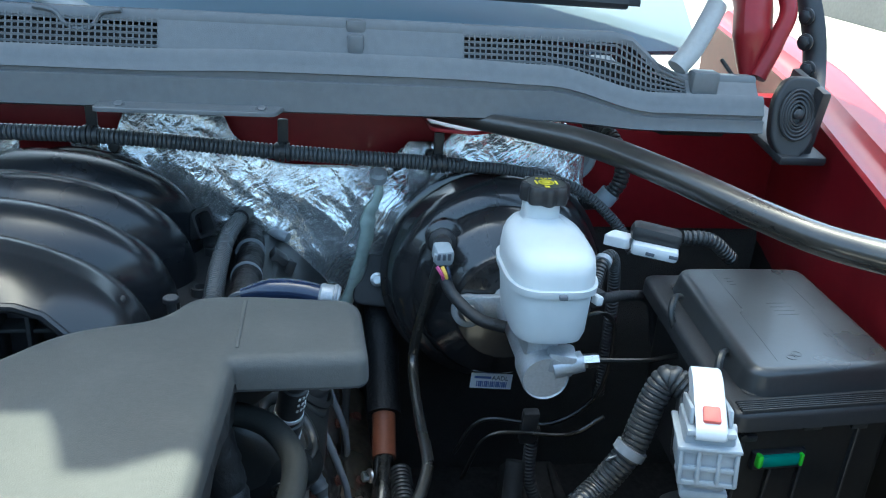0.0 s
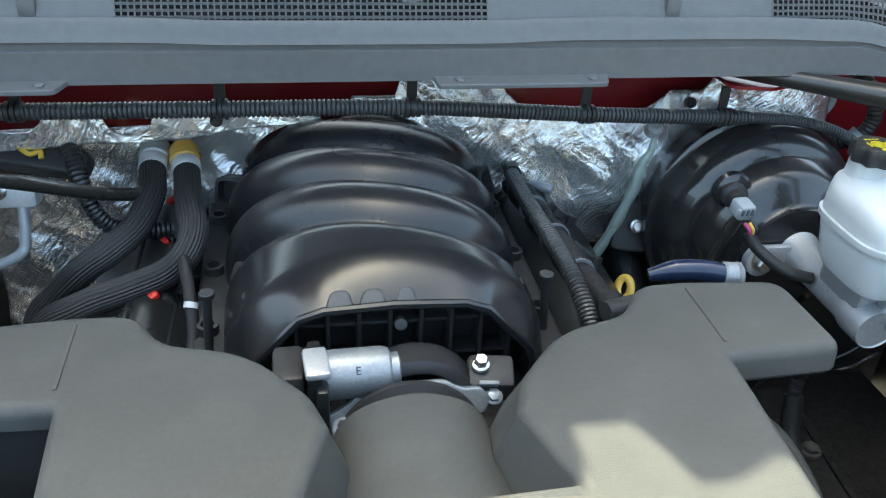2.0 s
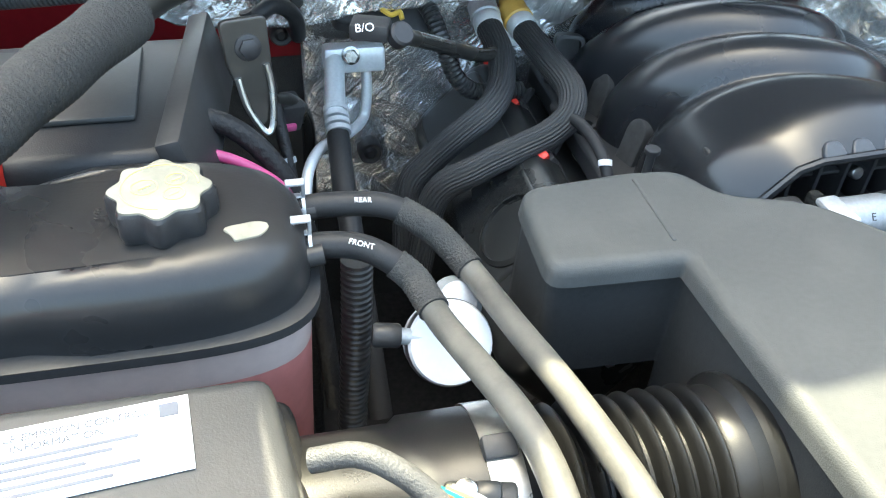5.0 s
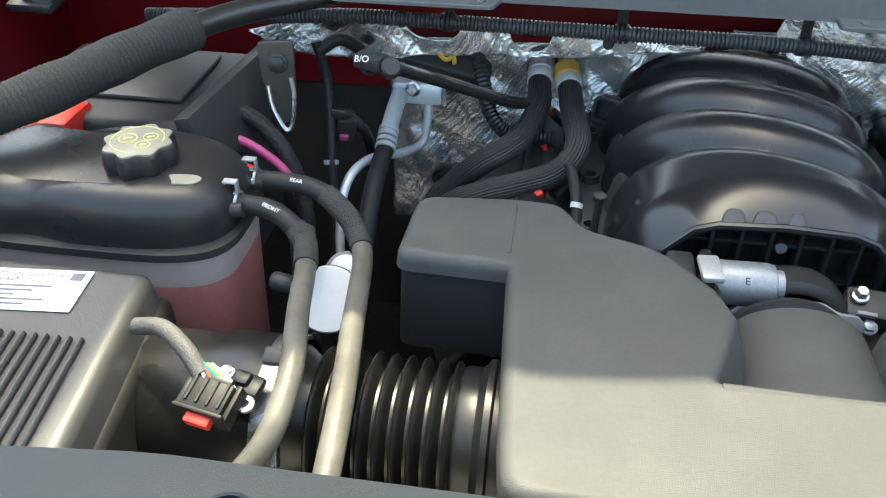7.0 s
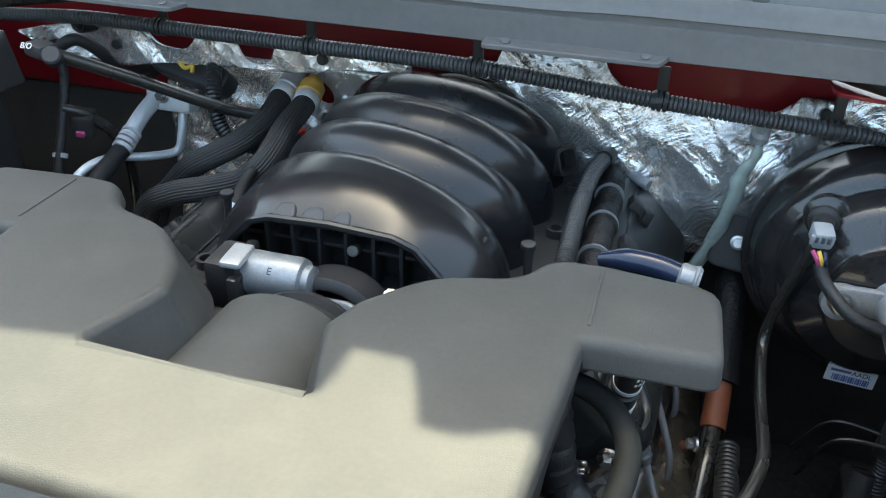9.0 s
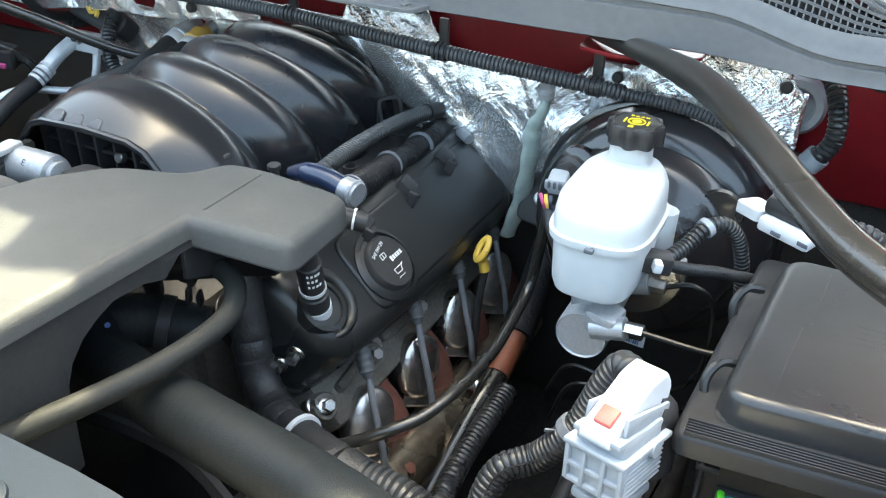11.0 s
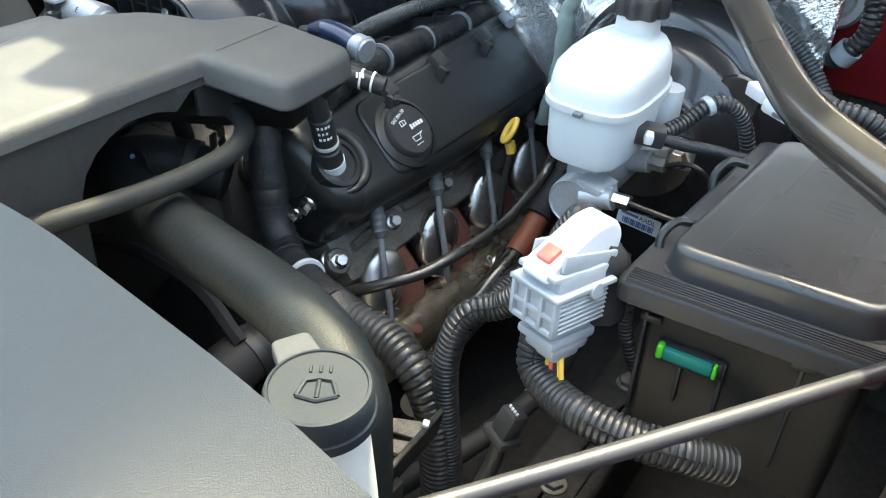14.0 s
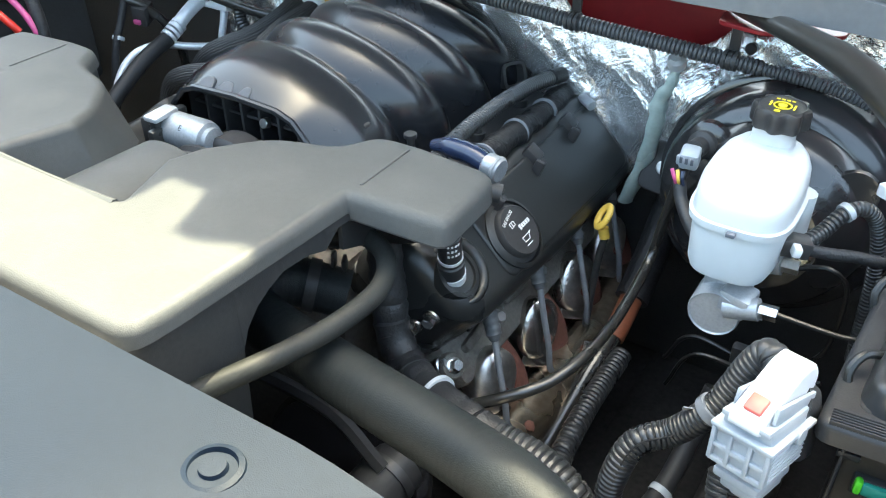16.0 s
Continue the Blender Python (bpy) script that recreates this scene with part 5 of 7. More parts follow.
    part("cable", loom([(0.73, 0.335, 1.335), (0.765, 0.335, 1.332), (0.80, 0.345, 1.305)], 0.0085), "conduit", c)


def build_main_connector():
    c = thing("main_connector", (0.64, 0.03, 1.19), "pale grey wiring harness connector with white lever and red lock", "connector")
    m = pose(0.636, 0.029, 1.272, -6, -4, -17) @ Matrix.Diagonal((0.84, 0.78, 0.84, 1))
    part("housing", box(0.050, 0.066, 0.040, m @ pose(0, 0, 0.006), 0.004), "grey_conn", c)
    for k in range(8):
        part("side_rib", box(0.0022, 0.062, 0.0022, m @ pose(0.0254, 0, -0.010 + 0.0046 * k), 0.0008, 1), "grey_conn", c)
    for dx in (-0.025, -0.009, 0.009, 0.025):
        part("front_rib", box(0.004, 0.007, 0.036, m @ pose(dx, -0.034, 0.006), 0.001), "grey_conn", c)
    for z in (-0.011, 0.004, 0.022):
        part("front_bar", box(0.052, 0.006, 0.005, m @ pose(0, -0.0335, z), 0.001), "grey_conn", c)
    b = box(0.038, 0.050, 0.014, m @ pose(0, 0, -0.018), 0.003)
    box(0.044, 0.058, 0.010, m @ pose(0.0, 0.0, -0.028), 0.003, bm=b)
    box(0.036, 0.048, 0.012, m @ pose(0.002, 0.0, -0.038), 0.004, bm=b)
    box(0.026, 0.034, 0.012, m @ pose(0.004, 0.0, -0.046), 0.004, bm=b)
    part("lower_housing", b, "grey_conn", c)
    b = box(0.046, 0.062, 0.018, m @ pose(0, 0, 0.032), 0.004)
    box(0.058, 0.078, 0.005, m @ pose(0, 0, 0.025), 0.002, bm=b)
    box(0.044, 0.080, 0.006, m @ pose(0, 0.002, 0.038, -4, 0, 0), 0.002, bm=b)
    for s in (-1, 1):
        box(0.004, 0.070, 0.016, m @ pose(s * 0.0175, 0.010, 0.046, -10, 0, 0), 0.0015, bm=b)
    part("collar", b, "grey_conn", c)
    b = prism(rounded([(-0.040, 0.026), (0.050, 0.026), (0.056, 0.052), (0.044, 0.068), (0.020, 0.066), (-0.038, 0.038)], 0.008), -0.0145, 0.0145, 0.004, m=m @ Matrix(((0, 0, 1, 0), (1, 0, 0, 0), (0, 1, 0, 0.008), (0, 0, 0, 1))))
    lever = part("lever", b, "white_conn", c, "white nylon locking lever")
    part("lock", box(0.016, 0.018, 0.006, m @ pose(0, -0.024, 0.0545, 27, 0, 0), 0.002), "coral", lever, "faded red lock tab")
    part("side_rivet", disc(0.008, 0.004, m @ facing((0.026, 0.012, 0.022), (1, 0, 0))), "grey_conn", c)
    for k, col in enumerate(("yellow", "white_conn", "blue_cap", "yellow", "coral", "black", "yellow")):
        part("wire", tube([m @ Vector((-0.01 + 0.004 * k, -0.005, -0.048)), m @ Vector((-0.012 + 0.006 * k, -0.01, -0.075)), m @ Vector((0.0 + 0.004 * k, 0.0, -0.10))], 0.0028, 6), col, c)
    part("rear_boot", tube([m @ Vector((0.0, 0.03, 0.035)), m @ Vector((0.0, 0.055, 0.02)), m @ Vector((0.0, 0.06, -0.03))], 0.02, 10), "black", c)


def build_washer_bottle():
    w = thing("washer_bottle", (0.598, -0.182, 1.10), "translucent white washer fluid bottle with a black flip cap", "washer bottle")
    c = (0.598, -0.182)
    part("neck", lathe([(0.032, -0.22), (0.032, -0.12), (0.030, -0.085), (0.0285, -0.055), (0.0265, -0.02), (0.0265, 0.0), (0, 0)], pose(*c, 1.3175), 32), "white", w)
    cap = part("cap", lathe([(0.0275, -0.014), (0.0295, -0.012), (0.0295, -0.006), (0.0285, -0.005), (0.0285, 0.006), (0.0272, 0.009), (0.0255, 0.0095), (0.0250, 0.0085), (0, 0.0085)], pose(*c, 1.3255) @ Matrix.Scale(1.06, 4), 40), "cap", w, "black flip cap with raised washer symbol")
    part("tab", prism(rounded([(-0.013, 0.024), (0.013, 0.024), (0.011, 0.048), (-0.011, 0.048)], 0.005), -0.004, 0.004, 0.0015, m=pose(*c, 1.3255, 0, 0, 62) @ Matrix.Scale(1.06, 4)), "lift_tab", cap, "grey lift tab")
    b = bmesh.new()
    k = pose(*c, 1.3350, 0, 0, 35) @ Matrix.Scale(0.92, 4)
    for pts in ([(-0.012, -0.008), (-0.008, 0.004), (0.0, 0.006), (0.008, 0.004), (0.012, -0.008)], [(-0.012, -0.008), (0.0, -0.012), (0.012, -0.008)], [(0, -0.01), (0.0, 0.004)]):
        sweep([k @ Vector((*p, 0)) for p in pts], 0.0014, 6, b)
    for d in (-0.006, 0, 0.006):
        box(0.002, 0.006, 0.0012, k @ pose(d, 0.014, 0), 0.0004, 1, bm=b)
    part("symbol", b, "cap", cap)


def build_right_hoses():
    h = thing("radiator_hose", (0.35, 0.0, 1.15), "thick dusty black upper radiator hose", "hose")
    route = resample(catmull([(0.215, 0.085, 1.195), (0.165, 0.055, 1.212), (0.150, 0.015, 1.222), (0.178, -0.012, 1.227), (0.245, -0.032, 1.233), (0.355, -0.062, 1.252), (0.455, -0.085, 1.266), (0.52, -0.106, 1.276), (0.562, -0.122, 1.262), (0.570, -0.126, 1.22), (0.566, -0.126, 1.08)], 10), 0.0021)
    part("hose", sweep(route, [0.0257 + 0.00035 * (k % 2) + 0.0004 * noise.noise(Vector((k * 0.7, 0, 0))) for k in range(len(route))], 28), "radiator_rubber", h, sharp=80)
    part("clamp", lathe([(0.0285, -0.006), (0.0285, 0.006), (0.026, 0.006), (0.026, -0.006)], facing((0.183, 0.067, 1.206), (0.8, 0.5, -0.25)), 24), "black", h)
    part("paint_dot", disc(0.0025, 0.0012, facing((0.192, -0.004, 1.2525), (0.2, -0.4, 0.9))), "blue_ink", h)
    vh = thing("vent_hose", (0.3, 0.0, 1.28), "bent dusty grey rubber vent hose", "hose")
    part("clamp", lathe([(0.0112, -0.004), (0.0115, 0.0), (0.0112, 0.004), (0.0095, 0.004)], facing((0.200, 0.0595, 1.282), (0.9, -0.1, 0.45)), 20), "rod", vh)
    part("hose", tube([(0.15, 0.09, 1.22), (0.185, 0.062, 1.27), (0.225, 0.058, 1.292), (0.258, 0.066, 1.295), (0.287, 0.056, 1.293), (0.306, 0.032, 1.290), (0.313, 0.0, 1.289), (0.306, -0.05, 1.287), (0.285, -0.105, 1.283), (0.255, -0.16, 1.277), (0.22, -0.22, 1.268)], 0.0095, 16), "dusty_rubber", vh)
    cs = thing("coolant_sensor", (0.185, 0.10, 1.25), "grey coolant sensor plug with black lead behind the radiator hose", "sensor")
    part("body", lathe([(0.010, -0.02), (0.010, 0.006), (0.0085, 0.008), (0, 0.008)], facing((0.150, 0.095, 1.268), (0.5, -0.6, 0.6)), 18), "boss", cs)
    part("plug", box(0.018, 0.016, 0.012, pose(0.190, 0.100, 1.246, 20, 10, 20), 0.003), "black", cs)
    part("clip", box(0.006, 0.004, 0.014, pose(0.196, 0.092, 1.254, 20, 10, 20), 0.001), "lead", cs, "pale grey locking clip")
    part("lead", tube([(0.186, 0.106, 1.246), (0.175, 0.118, 1.25), (0.165, 0.125, 1.235), (0.16, 0.13, 1.20)], 0.0045, 8), "tape", cs)
    for k in (-1, 1):
        part("clamp_ear", box(0.004, 0.012, 0.016, pose(0.205 + 0.007 * k, 0.088, 1.232, 10 * k, 0, 25), 0.001), "rod", cs)
    lh = thing("lower_hose", (0.5, -0.15, 1.0), "short black rubber coolant hose stub with a wire clamp", "hose")
    part("hose", tube([(0.300, -0.19, 1.02), (0.312, -0.10, 1.050), (0.322, -0.03, 1.070), (0.328, 0.012, 1.076)], 0.029, 24), "rubber", lh)
    part("wire_clamp", lathe([(0.031, -0.005), (0.0315, 0.0), (0.031, 0.005), (0.029, 0.005)], facing((0.325, -0.008, 1.074), (0.1, 1, 0.15)), 28), "rod", lh)
    # taped harness down the front of the head, then ribbed loom
    hr = thing("engine_harness", (0.36, 0.08, 1.1), "black taped engine harness running into ribbed loom", "harness")
    part("taped_run", sweep([p + Vector((0, 0, 0.0012 * math.sin(i * 1.9))) for i, p in enumerate(catmull([(0.225, 0.135, 1.27), (0.243, 0.118, 1.21), (0.256, 0.105, 1.155), (0.282, 0.092, 1.128), (0.318, 0.073, 1.126), (0.388, 0.050, 1.13), (0.42, 0.046, 1.13)], 9))], [0.0195 + 0.0012 * math.sin(i * 2.3) for i in range(55)], 18), "tape", hr)
    part("white_band", lathe([(0.0222, -0.0025), (0.0222, 0.0025), (0.0195, 0.0025)], facing((0.335, 0.068, 1.127), (0.9, -0.3, 0.03)), 24), "white_conn", hr)
    part("loom", loom([(0.41, 0.047, 1.13), (0.461, 0.044, 1.128), (0.500, 0.036, 1.116), (0.522, 0.034, 1.08), (0.528, 0.036, 1.0), (0.53, 0.04, 0.80)], 0.0185, 0.007, 0.002, 18), "conduit", hr)
    for nm, pts, r in (("wiring_loom", [(0.636, 0.072, 1.305), (0.622, 0.084, 1.310), (0.612, 0.083, 1.294), (0.604, 0.079, 1.270), (0.594, 0.073, 1.245), (0.570, 0.068, 1.211), (0.546, 0.052, 1.200), (0.536, 0.040, 1.172), (0.533, 0.036, 1.12), (0.54, 0.04, 1.0), (0.55, 0.05, 0.80)], 0.0122),
                       ("wiring_loom", [(0.622, 0.030, 1.232), (0.628, 0.018, 1.212), (0.655, 0.004, 1.206), (0.685, -0.003, 1.208), (0.716, 0.000, 1.206), (0.745, 0.010, 1.203), (0.78, 0.032, 1.19)], 0.0145),
                       ("wiring_loom", [(0.715, -0.22, 0.80), (0.715, -0.215, 1.05), (0.735, -0.195, 1.15), (0.77, -0.165, 1.20), (0.80, -0.135, 1.245), (0.835, -0.10, 1.25)], 0.017)):
        lt = thing(nm, pts[1], "ribbed black split-loom wiring conduit", "conduit", "wiring looms")
        part("loom", loom(pts, r, 0.0048, 0.0013, 18), "conduit", lt)
        if pts[0][1] > 0.05:
            d = Vector(pts[5]) - Vector(pts[3])
            tie = part("tie", lathe([(r + 0.0004, -0.0045), (r + 0.0022, -0.0040), (r + 0.0022, 0.0040), (r + 0.0004, 0.0045)], facing(pts[4], d), 24), "lead", lt, "grey cable tie")
            part("tie_tail", box(0.012, 0.0015, 0.007, facing(Vector(pts[4]) + Vector((-0.016, -0.004, -0.004)), (0.2, -0.5, 0.8)), 0.0005), "lead", tie)
        seam = resample(catmull(pts, 10), 0.006)
        part("split_seam", sweep([p + Vector((0.25, -0.75, 0.55)).normalized() * (r - 0.0002) for p in seam[2:-2]], 0.0009, 6), "deep_black", lt, "black slit along the conduit")
    rb = thing("reservoir_sensor", (0.60, 0.25, 1.30), "black level sensor plug with white clip and ribbed cable", "sensor")
    part("plug", box(0.032, 0.020, 0.018, pose(0.600, 0.250, 1.303, 0, 8, 25), 0.003), "black", rb)
    part("clip", box(0.008, 0.012, 0.010, pose(0.606, 0.238, 1.306, 0, 8, 25), 0.002), "white_conn", rb, "white lock clip")
    part("loom", loom([(0.610, 0.262, 1.302), (0.620, 0.285, 1.306), (0.632, 0.306, 1.318), (0.648, 0.325, 1.315), (0.662, 0.345, 1.285), (0.672, 0.36, 1.22), (0.68, 0.38, 1.10)], 0.0075, 0.005), "conduit", rb)
    part("collar", lathe([(0.0095, -0.003), (0.0095, 0.003), (0.007, 0.003)], facing((0.632, 0.306, 1.318), (0.4, 0.6, 0.3)), 18), "grey_conn", rb)
    part("taped_cable", tube([(0.612, 0.256, 1.299), (0.63, 0.27, 1.292), (0.66, 0.295, 1.282), (0.70, 0.32, 1.262), (0.72, 0.33, 1.20)], 0.006, 10), "tape", rb)
    # stamped bracket low in the gap beside the washer bottle
    sb = thing("mounting_bracket", (0.545, -0.045, 0.80), "black stamped steel bracket with worn pale ribs", "bracket")
    part("flange", box(0.006, 0.112, 0.036, pose(0.548, -0.047, 1.105, 0, 12, 2), 0.002), "satin", sb)
    part("leg", box(0.026, 0.030, 0.30, pose(0.534, -0.070, 0.948, 0, 4, 0), 0.003), "satin", sb)
    for y, ln, tilt in ((-0.012, 0.040, 14), (-0.036, 0.030, -8), (-0.080, 0.046, 10)):
        part("rib", prism(rounded([(-ln, -0.007), (0, -0.009), (0, 0.009), (-ln, 0.005)], 0.003), -0.002, 0.002, 0.0008, m=pose(0.544, y, 1.108, tilt, -14, 6)), "dull_alu", sb, "worn pale metal rib")
    part("clip", box(0.006, 0.007, 0.005, pose(0.549, -0.015, 1.124, 0, 10, 20), 0.0015), "white_conn", sb, "small white clip")
    rod = thing("support_rod", (0.80, -0.1, 1.30), "thin dark grey steel support rod across the bay corner", "rod")
    part("rod", tube([(0.69, -0.235, 1.355), (0.76, -0.13, 1.352), (0.846, 0.0, 1.350)], 0.0048, 14), "rod", rod)
    part("end_clip", box(0.012, 0.012, 0.012, pose(0.69, -0.235, 1.352, 0, 0, 57), 0.003), "black", rod)


def build_lower_clutter():
    p = thing("harness_plug", (0.616, 0.002, 1.18), "black four-pin harness plug hanging under the connector", "connector")
    m = pose(0.616, 0.008, 1.150, -20, 6, -25) @ Matrix.Scale(0.8, 4)
    part("body", box(0.024, 0.022, 0.032, m, 0.004), "black", p)
    part("skirt", box(0.034, 0.030, 0.010, m @ pose(0, 0, -0.020), 0.003), "black", p)
    for k in range(4):
        part("pin", disc(0.0014, 0.003, m @ pose(-0.006 + 0.004 * k, -0.004, 0.0155)), "white_conn", p)
    part("wire", tube([m @ Vector((0, 0, -0.024)), m @ Vector((0.004, 0.004, -0.06)), m @ Vector((0.0, 0.01, -0.14))], 0.007, 10), "tape", p)
    r = thing("frame_rail", (0.60, 0.0, 0.80), "black painted truck frame rail under the bay", "frame rail")
    part("rail", prism(rounded([(0.575, -0.16), (0.655, -0.16), (0.655, 0.44), (0.575, 0.44)], 0.012), 0.84, 0.955, 0.014, 4), "floor_black", r)
    part("tower", prism(rounded([(0.605, -0.085), (0.70, -0.075), (0.695, 0.005), (0.62, 0.0)], 0.016), 0.95, 1.085, 0.012, 4, draft=0.012), "floor_black", r)
    for y in (-0.10, 0.12, 0.30):
        part("bolt", bolt((0.615, y, 0.955), (0, 0, 1), 0.011, 0.010), "iron", r)
    h = thing("steering_hose", (0.50, 0.2, 0.95), "black rubber steering hose low in the bay", "hose")
    part("hose", tube([(0.560, 0.30, 1.06), (0.553, 0.27, 1.01), (0.545, 0.20, 0.975), (0.52, 0.10, 0.965), (0.49, 0.0, 0.97), (0.47, -0.10, 0.95)], 0.012, 14), "rubber", h)
    part("band", lathe([(0.0135, -0.004), (0.0135, 0.004), (0.012, 0.004)], facing((0.545, 0.20, 0.975), (-0.2, -0.8, -0.3)), 20), "grey_conn", h)


build_fuse_box()
build_lower_clutter()
build_main_connector()
build_washer_bottle()
build_right_hoses()


def build_radiator_cover():
    rc = thing("radiator_cover", (CX, -0.45, 1.38), "smooth blue-grey plastic radiator cover across the front", "radiator cover")
    rows = []
    for i in range(61):
        u = -1 + 2 * i / 60
        x = CX + 0.78 * u
        edge = -0.228 - 0.035 * max(0, abs(u) - 0.55) / 0.45
        fall = 0.05 * max(0, (abs(u) - 0.72) / 0.28) ** 2
        ring = []
        for k in range(9):
            t = k / 8
            y = edge - 0.42 * t
            z = 1.402 + 0.010 * math.sin(math.pi * min(1, t * 1.3)) - 0.07 * max(0, t - 0.55) ** 2 * 4 - fall
            ring.append(Vector((x, y, z)))
        ring.insert(0, Vector((x, edge + 0.003, 1.392 - fall)))
        ring.insert(0, Vector((x, edge + 0.003, 1.355 - fall)))
        ring += [Vector((x, edge - 0.42, 1.25)), Vector((x, edge - 0.01, 1.345 - fall))]
        rows.append(ring)
    part("panel", shell(rows), "shroud", rc)
    for x in (0.419, -0.345, 0.03):
        p = part("push_pin", lathe([(0.017, 0), (0.016, 0.003), (0.013, 0.004), (0.012, 0.001), (0.008, 0.001), (0.007, 0.005), (0, 0.005)], pose(x, -0.266, 1.4035), 24), "shroud", rc)


build_radiator_cover()


# ---- passenger side ----
def build_airbox():
    ab = thing("air_filter_box", (-0.62, -0.13, 1.15), "grey ribbed plastic air filter box with white label", "air filter box")
    out = [(-0.497, -0.015), (-0.47, -0.25), (-0.80, -0.25), (-0.80, -0.015)]
    part("body", prism(rounded(out, 0.012), 1.12, 1.335, 0.01, draft=0.004), "deep_black", ab)
    part("lid", prism(rounded([(-0.507, -0.02), (-0.478, -0.25), (-0.80, -0.25), (-0.80, -0.02)], 0.012), 1.33, 1.362, 0.010, draft=0.004), "lid", ab, "dusty grey lid with raised ribs")
    for k in range(26):
        part("rib", box(0.0042, 0.138, 0.006, pose(-0.514 - 0.0092 * k, -0.175, 1.3632, 0, 0, 7), 0.0016, 1), "lid", ab)
    lab = part("label", box(0.125, 0.050, 0.0012, pose(-0.612, -0.061, 1.3632, 0, 0, 5), 0.0004), "paper", ab, "white printed emission information label")
    lm = pose(-0.612, -0.061, 1.3641, 0, 0, 5)
    words("heading", "VEHICLE EMISSION CONTROL", 0.0068, lm @ pose(-0.004, 0.0175, 0), "ink", lab)
    words("subheading", "INFORMATION", 0.0068, lm @ pose(-0.004, 0.0105, 0), "ink", lab)
    b = bmesh.new()
    for k in range(5):
        w = 0.088 - 0.013 * (k % 3)
        box(w, 0.0020, 0.0005, lm @ pose(-0.052 + w / 2, 0.0035 - 0.0055 * k, 0), 0, bm=b)
    box(0.010, 0.009, 0.0005, lm @ pose(0.052, 0.0165, 0), 0, bm=b)
    part("print", b, "ink", lab)


def build_intake_tube():
    it = thing("air_intake_hose", (-0.35, -0.115, 1.22), "black intake tube with corrugated rubber bellows", "intake hose")
    cy, cz = -0.078, 1.272
    m = facing((-0.57, cy, cz), (1, 0, 0))
    part("sensor_tube", lathe([(0.062, 0), (0.062, 0.13), (0.066, 0.135), (0.066, 0.185), (0.06, 0.19)], m, 40), "bellows", it)
    part("clamp_band", lathe([(0.0675, 0.176), (0.0675, 0.197), (0.064, 0.197), (0.064, 0.176)], m, 40), "steel", it, "bright steel clamp band")
    prof = [(0.060, 0.195)]
    x = 0.21
    for k in range(9):
        prof += [(0.0485, x), (0.0485, x + 0.0022), (0.0545, x + 0.0036), (0.0588, x + 0.0046), (0.0605, x + 0.0064), (0.0588, x + 0.0084), (0.0545, x + 0.0098)]
        x += 0.0130
    prof += [(0.057, x), (0.057, x + 0.012), (0.061, x + 0.016), (0.064, x + 0.018), (0.064, x + 0.023), (0.060, x + 0.025), (0.058, x + 0.08)]
    part("bellows", lathe(prof, m, 48), "bellows", it, "corrugated glossy rubber bellows")
    part("clamp_screw", tube([(-0.376, cy - 0.05, 1.325), (-0.371, cy - 0.072, 1.30)], 0.006, 10), "steel", it)
    part("clamp_buckle", box(0.02, 0.014, 0.012, pose(-0.385, -0.08, 1.339, 20, 0, 0), 0.002), "black", it)
    ms = thing("airflow_sensor", (-0.428, -0.125, 1.335), "black airflow sensor plug with red lock and taped cable", "sensor")
    b = box(0.034, 0.024, 0.018, pose(-0.416, -0.134, 1.345, 18, 0, -12), 0.002)
    for d in (-0.019, 0.019):
        box(0.004, 0.028, 0.014, pose(-0.416 + d, -0.134 - d * 0.2, 1.344, 18, 0, -12), 0.001, bm=b)
    box(0.040, 0.003, 0.022, pose(-0.418, -0.147, 1.342, 18, 0, -12), 0.001, bm=b)
    plug = part("plug", b, "deep_black", ms)
    for k in range(4):
        part("ridge", box(0.0025, 0.020, 0.002, pose(-0.429 + 0.0085 * k, -0.1325 - 0.0018 * k, 1.3545, 18, 0, -12), 0.0006, 1), "satin", plug)
    part("plug_mouth", box(0.030, 0.006, 0.010, pose(-0.4155, -0.1215, 1.3515, 18, 0, -12), 0.001), "satin", plug)
    b = box(0.040, 0.018, 0.008, pose(-0.404, -0.112, 1.342, 10, 0, -12), 0.003)
    box(0.014, 0.012, 0.010, pose(-0.400, -0.112, 1.346, 10, 0, -12), 0.003, bm=b)
    part("sensor_head", b, "satin", ms)
    part("head_screw", bolt((-0.412, -0.110, 1.3495), (0, -0.2, 1), 0.0045, 0.004), "steel", ms)
    part("lock", box(0.020, 0.010, 0.008, pose(-0.418, -0.151, 1.343, 20, 0, -12), 0.0015), "red", ms, "bright red lock tab")
    part("eyelet", lathe([(0.0065, 0), (0.0065, 0.003), (0.003, 0.003), (0.003, 0)], pose(-0.392, -0.130, 1.339, 15, 0, 0), 18), "throttle_alu", ms)
    part("cable", tube([(-0.427, -0.119, 1.353), (-0.445, -0.104, 1.364), (-0.466, -0.092, 1.369), (-0.490, -0.086, 1.362)], 0.0068, 14), "braided_silver", ms, "grey braided sleeve")
    for k, c in enumerate(("yellow", "white_conn", "orange", "green", "yellow", "grey_conn")):
        part("wire", tube([(-0.436 + 0.003 * k, -0.113, 1.359), (-0.429 + 0.0045 * k, -0.121, 1.356), (-0.427 + 0.0055 * k, -0.127, 1.350)], 0.0015, 6), c, ms)


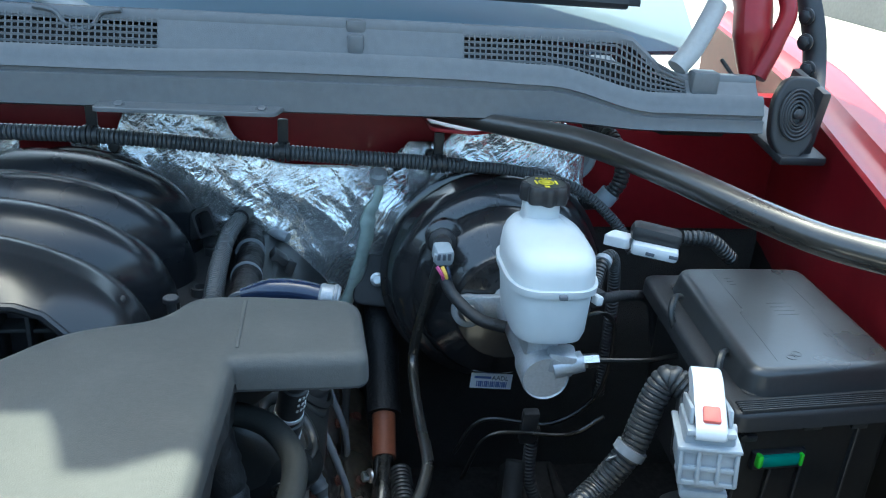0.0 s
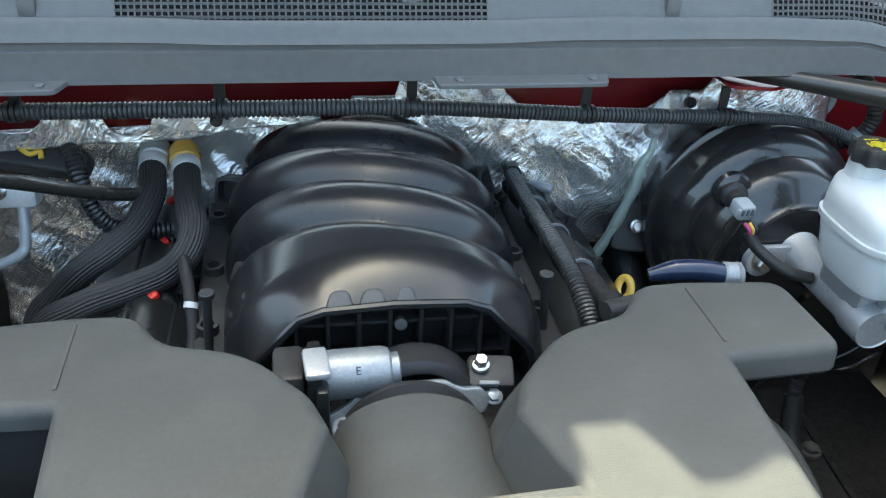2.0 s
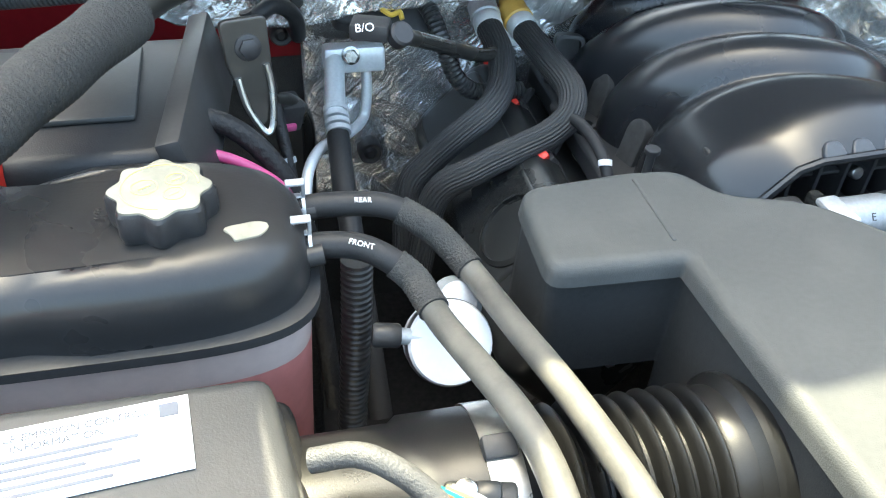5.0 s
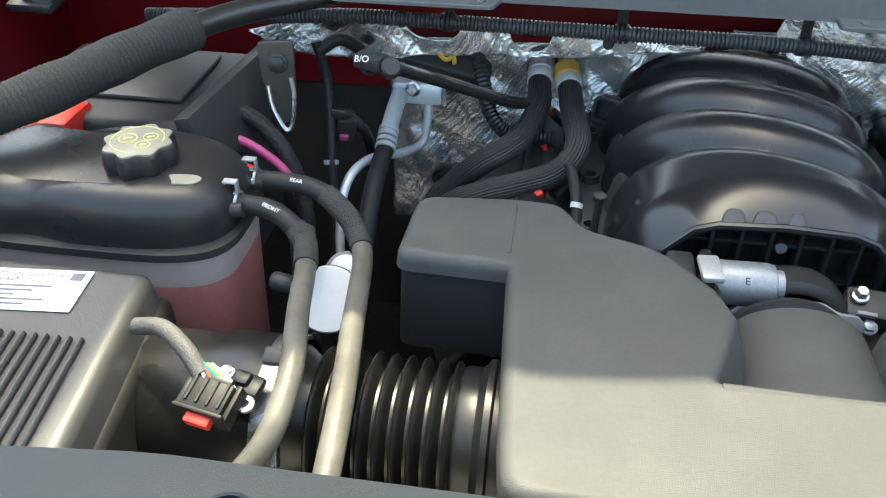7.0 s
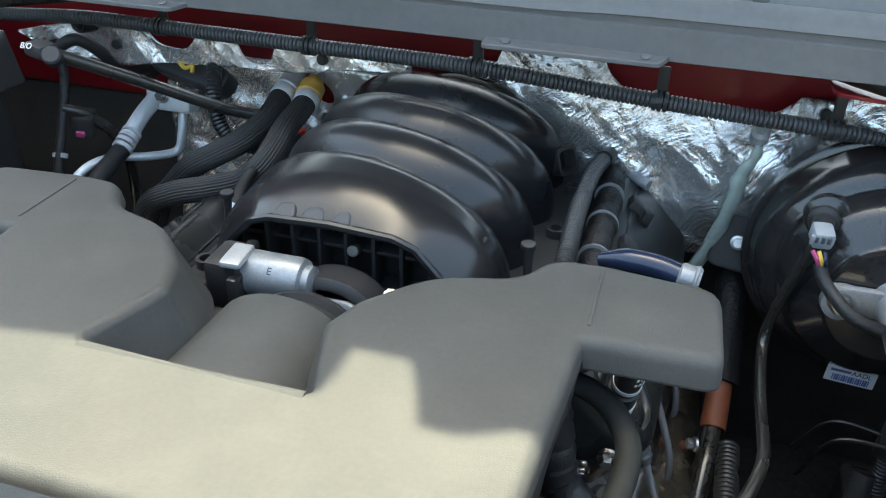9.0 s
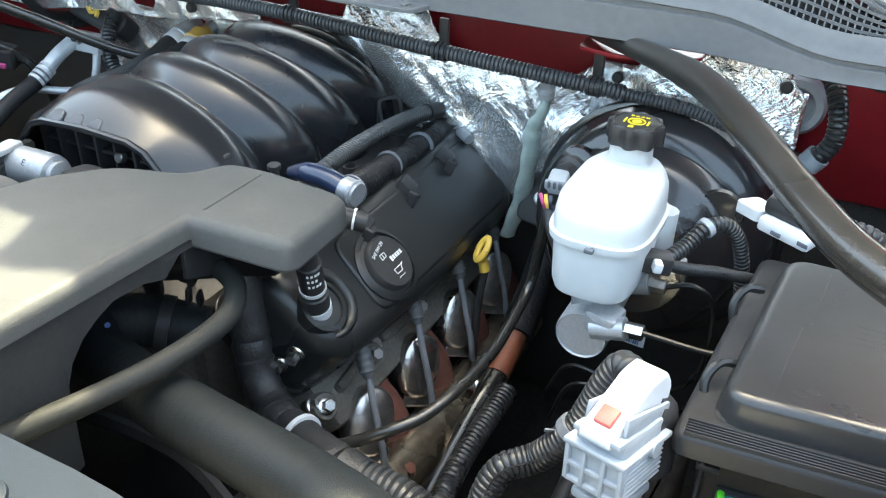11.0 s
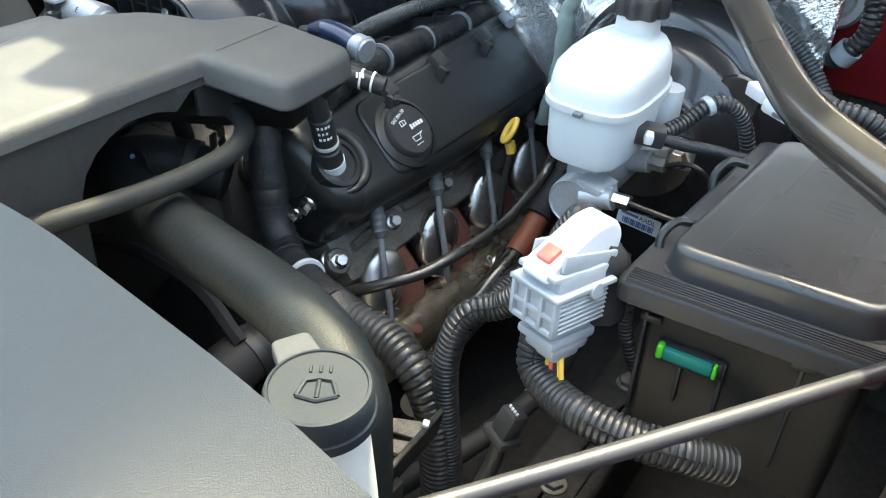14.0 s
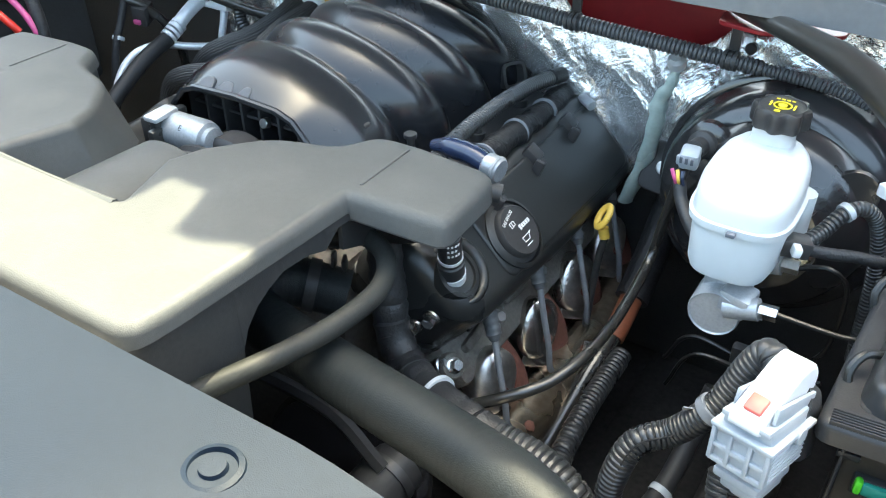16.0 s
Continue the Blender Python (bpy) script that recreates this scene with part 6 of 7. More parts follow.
def build_coolant_tank():
    tk = thing("coolant_tank", (-0.58, 0.06, 1.15), "coolant tank with black upper shell and stained pink lower half", "coolant tank")
    cx, cy, a, c = -0.612, 0.100, 0.138, 0.072
    lo = [superellipse(cx, cy, a * k, c * k, z, 4, 56) for z, k in ((1.13, 0.90), (1.15, 0.94), (1.30, 0.985))]
    part("lower_half", shell(lo), "coolant", tk, "translucent plastic stained pink by coolant")
    lo = [superellipse(cx, cy, a * k, c * k, z, 4, 56) for z, k in ((1.3, 0.985), (1.334, 1.0))]
    part("fill_band", shell(lo), "milky", tk, "cloudy plastic above the coolant level")
    seam = [superellipse(cx, cy, a + d, c + d, z, 4, 56) for z, d in ((1.333, 0.001), (1.334, 0.006), (1.342, 0.006), (1.343, 0.001))]
    part("seam", shell(seam), "black", tk)
    up = []
    for z, k in ((1.342, 1.0), (1.36, 1.01), (1.374, 0.985), (1.384, 0.93), (1.391, 0.84), (1.395, 0.70)):
        r = superellipse(cx, cy, a * k, c * k, z, 3.2, 56)
        for p in r:
            dent = 0.008 * math.exp(-(((p.x + 0.655) / 0.02) ** 2))
            p.z -= dent * (z - 1.342) / 0.05
            p.y += dent * (1 if p.y < cy else -1)
        up.append(r)
    part("upper_shell", shell(up), "tank_shell", tk, "smooth black moulded upper shell")
    n = 72
    def ring(r, z, k):
        return [Vector((-0.562 + (r + 0.0028 * k * math.cos(8 * t)) * math.cos(t), 0.094 + (r + 0.0028 * k * math.cos(8 * t)) * math.sin(t), z)) for t in (math.tau * i / n for i in range(n))]
    cap = part("cap", shell([ring(0.026, 1.386, 0), ring(0.030, 1.392, 1), ring(0.0315, 1.398, 1), ring(0.031, 1.412, 1), ring(0.028, 1.4155, 0.8), ring(0.026, 1.416, 0)]), "fuse", tk, "dusty black scalloped cap with yellow warning print")
    # dusty cap face, with sunlight painted into its pale colour
    part("cap_face", shell([ring(0.0292, 1.4142, 0.9), ring(0.0292, 1.4158, 0.9), ring(0.0275, 1.4166, 0.8), ring(0.020, 1.4167, 0.0)]), "sunlit_dust", cap, "dusty cap face, paler with painted sunlight")
    b = bmesh.new()
    o = pose(-0.562, 0.094, 1.4170)
    for r in (0.0235,):
        sweep([o @ Vector((r * math.cos(math.tau * i / 40), r * math.sin(math.tau * i / 40), 0)) for i in range(31)], 0.0005, 4, b)
    for p, s in (((-0.009, 0.0), 0.008), ((0.010, 0.006), 0.0065), ((0.009, -0.009), 0.0065)):
        sweep([o @ Vector((p[0] + s * math.cos(math.tau * i / 20), p[1] + s * math.sin(math.tau * i / 20), 0)) for i in range(21)], 0.0005, 4, b)
        box(s, 0.0013, 0.0008, o @ pose(*p, 0, 0, 0, 30), 0, bm=b)
    part("cap_print", b, "pale_ink", cap)
    # dirt spot in the same pale colour, painted as a patch of sun
    part("sunlit_patch", prism([(0.013 * math.cos(a) * (1 + 0.22 * math.sin(3 * a + 1)), 0.009 * math.sin(a) * (1 + 0.25 * math.cos(2 * a))) for a in (math.tau * i / 24 for i in range(24))], -0.004, 0.0012, 0.0006, m=pose(-0.513, 0.070, 1.3935, 8, 8, 20)), "sunlit_dust", tk, "pale spot of dirt with painted sunlight")
    for y, z in ((0.143, 1.357), (0.088, 1.362)):
        part("nipple", tube([(-0.50, y - 0.012, z - 0.004), (-0.465, y - 0.01, z)], 0.0075, 12), "black", tk)


def spring_clamp(p, d, parent):
    """Constant-tension band: two thin rings joined by bars, with an open ear on top."""
    m = facing(p, d)
    b = lathe([(0.0116, -0.0062), (0.0116, -0.0038), (0.0096, -0.0038), (0.0096, -0.0062)], m, 24)
    clamp = part("spring_clamp", b, "alu", parent, "bright steel spring clamp")
    part("band", lathe([(0.0116, 0.0038), (0.0116, 0.0062), (0.0096, 0.0062), (0.0096, 0.0038)], m, 24), "alu", clamp)
    for z in (-0.0055, 0.0055):
        part("ear_side", box(0.0060, 0.0130, 0.0024, m @ pose(0, 0.0165, z), 0.0006, 1), "alu", clamp)
    for a in (20, 90, 160, 250):
        part("bar", box(0.0016, 0.005, 0.011, m @ pose(0.0108 * math.cos(radians(a)), 0.0108 * math.sin(radians(a)), 0, 0, 0, a), 0.0005, 1), "alu", clamp)
    part("ear", box(0.0075, 0.0024, 0.0134, m @ pose(0, 0.0225, 0), 0.0006, 1), "alu", clamp)


def build_tank_hoses():
    for nm, word, pts, cut, cl, col in (
            ("coolant_hose", "REAR", [(-0.485, 0.137, 1.357), (-0.441, 0.135, 1.358), (-0.410, 0.130, 1.355), (-0.384, 0.117, 1.343), (-0.367, 0.101, 1.330), (-0.355, 0.070, 1.325), (-0.345, 0.013, 1.333), (-0.336, -0.042, 1.343), (-0.328, -0.090, 1.348), (-0.321, -0.14, 1.350), (-0.315, -0.21, 1.345)], 0.47, (-0.478, 0.137, 1.357), 0),
            ("coolant_hose", "FRONT", [(-0.485, 0.088, 1.362), (-0.447, 0.086, 1.360), (-0.425, 0.078, 1.354), (-0.407, 0.066, 1.343), (-0.400, 0.047, 1.339), (-0.394, 0.022, 1.338), (-0.382, -0.031, 1.349), (-0.373, -0.067, 1.354), (-0.366, -0.100, 1.353), (-0.364, -0.135, 1.347), (-0.370, -0.162, 1.335), (-0.39, -0.185, 1.315)], 0.42, (-0.478, 0.088, 1.362), 1)):
        h = thing(nm, pts[4], "black rubber coolant hose with braided wrap and white " + word.lower() + " mark", "hose", "coolant hoses")
        path = catmull(pts, 10)
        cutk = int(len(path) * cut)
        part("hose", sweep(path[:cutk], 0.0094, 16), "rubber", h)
        # dusty lower run in a paler rubber that has the sunlight in its colour
        part("lower_hose_run", sweep(path[cutk - 1:], 0.0094, 16), "sunlit_hose", h, "dusty lower run, paler with painted sunlight")
        a, c = int(len(path) * 0.22), int(len(path) * cut)
        wrap = resample(path[a:c], 0.002)
        part("braided_wrap", sweep(wrap, [0.0106 + 0.0005 * (i % 2) for i in range(len(wrap))], 18), "sleeve", h, "woven black abrasion wrap")
        spring_clamp(cl, (1, 0, 0), h)
        k = min(range(len(path)), key=lambda i: (path[i] - Vector(pts[1]) - Vector((0.010, 0, 0))).length)
        d = (path[k + 2] - path[k - 2]).normalized()
        nz = (Vector((0, -0.62, 0.78)) - d * d.dot(Vector((0, -0.62, 0.78)))).normalized()
        words("hose_mark", word, 0.0054, facing(path[k] + nz * 0.0098, nz, nz.cross(d)), "white_ink", h)
    dc = thing("air_pump", (-0.40, 0.09, 1.2), "white painted round pump housing with a black hose plug", "pump")
    m = facing((-0.382, 0.043, 1.296), (0.05, -0.75, 0.65))
    part("housing", lathe([(0.022, -0.06), (0.029, -0.03), (0.031, 0.0), (0.0295, 0.003), (0.0, 0.004)], m, 36), "white_conn", dc)
    part("rear_lobe", lathe([(0.018, -0.04), (0.020, 0.0), (0.014, 0.008), (0, 0.009)], facing((-0.372, 0.072, 1.307), (0.05, -0.6, 0.8)), 28), "alu", dc)
    part("stub", tube([(-0.400, 0.048, 1.299), (-0.419, 0.050, 1.303)], 0.006, 12), "alu", dc)
    part("plug", lathe([(0.0075, -0.002), (0.0088, 0.0), (0.0088, 0.016), (0.0072, 0.018), (0, 0.018)], facing((-0.419, 0.050, 1.303), (-1, 0.12, 0.1)), 16), "black", dc)
    part("band", lathe([(0.0308, -0.012), (0.0318, -0.010), (0.0318, -0.004), (0.0308, -0.002)], m, 36), "black", dc)


def build_battery():
    bt = thing("battery", (-0.68, 0.28, 1.2), "black car battery under a plastic lid with red terminal cover", "battery")
    part("case", box(0.24, 0.20, 0.2, pose(-0.665, 0.29, 1.25), 0.01), "black", bt)
    part("lid", box(0.245, 0.205, 0.03, pose(-0.665, 0.29, 1.362), 0.008, taper=(0.93, 0.92)), "fuse", bt, "dusty black lid")
    part("side_wall", box(0.02, 0.22, 0.07, pose(-0.545, 0.29, 1.358, 0, -14, -6), 0.004), "black", bt)
    part("lid_plate", box(0.13, 0.12, 0.006, pose(-0.655, 0.30, 1.380), 0.003), "lid", bt, "pale worn top plate")
    part("terminal_cover", box(0.13, 0.06, 0.035, pose(-0.745, 0.195, 1.368), 0.01), "red", bt, "bright red terminal cover")
    cb = thing("battery_cables", (-0.50, 0.2, 1.25), "red and pink battery cables with black loom", "cables")
    part("red_cable", tube([(-0.57, 0.226, 1.335), (-0.525, 0.222, 1.318), (-0.500, 0.224, 1.303), (-0.492, 0.230, 1.290)], 0.0058, 12), "red", cb)
    part("pink_cable", tube([(-0.57, 0.250, 1.345), (-0.528, 0.248, 1.332), (-0.500, 0.249, 1.312), (-0.481, 0.248, 1.290), (-0.476, 0.252, 1.262)], 0.0050, 12), "pink", cb)
    part("taped_loom", tube([(-0.56, 0.275, 1.362), (-0.52, 0.272, 1.345), (-0.488, 0.262, 1.310), (-0.470, 0.250, 1.262), (-0.462, 0.225, 1.20), (-0.455, 0.18, 1.08)], 0.0095, 14), "wrap", cb)
    part("upright_loom", loom([(-0.435, 0.14, 1.30), (-0.438, 0.135, 1.22), (-0.445, 0.13, 1.1), (-0.45, 0.13, 1.0)], 0.013), "conduit", cb)


def build_ac_lines():
    ac = thing("air_conditioning_lines", (-0.41, 0.45, 1.2), "silver aluminium refrigerant pipes with block fitting and black hose", "pipes")
    b = box(0.07, 0.03, 0.03, pose(-0.385, 0.52, 1.275, -10, 0, 0), 0.005)
    part("block_fitting", b, "bright_alu", ac)
    part("block_bolt", bolt((-0.39, 0.505, 1.285), (0, -1, 0.3), 0.008, 0.01), "steel", ac)
    part("large_pipe", tube([(-0.408, 0.513, 1.277), (-0.412, 0.48, 1.262), (-0.416, 0.447, 1.24)], 0.0115, 16), "bright_alu", ac)
    b = bmesh.new()
    for k in range(4):
        p, q = Vector((-0.4145, 0.458 - 0.008 * k, 1.2465 - 0.004 * k)), Vector((-0.4148, 0.453 - 0.008 * k, 1.244 - 0.004 * k))
        sweep([p, q], 0.0138, 16, b)
    part("crimp_sleeve", b, "bright_alu", ac)
    part("hose", tube([(-0.4155, 0.435, 1.232), (-0.418, 0.363, 1.204), (-0.415, 0.26, 1.14), (-0.41, 0.18, 1.05)], 0.0125, 14), "rubber", ac, "black rubber refrigerant hose")
    part("small_pipe", tube([(-0.371, 0.52, 1.265), (-0.372, 0.51, 1.23), (-0.378, 0.50, 1.205), (-0.40, 0.465, 1.208), (-0.437, 0.423, 1.217), (-0.456, 0.38, 1.205), (-0.458, 0.34, 1.16), (-0.45, 0.30, 1.07)], 0.0062, 12), "bright_alu", ac)
    bx = thing("pressure_switch", (-0.41, 0.29, 1.42), "grey plug with white printed letters on a black strap", "sensor")
    part("plug", box(0.034, 0.024, 0.016, pose(-0.397, 0.307, 1.411, 0, 0, -18), 0.004), "black", bx)
    part("rivet", lathe([(0.011, 0), (0.011, 0.010), (0.009, 0.012), (0, 0.012)], facing((-0.375, 0.300, 1.405), (0.3, -0.6, 0.6)), 20), "rod", bx)
    words("letters", "B/O", 0.010, facing((-0.404, 0.294, 1.418), (-0.1, -0.75, 0.65), (0, 0.65, 0.75)), "white_ink", bx)
    part("strap", tube([(-0.383, 0.312, 1.405), (-0.325, 0.38, 1.357), (-0.257, 0.455, 1.302), (-0.21, 0.50, 1.280)], 0.0078, 12), "enamel", bx)
    hv = thing("heater_valve_cover", (-0.32, 0.50, 1.30), "black plastic heater housing with a yellow mark", "housing")
    part("housing", prism(rounded([(-0.062, -0.013), (0.055, -0.020), (0.062, 0.010), (0.03, 0.022), (-0.062, 0.016)], 0.012, 5), -0.02, 0.012, 0.005, m=facing((-0.345, 0.520, 1.320), (0, -0.75, 0.65)) @ pose(0, 0, 0, 0, 0, -8)), "black", hv)
    b = tube([(-0.355, 0.505, 1.338), (-0.345, 0.500, 1.333), (-0.335, 0.504, 1.334), (-0.333, 0.498, 1.328)], 0.003, 6)
    part("yellow_mark", b, "yellow", hv)


def build_corner_harness():
    hn = thing("corner_harness", (-0.47, 0.42, 1.2), "black taped wiring harness with plug beside the battery", "harness")
    part("taped_run", tube([(-0.500, 0.44, 1.372), (-0.488, 0.435, 1.325), (-0.478, 0.40, 1.27), (-0.470, 0.36, 1.20), (-0.465, 0.33, 1.05), (-0.465, 0.33, 0.81)], 0.0065, 14), "wrap", hn)
    part("branch", tube([(-0.482, 0.41, 1.29), (-0.462, 0.43, 1.275), (-0.447, 0.46, 1.235), (-0.445, 0.48, 1.17), (-0.45, 0.47, 1.05)], 0.0075, 12), "enamel", hn)
    part("upper_branch", tube([(-0.497, 0.44, 1.36), (-0.472, 0.452, 1.372), (-0.452, 0.47, 1.352), (-0.447, 0.50, 1.315), (-0.45, 0.56, 1.30)], 0.0085, 12), "rubber", hn)
    part("plug", box(0.026, 0.03, 0.034, pose(-0.468, 0.432, 1.262, 12, 8, 20), 0.004), "black", hn)
    part("plug_lock", box(0.012, 0.006, 0.008, pose(-0.466, 0.416, 1.252, 12, 8, 20), 0.002), "pink", hn, "small pink lock")
    part("band", lathe([(0.0098, -0.003), (0.0098, 0.003), (0.0085, 0.003)], facing((-0.4745, 0.38, 1.235), (0.1, -0.5, -0.85)), 20), "grey_conn", hn)


def build_heater_hoses():
    for pts, colr, lab in (
            ([(-0.221, 0.556, 1.300), (-0.221, 0.530, 1.293), (-0.219, 0.487, 1.282), (-0.232, 0.438, 1.268), (-0.254, 0.407, 1.259), (-0.285, 0.396, 1.241), (-0.320, 0.398, 1.205), (-0.342, 0.392, 1.175), (-0.352, 0.36, 1.09)], "alu", "ribbed black heater hose with a silver quick connector"),
            ([(-0.184, 0.545, 1.299), (-0.180, 0.515, 1.293), (-0.173, 0.449, 1.290), (-0.165, 0.400, 1.283), (-0.172, 0.374, 1.268), (-0.195, 0.366, 1.250), (-0.236, 0.357, 1.238), (-0.282, 0.343, 1.228), (-0.324, 0.345, 1.196), (-0.345, 0.33, 1.10)], "ochre", "ribbed black heater hose with an ochre quick connector")):
        h = thing("heater_hose", pts[3], lab, "hose", "heater hoses")
        path = resample(catmull(pts, 10), 0.006)
        n = 52
        bm = bmesh.new()
        sweep(path, 0.0158, n, bm)
        ring = list(bm.verts)
        for i, v in enumerate(ring):
            c = path[min(i // n, len(path) - 1)]
            if i % 2:
                v.co = c + (v.co - c) * 0.945
        part("hose", bm, "braid", h, sharp=20)
        d = (path[0] - path[3]).normalized()
        m = Matrix.Translation(path[2]) @ d.to_track_quat("Z", "Y").to_matrix().to_4x4()
        part("ferrule", lathe([(0.0165, -0.012), (0.0172, -0.010), (0.0172, 0.004), (0.0155, 0.006)], m, 24), "bright_alu", h)
        part("connector", lathe([(0.0155, 0.004), (0.0185, 0.007), (0.0185, 0.013), (0.0165, 0.015), (0.0165, 0.022), (0.0178, 0.024), (0.0178, 0.030), (0.012, 0.034), (0.010, 0.055)], m, 24), colr, h)
        if colr == "ochre":
            part("pipe", lathe([(0.011, 0.035), (0.011, 0.085)], m, 16), "alu", h)


def build_strut_bracket():
    br = thing("brace_bracket", (-0.503, 0.31, 1.35), "black hanging steel bracket with a bolt", "bracket")
    m = facing((-0.501, 0.303, 1.403), (0.25, -0.95, 0.2)) @ Matrix.Diagonal((0.80, 0.80, 1, 1))
    b = prism(rounded([(-0.026, 0.03), (0.024, 0.03), (0.022, -0.04), (0.010, -0.085), (-0.002, -0.085), (-0.024, -0.02)], 0.008), -0.003, 0.003, 0.0015, m=m)
    part("plate", b, "enamel", br)
    part("bolt", bolt(m @ Vector((0, 0, 0.003)), m.to_3x3() @ Vector((0, 0, 1)), 0.0085, 0.007), "rod", br)
    loop = [(-0.016, -0.03, 0.004), (-0.012, -0.06, 0.006), (0.000, -0.088, 0.008), (0.008, -0.092, 0.008), (0.014, -0.078, 0.007), (0.018, -0.045, 0.005), (0.016, -0.02, 0.004)]
    part("loop", sweep(catmull([m @ Vector(p) for p in loop], 6), 0.003, 8), "steel", br, "bright bent wire loop")


def build_left_injectors():
    for y in (0.355, 0.466, 0.570):
        p = thing("injector_plug", (-0.20, y, 1.21), "black injector plug with a bright red lock clip", "connector", "injector plugs")
        part("body", box(0.022, 0.03, 0.024, pose(-0.198, y + 0.006, 1.218, 0, -35, 12), 0.004), "black", p)
        part("lock", box(0.014, 0.010, 0.008, pose(-0.208, y - 0.008, 1.234, 20, -30, 12), 0.002), "red", p, "bright red lock clip")
        part("wire", tube([(-0.19, y + 0.015, 1.215), (-0.175, y + 0.03, 1.225), (-0.165, y + 0.05, 1.215)], 0.005, 8), "tape", p)
    v = thing("vacuum_hose", (-0.17, 0.32, 1.25), "thin black vacuum hose with a white clip", "hose")
    part("hose", tube([(-0.180, 0.40, 1.262), (-0.170, 0.34, 1.272), (-0.163, 0.30, 1.262), (-0.16, 0.27, 1.235), (-0.165, 0.24, 1.21)], 0.0065, 10), "rubber", v)
    part("clip", lathe([(0.0072, -0.003), (0.0072, 0.003), (0.006, 0.003)], facing((-0.162, 0.292, 1.258), (0.1, 0.5, 0.5)), 16), "white_conn", v)
    lm = single("heater_loom", loom([(-0.315, 0.530, 1.345), (-0.302, 0.505, 1.335), (-0.291, 0.478, 1.308), (-0.279, 0.465, 1.275), (-0.259, 0.462, 1.255), (-0.228, 0.465, 1.248), (-0.196, 0.47, 1.245)], 0.0105, 0.0055, 0.0018), "conduit", "ribbed black loom beside the heater housing", "conduit")


build_airbox()
build_left_injectors()
build_intake_tube()
build_coolant_tank()
build_tank_hoses()
build_battery()
build_ac_lines()
build_corner_harness()
build_heater_hoses()
build_strut_bracket()


# ---- driver side engine details ----
def build_oil_cap():
    oc = thing("oil_filler_cap", (0.317, 0.256, 1.21), "round black oil filler cap with white printed grade and symbols", "oil cap")
    n = VR.to_3x3() @ Vector((0, 0, 1))
    base = VR @ Vector((0.002, -0.084, 0.045))
    m = facing(base, n, (-0.69, 0, 0.72))
    part("cap", lathe([(0.036, -0.006), (0.036, 0.004), (0.032, 0.006), (0.031, 0.012), (0.029, 0.014), (0, 0.014)], m, 40), "black", oc)
    f = m @ Matrix.Translation((0, 0, 0.0143))
    words("grade_print", "SAE 0W-20", 0.0058, f @ pose(-0.008, 0.019, 0, 0, 0, 16), "white_ink", oc)
    b = bmesh.new()
    for k in range(5):
        box(0.0032, 0.0048 + 0.0014 * (k == 0), 0.0005, f @ pose(0.002 + 0.0046 * k, 0.002, 0, 0, 0, 2), 0, bm=b)
    part("brand_bar", b, "white_ink", oc)
    b = bmesh.new()
    for p, q in (((-0.011, 0.007), (-0.002, 0.008)), ((-0.011, 0.013), (-0.003, 0.013)), ((-0.011, 0.007), (-0.011, 0.013)), ((-0.0025, 0.008), (-0.0025, 0.013)), ((-0.007, 0.007), (-0.007, 0.013))):
        sweep([f @ Vector((*p, 0)), f @ Vector((*q, 0))], 0.0005, 4, b)
    part("book_symbol", b, "white_ink", oc)
    b = bmesh.new()
    can = [(-0.006, -0.009), (-0.005, -0.015), (0.005, -0.015), (0.007, -0.011), (0.012, -0.008), (0.006, -0.009), (-0.006, -0.009)]
    for p, q in zip(can[:-1], can[1:]):
        sweep([f @ Vector((*p, 0)), f @ Vector((*q, 0))], 0.00055, 4, b)
    sweep([f @ Vector((-0.006 + 0.0013 * i, -0.020 + 0.0010 * (i % 2), 0)) for i in range(10)], 0.0005, 4, b)
    part("oil_symbol", b, "white_ink", oc)


def build_dipstick():
    d = thing("oil_dipstick", (0.365, 0.42, 1.10), "yellow looped oil dipstick handle", "dipstick")
    m = facing((0.360, 0.421, 1.154), (-0.6, -0.55, 0.55), (-0.1, 0.2, 1))
    pts = [m @ Vector((0.009 * math.cos(a), 0.002 + 0.014 * math.sin(a), 0)) for a in (math.tau * i / 28 for i in range(29))]
    part("handle", sweep(pts, 0.0036, 10, flat=(1, 1.5)), "yellow", d)
    part("neck", tube([(0.362, 0.421, 1.140), (0.366, 0.421, 1.126)], 0.007, 10), "yellow", d)
    part("guide_tube", tube([(0.366, 0.421, 1.128), (0.362, 0.415, 1.08), (0.36, 0.40, 0.95)], 0.005, 10), "black", d)


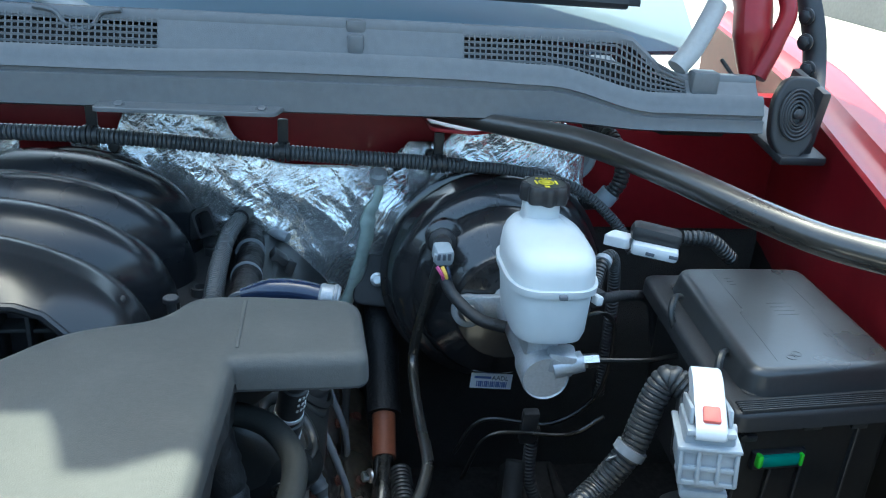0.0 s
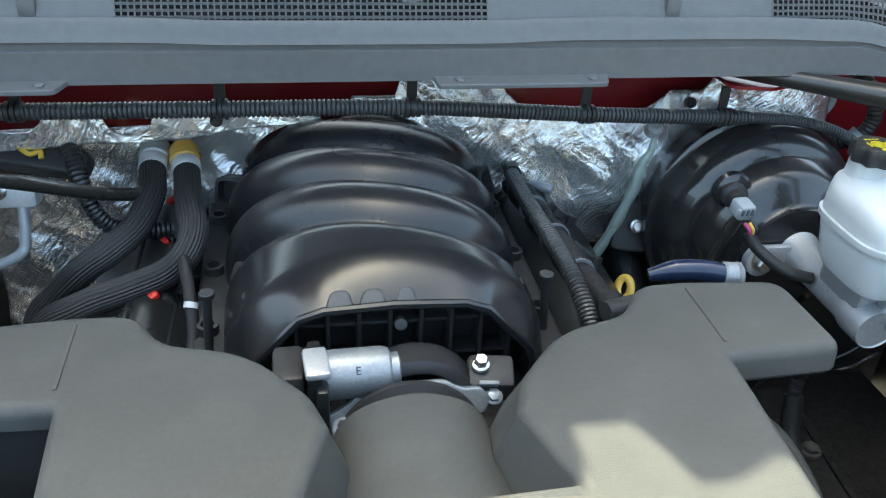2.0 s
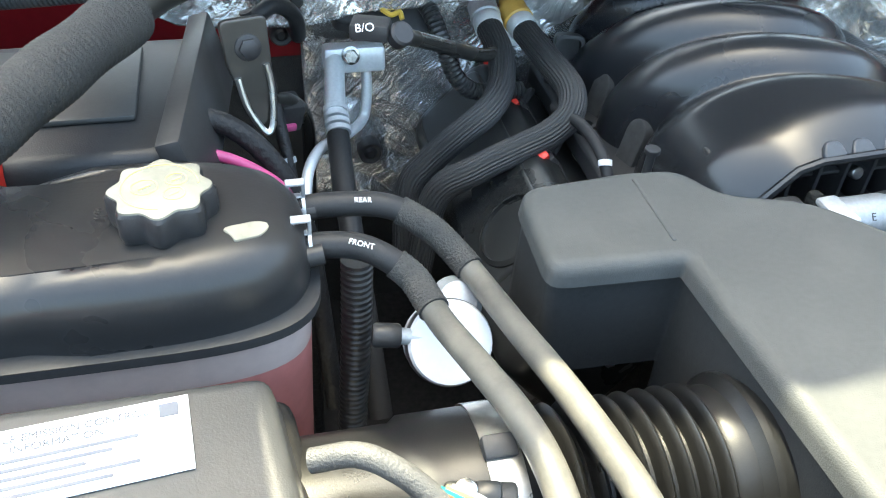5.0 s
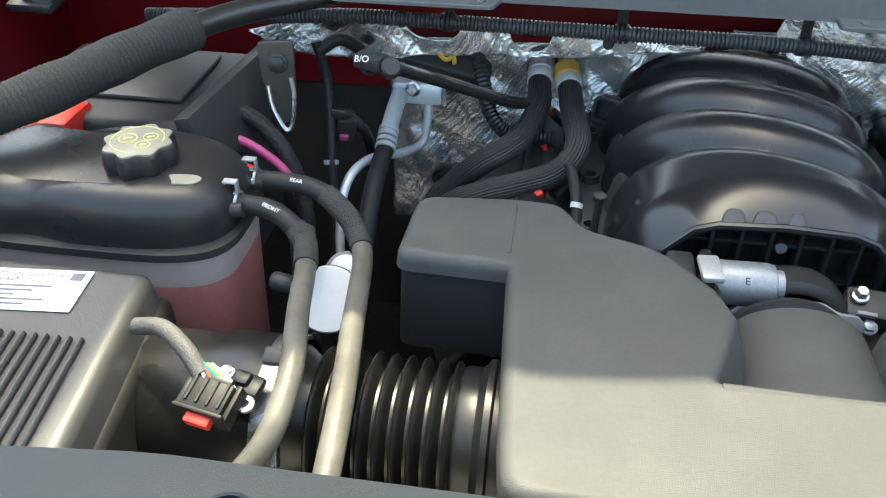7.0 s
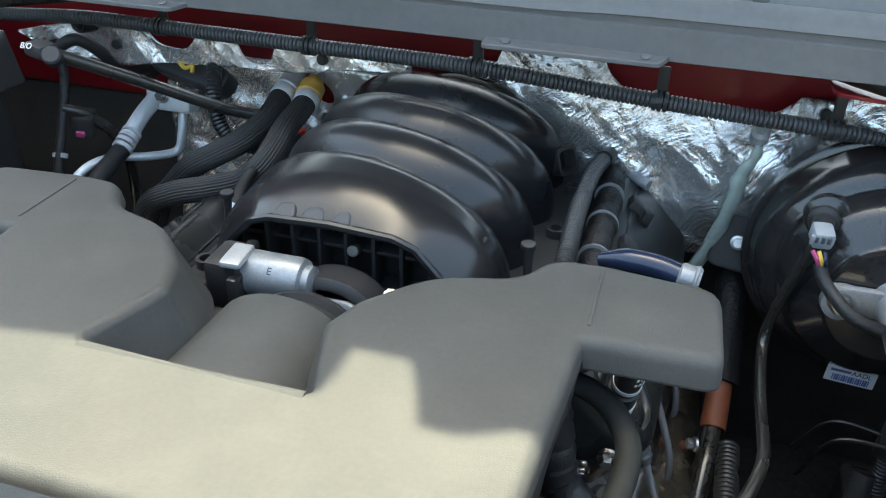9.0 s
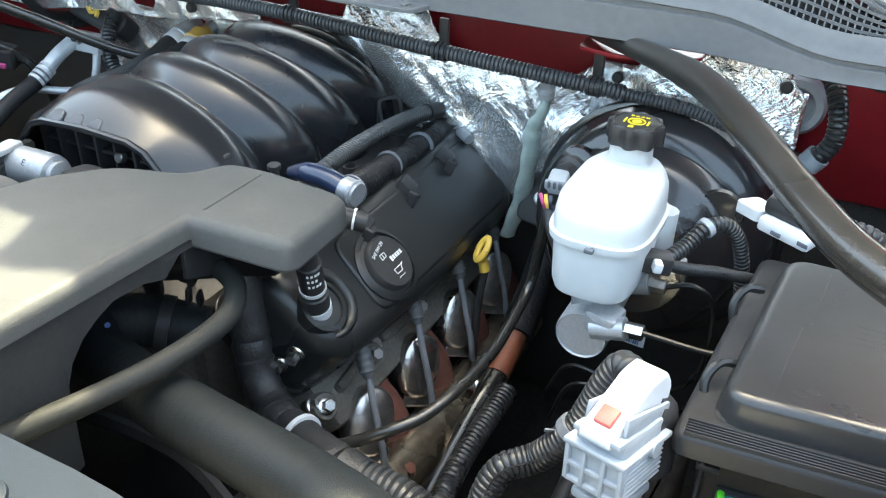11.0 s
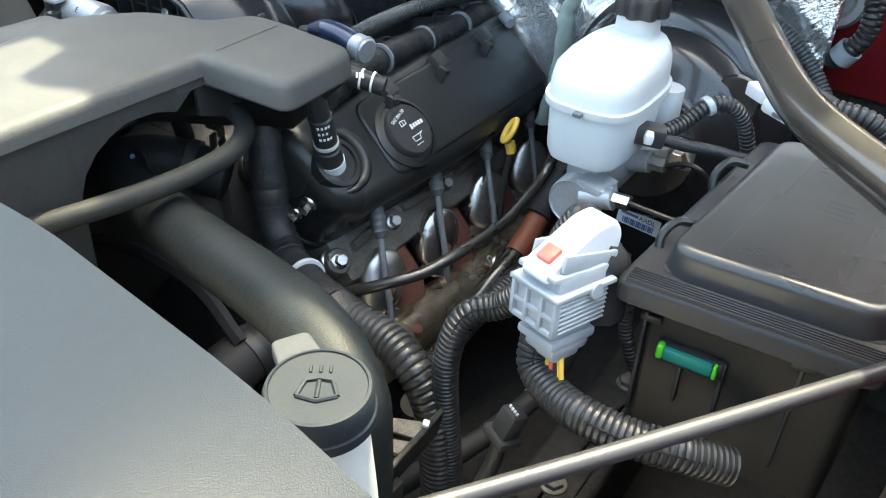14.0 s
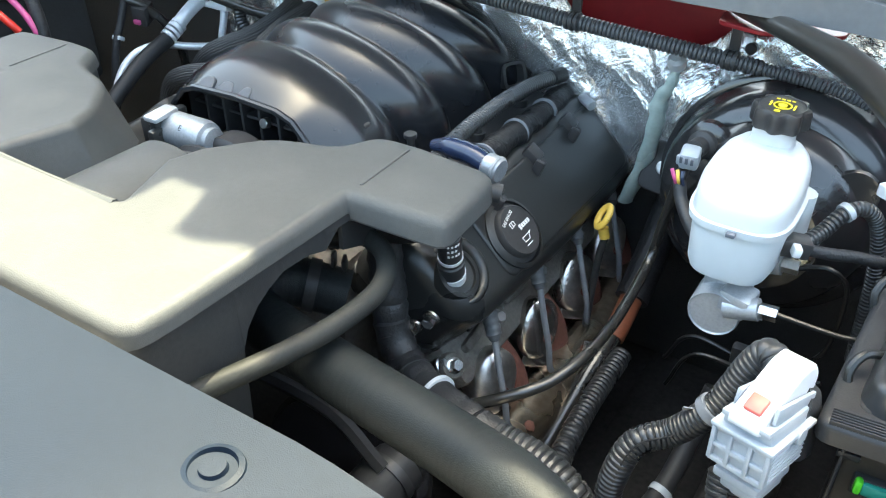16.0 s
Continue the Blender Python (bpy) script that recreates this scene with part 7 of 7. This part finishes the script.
def build_ignition():
    ys = (0.191, 0.303, 0.415, 0.527)
    for i, y in enumerate(ys):
        w = thing("spark_plug_wire", (0.345, y, 1.02), "grey spark plug lead with a thick ribbed boot", "ignition lead", "spark plug leads")
        boot = [(0.312, y + 0.016, 1.146), (0.322, y + 0.010, 1.128), (0.334, y + 0.001, 1.106)]
        path = resample(catmull(boot, 8), 0.002)
        part("boot", sweep(path, [0.0088 + 0.0007 * (k % 4 < 2) for k in range(len(path) - 4)] + [0.0075, 0.007, 0.0062, 0.005], 14), "boot", w, "dark grey rubber boot")
        part("lead", tube([boot[2], (0.347, y - 0.010, 1.076), (0.360, y - 0.018, 1.040), (0.364, y - 0.018, 1.008), (0.360, y - 0.002, 0.985), (0.345, y + 0.012, 0.965)], 0.0040, 10), "lead", w)
        cup = [(-0.040, 0.90, 0.000), (-0.010, 1.0, 0.0), (-0.001, 0.99, 0.0), (0.0015, 0.955, 0.0), (0.003, 0.90, 0.001), (0.0055, 0.74, 0.003), (0.0075, 0.48, 0.005), (0.0085, 0.2, 0.006)]
        h = thing("plug_heat_shield", (0.340, y, 1.045), "bright dented steel spark plug heat shield", "heat shield", "plug heat shields")
        hm = facing((0.338, y - 0.002, 1.046), (0.80, -0.50, 0.38), (0.25, 0.30, 1))
        b = shell([[hm @ Vector((p.x, p.y - dy, z)) for p in superellipse(0, 0, 0.027 * k, 0.040 * k, 0, 2.3, 36)] for z, k, dy in cup])
        part("cup", b, "shield", h)
        part("bolt", bolt(hm @ Vector((0.010, -0.008, 0.006)), hm.to_3x3() @ Vector((0.2, 0, 0.9)), 0.0055, 0.006), "rust", h, "rusty hexagon bolt")
        part("flange", prism(rounded([(-0.012, -0.052), (0.030, -0.050), (0.034, -0.028), (-0.010, -0.030)], 0.005), -0.030, -0.006, 0.002, m=hm), "shield", h)
        b = tube([(0.27, y + 0.056, 1.045), (0.300, y + 0.056, 1.030), (0.328, y + 0.052, 0.995), (0.340, y + 0.035, 0.93)], 0.026, 16)
        single("exhaust_runner", b, "rust", "rusty brown cast exhaust runner", "exhaust manifold", "exhaust runners")
    log = thing("exhaust_shield", (0.36, 0.3, 0.95), "stained steel exhaust heat shield", "heat shield")
    for y in (0.2, 0.36, 0.5):
        part("shield_bolt", bolt((0.378, y, 0.984), (0.5, -0.1, 0.85), 0.007, 0.008), "rust", log)
    part("shell", tube([(0.35, 0.12, 0.965), (0.36, 0.25, 0.96), (0.365, 0.40, 0.955), (0.36, 0.58, 0.955)], 0.036, 20), "hot_steel", log)
    for i, y in enumerate((0.155, 0.255, 0.365, 0.475, 0.58)):
        hb = thing("head_bolt", (0.306, y, 1.077), "zinc-plated flanged bolt on a cast lug of the cylinder head", "bolt", "head bolts")
        hm = facing((0.302, y, 1.082), (0.72, -0.25, 0.65))
        part("lug", lathe([(0.017, -0.03), (0.0165, -0.004), (0.014, 0.0), (0, 0.0)], hm, 18), "dull_alu", hb, "oxidised aluminium lug")
        part("head", bolt(hm @ Vector((0, 0, -0.001)), hm.to_3x3() @ Vector((0, 0, 1)), 0.0075, 0.012), "steel", hb)
        part("casting_rib", box(0.012, 0.05, 0.02, pose(0.296, y + 0.050, 1.083, 0, 40, 6 * (-1) ** i), 0.005), "dull_alu", hb)


def build_upper_harness():
    hn = thing("injector_harness", (0.21, 0.35, 1.29), "black ribbed injector harness beside the manifold", "harness")
    part("loom", loom([(0.243, 0.605, 1.252), (0.229, 0.555, 1.268), (0.221, 0.481, 1.280), (0.219, 0.412, 1.286), (0.220, 0.348, 1.289), (0.222, 0.300, 1.289), (0.224, 0.250, 1.284), (0.226, 0.195, 1.262), (0.224, 0.14, 1.225)], 0.0102, 0.0046, 0.0014), "conduit", hn)
    part("elbow", tube([(0.243, 0.607, 1.250), (0.238, 0.585, 1.264), (0.231, 0.560, 1.269), (0.226, 0.525, 1.275)], 0.0112, 14), "rubber", hn, "plain bent rubber end")
    fr = thing("breather_pipe", (0.25, 0.36, 1.25), "black taped breather pipe with plug connectors", "pipe")
    way = catmull([(0.232, 0.600, 1.240), (0.239, 0.52, 1.247), (0.244, 0.445, 1.251), (0.245, 0.385, 1.257), (0.246, 0.32, 1.261), (0.252, 0.26, 1.263), (0.262, 0.215, 1.266), (0.275, 0.175, 1.27)], 9)
    part("pipe", sweep([p + Vector((0.001 * math.sin(i * 1.3), 0, 0.0014 * math.sin(i * 0.9))) for i, p in enumerate(way)], [0.0158 + 0.0016 * math.sin(i * 0.8) for i in range(len(way))], 20), "wrap", fr)
    for k in (14, 26, 38):
        p, q = way[k], way[k + 1]
        part("band", lathe([(0.0162, -0.0016), (0.0182, -0.0016), (0.0182, 0.0016), (0.0162, 0.0016)], facing(p, q - p), 24), "lead", fr, "pale grey band")
    for y in (0.30, 0.40, 0.50):
        plug = part("injector_plug", box(0.022, 0.022, 0.026, pose(0.272, y - 0.02, 1.236, 0, 40, 8), 0.003), "black", fr)
        part("bracket_foot", box(0.012, 0.006, 0.034, pose(0.288, y - 0.034, 1.226, 0, 20, 10), 0.002), "rod", fr)
        part("bracket_bolt", bolt((0.288, y - 0.020, 1.232), (0.7, -0.2, 0.7), 0.0045, 0.006), "rod", fr)
    part("blue_sleeve", sweep(catmull([(0.262, 0.180, 1.340), (0.285, 0.176, 1.346), (0.310, 0.172, 1.347), (0.330, 0.168, 1.344)], 8), [0.006 + 0.0045 * min(1, i / 8) for i in range(25)], 16), "blue_cap", fr, "blue-black glossy vinyl sleeve")
    part("sleeve_end", lathe([(0.0105, 0), (0.0125, 0.002), (0.0125, 0.016), (0.0110, 0.018), (0, 0.018)], facing((0.328, 0.168, 1.344), (1, -0.12, -0.1)), 20), "throttle_alu", fr, "dull metal end ferrule")
    part("end_ring", lathe([(0.0125, 0), (0.0136, 0.001), (0.0136, 0.003), (0.0125, 0.004)], facing((0.340, 0.1665, 1.3428), (1, -0.12, -0.1)), 20), "lead", fr)
    part("silver_tube", tube([(0.272, 0.555, 1.216), (0.262, 0.555, 1.235), (0.268, 0.545, 1.246), (0.285, 0.535, 1.244)], 0.007, 10), "alu", fr, "short bright metal tube")
    pc = thing("ventilation_tube", (0.292, 0.155, 1.2), "black ventilation tube with white bands and printing", "tube")
    a, c = Vector((0.315, 0.120, 1.318)), Vector((0.296, 0.160, 1.200))
    part("tube", sweep([a, a.lerp(c, 0.35), a.lerp(c, 0.36), a.lerp(c, 0.72), a.lerp(c, 0.73), c], [0.0105, 0.0105, 0.0125, 0.0125, 0.0145, 0.0145], 20), "black", pc)
    d = (c - a).normalized()
    for k, h in ((0.66, 0.0022), (0.93, 0.0058)):
        m = Matrix.Translation(a.lerp(c, k)) @ d.to_track_quat("Z", "Y").to_matrix().to_4x4()
        r = 0.0127 if k < 0.8 else 0.0147
        part("white_band", lathe([(r, -h), (r + 0.0006, -h), (r + 0.0006, h), (r, h)], m, 24), "white_conn", pc)
    b = bmesh.new()
    for i in range(3):
        for j in range(4 - (i == 1)):
            f = Vector((0.62, -0.64, 0.30)) + Vector((0.17, 0.17, 0.0)) * (j - 1.2)
            f = (f - d * f.dot(d)).normalized()
            box(0.0022, 0.0030, 0.0006, facing(a.lerp(c, 0.40 + 0.065 * i) + f * 0.0128, f), 0, bm=b)
    part("print", b, "white_ink", pc)
    nz = thing("fuel_fitting", (0.29, 0.21, 1.24), "black fuel line fitting with white printed band", "fitting")
    part("body", tube([(0.238, 0.205, 1.282), (0.279, 0.218, 1.280), (0.312, 0.232, 1.272)], 0.0108, 16), "black", nz)
    fd = Vector((0.031, 0.0135, -0.006))
    for k in (0.25, 0.62):
        part("band", lathe([(0.0108, -0.0012), (0.0116, -0.0012), (0.0116, 0.0012), (0.0108, 0.0012)], facing(Vector((0.281, 0.2187, 1.2797)) + fd * k, fd), 20), "white_ink", nz)
    b = bmesh.new()
    for k in range(3):
        box(0.0022, 0.006, 0.0005, facing(Vector((0.290 + 0.003 * k, 0.2130 + 0.0013 * k, 1.2865)), (0.45, -0.6, 0.6)), 0, bm=b)
    part("print", b, "white_ink", nz)


def build_steering_column():
    st = thing("steering_shaft", (0.41, 0.42, 1.0), "black steering shaft with a rust-orange sleeve", "steering shaft")
    part("upper", tube([(0.41, 0.57, 1.15), (0.412, 0.50, 1.09), (0.412, 0.455, 1.058), (0.4115, 0.426, 1.040)], 0.0225, 18), "wrap", st)
    part("flange", prism(rounded([(-0.034, -0.03), (0.034, -0.034), (0.030, 0.036), (-0.026, 0.038)], 0.014), -0.006, 0.006, 0.003, m=facing((0.404, 0.515, 1.190), (-0.1, -0.9, 0.4))), "black", st)
    part("flange_nut", bolt((0.402, 0.505, 1.199), (-0.1, -0.9, 0.4), 0.007, 0.008), "steel", st)
    part("sleeve", tube([(0.4115, 0.428, 1.0415), (0.411, 0.405, 1.026), (0.410, 0.375, 1.01)], 0.0155, 14), "orange", st, "rust-orange heat sleeve")
    part("lower", tube([(0.410, 0.378, 1.011), (0.403, 0.31, 0.984), (0.39, 0.2, 0.92)], 0.013, 14), "enamel", st)
    for sx in (-1, 1):
        part("coupling_bolt", bolt((0.410 + sx * 0.017, 0.352, 1.002), (sx, -0.3, 0.1), 0.007, 0.012), "steel", st)
    part("loom", loom([(0.43, 0.36, 1.0), (0.43, 0.25, 1.0), (0.44, 0.15, 1.0), (0.48, 0.06, 1.04)], 0.014, 0.007), "conduit", st)
    drain = thing("cowl_drain", (0.40, 0.51, 1.3), "cloudy translucent drain tube on the firewall foil", "tube")
    part("tube", sweep(catmull([(0.400, 0.505, 1.345), (0.398, 0.495, 1.32), (0.387, 0.495, 1.295), (0.385, 0.50, 1.26), (0.372, 0.515, 1.19), (0.35, 0.53, 1.12)], 8), [0.005 + 0.0065 * min(1, i / 18) + 0.001 * math.sin(i * 1.1) for i in range(41)], 12, flat=(1, 0.6)), mat("cloudy_vinyl", (0.33, 0.39, 0.36), 0.3, grain=20, var=0.15, sub=0.2), drain)
    part("plug", lathe([(0.011, 0), (0.011, 0.012), (0.007, 0.016), (0, 0.016)], facing((0.398, 0.505, 1.338), (0, -0.5, 0.8)), 16), "grey_conn", drain)


build_oil_cap()
build_dipstick()
build_ignition()
build_upper_harness()
build_steering_column()
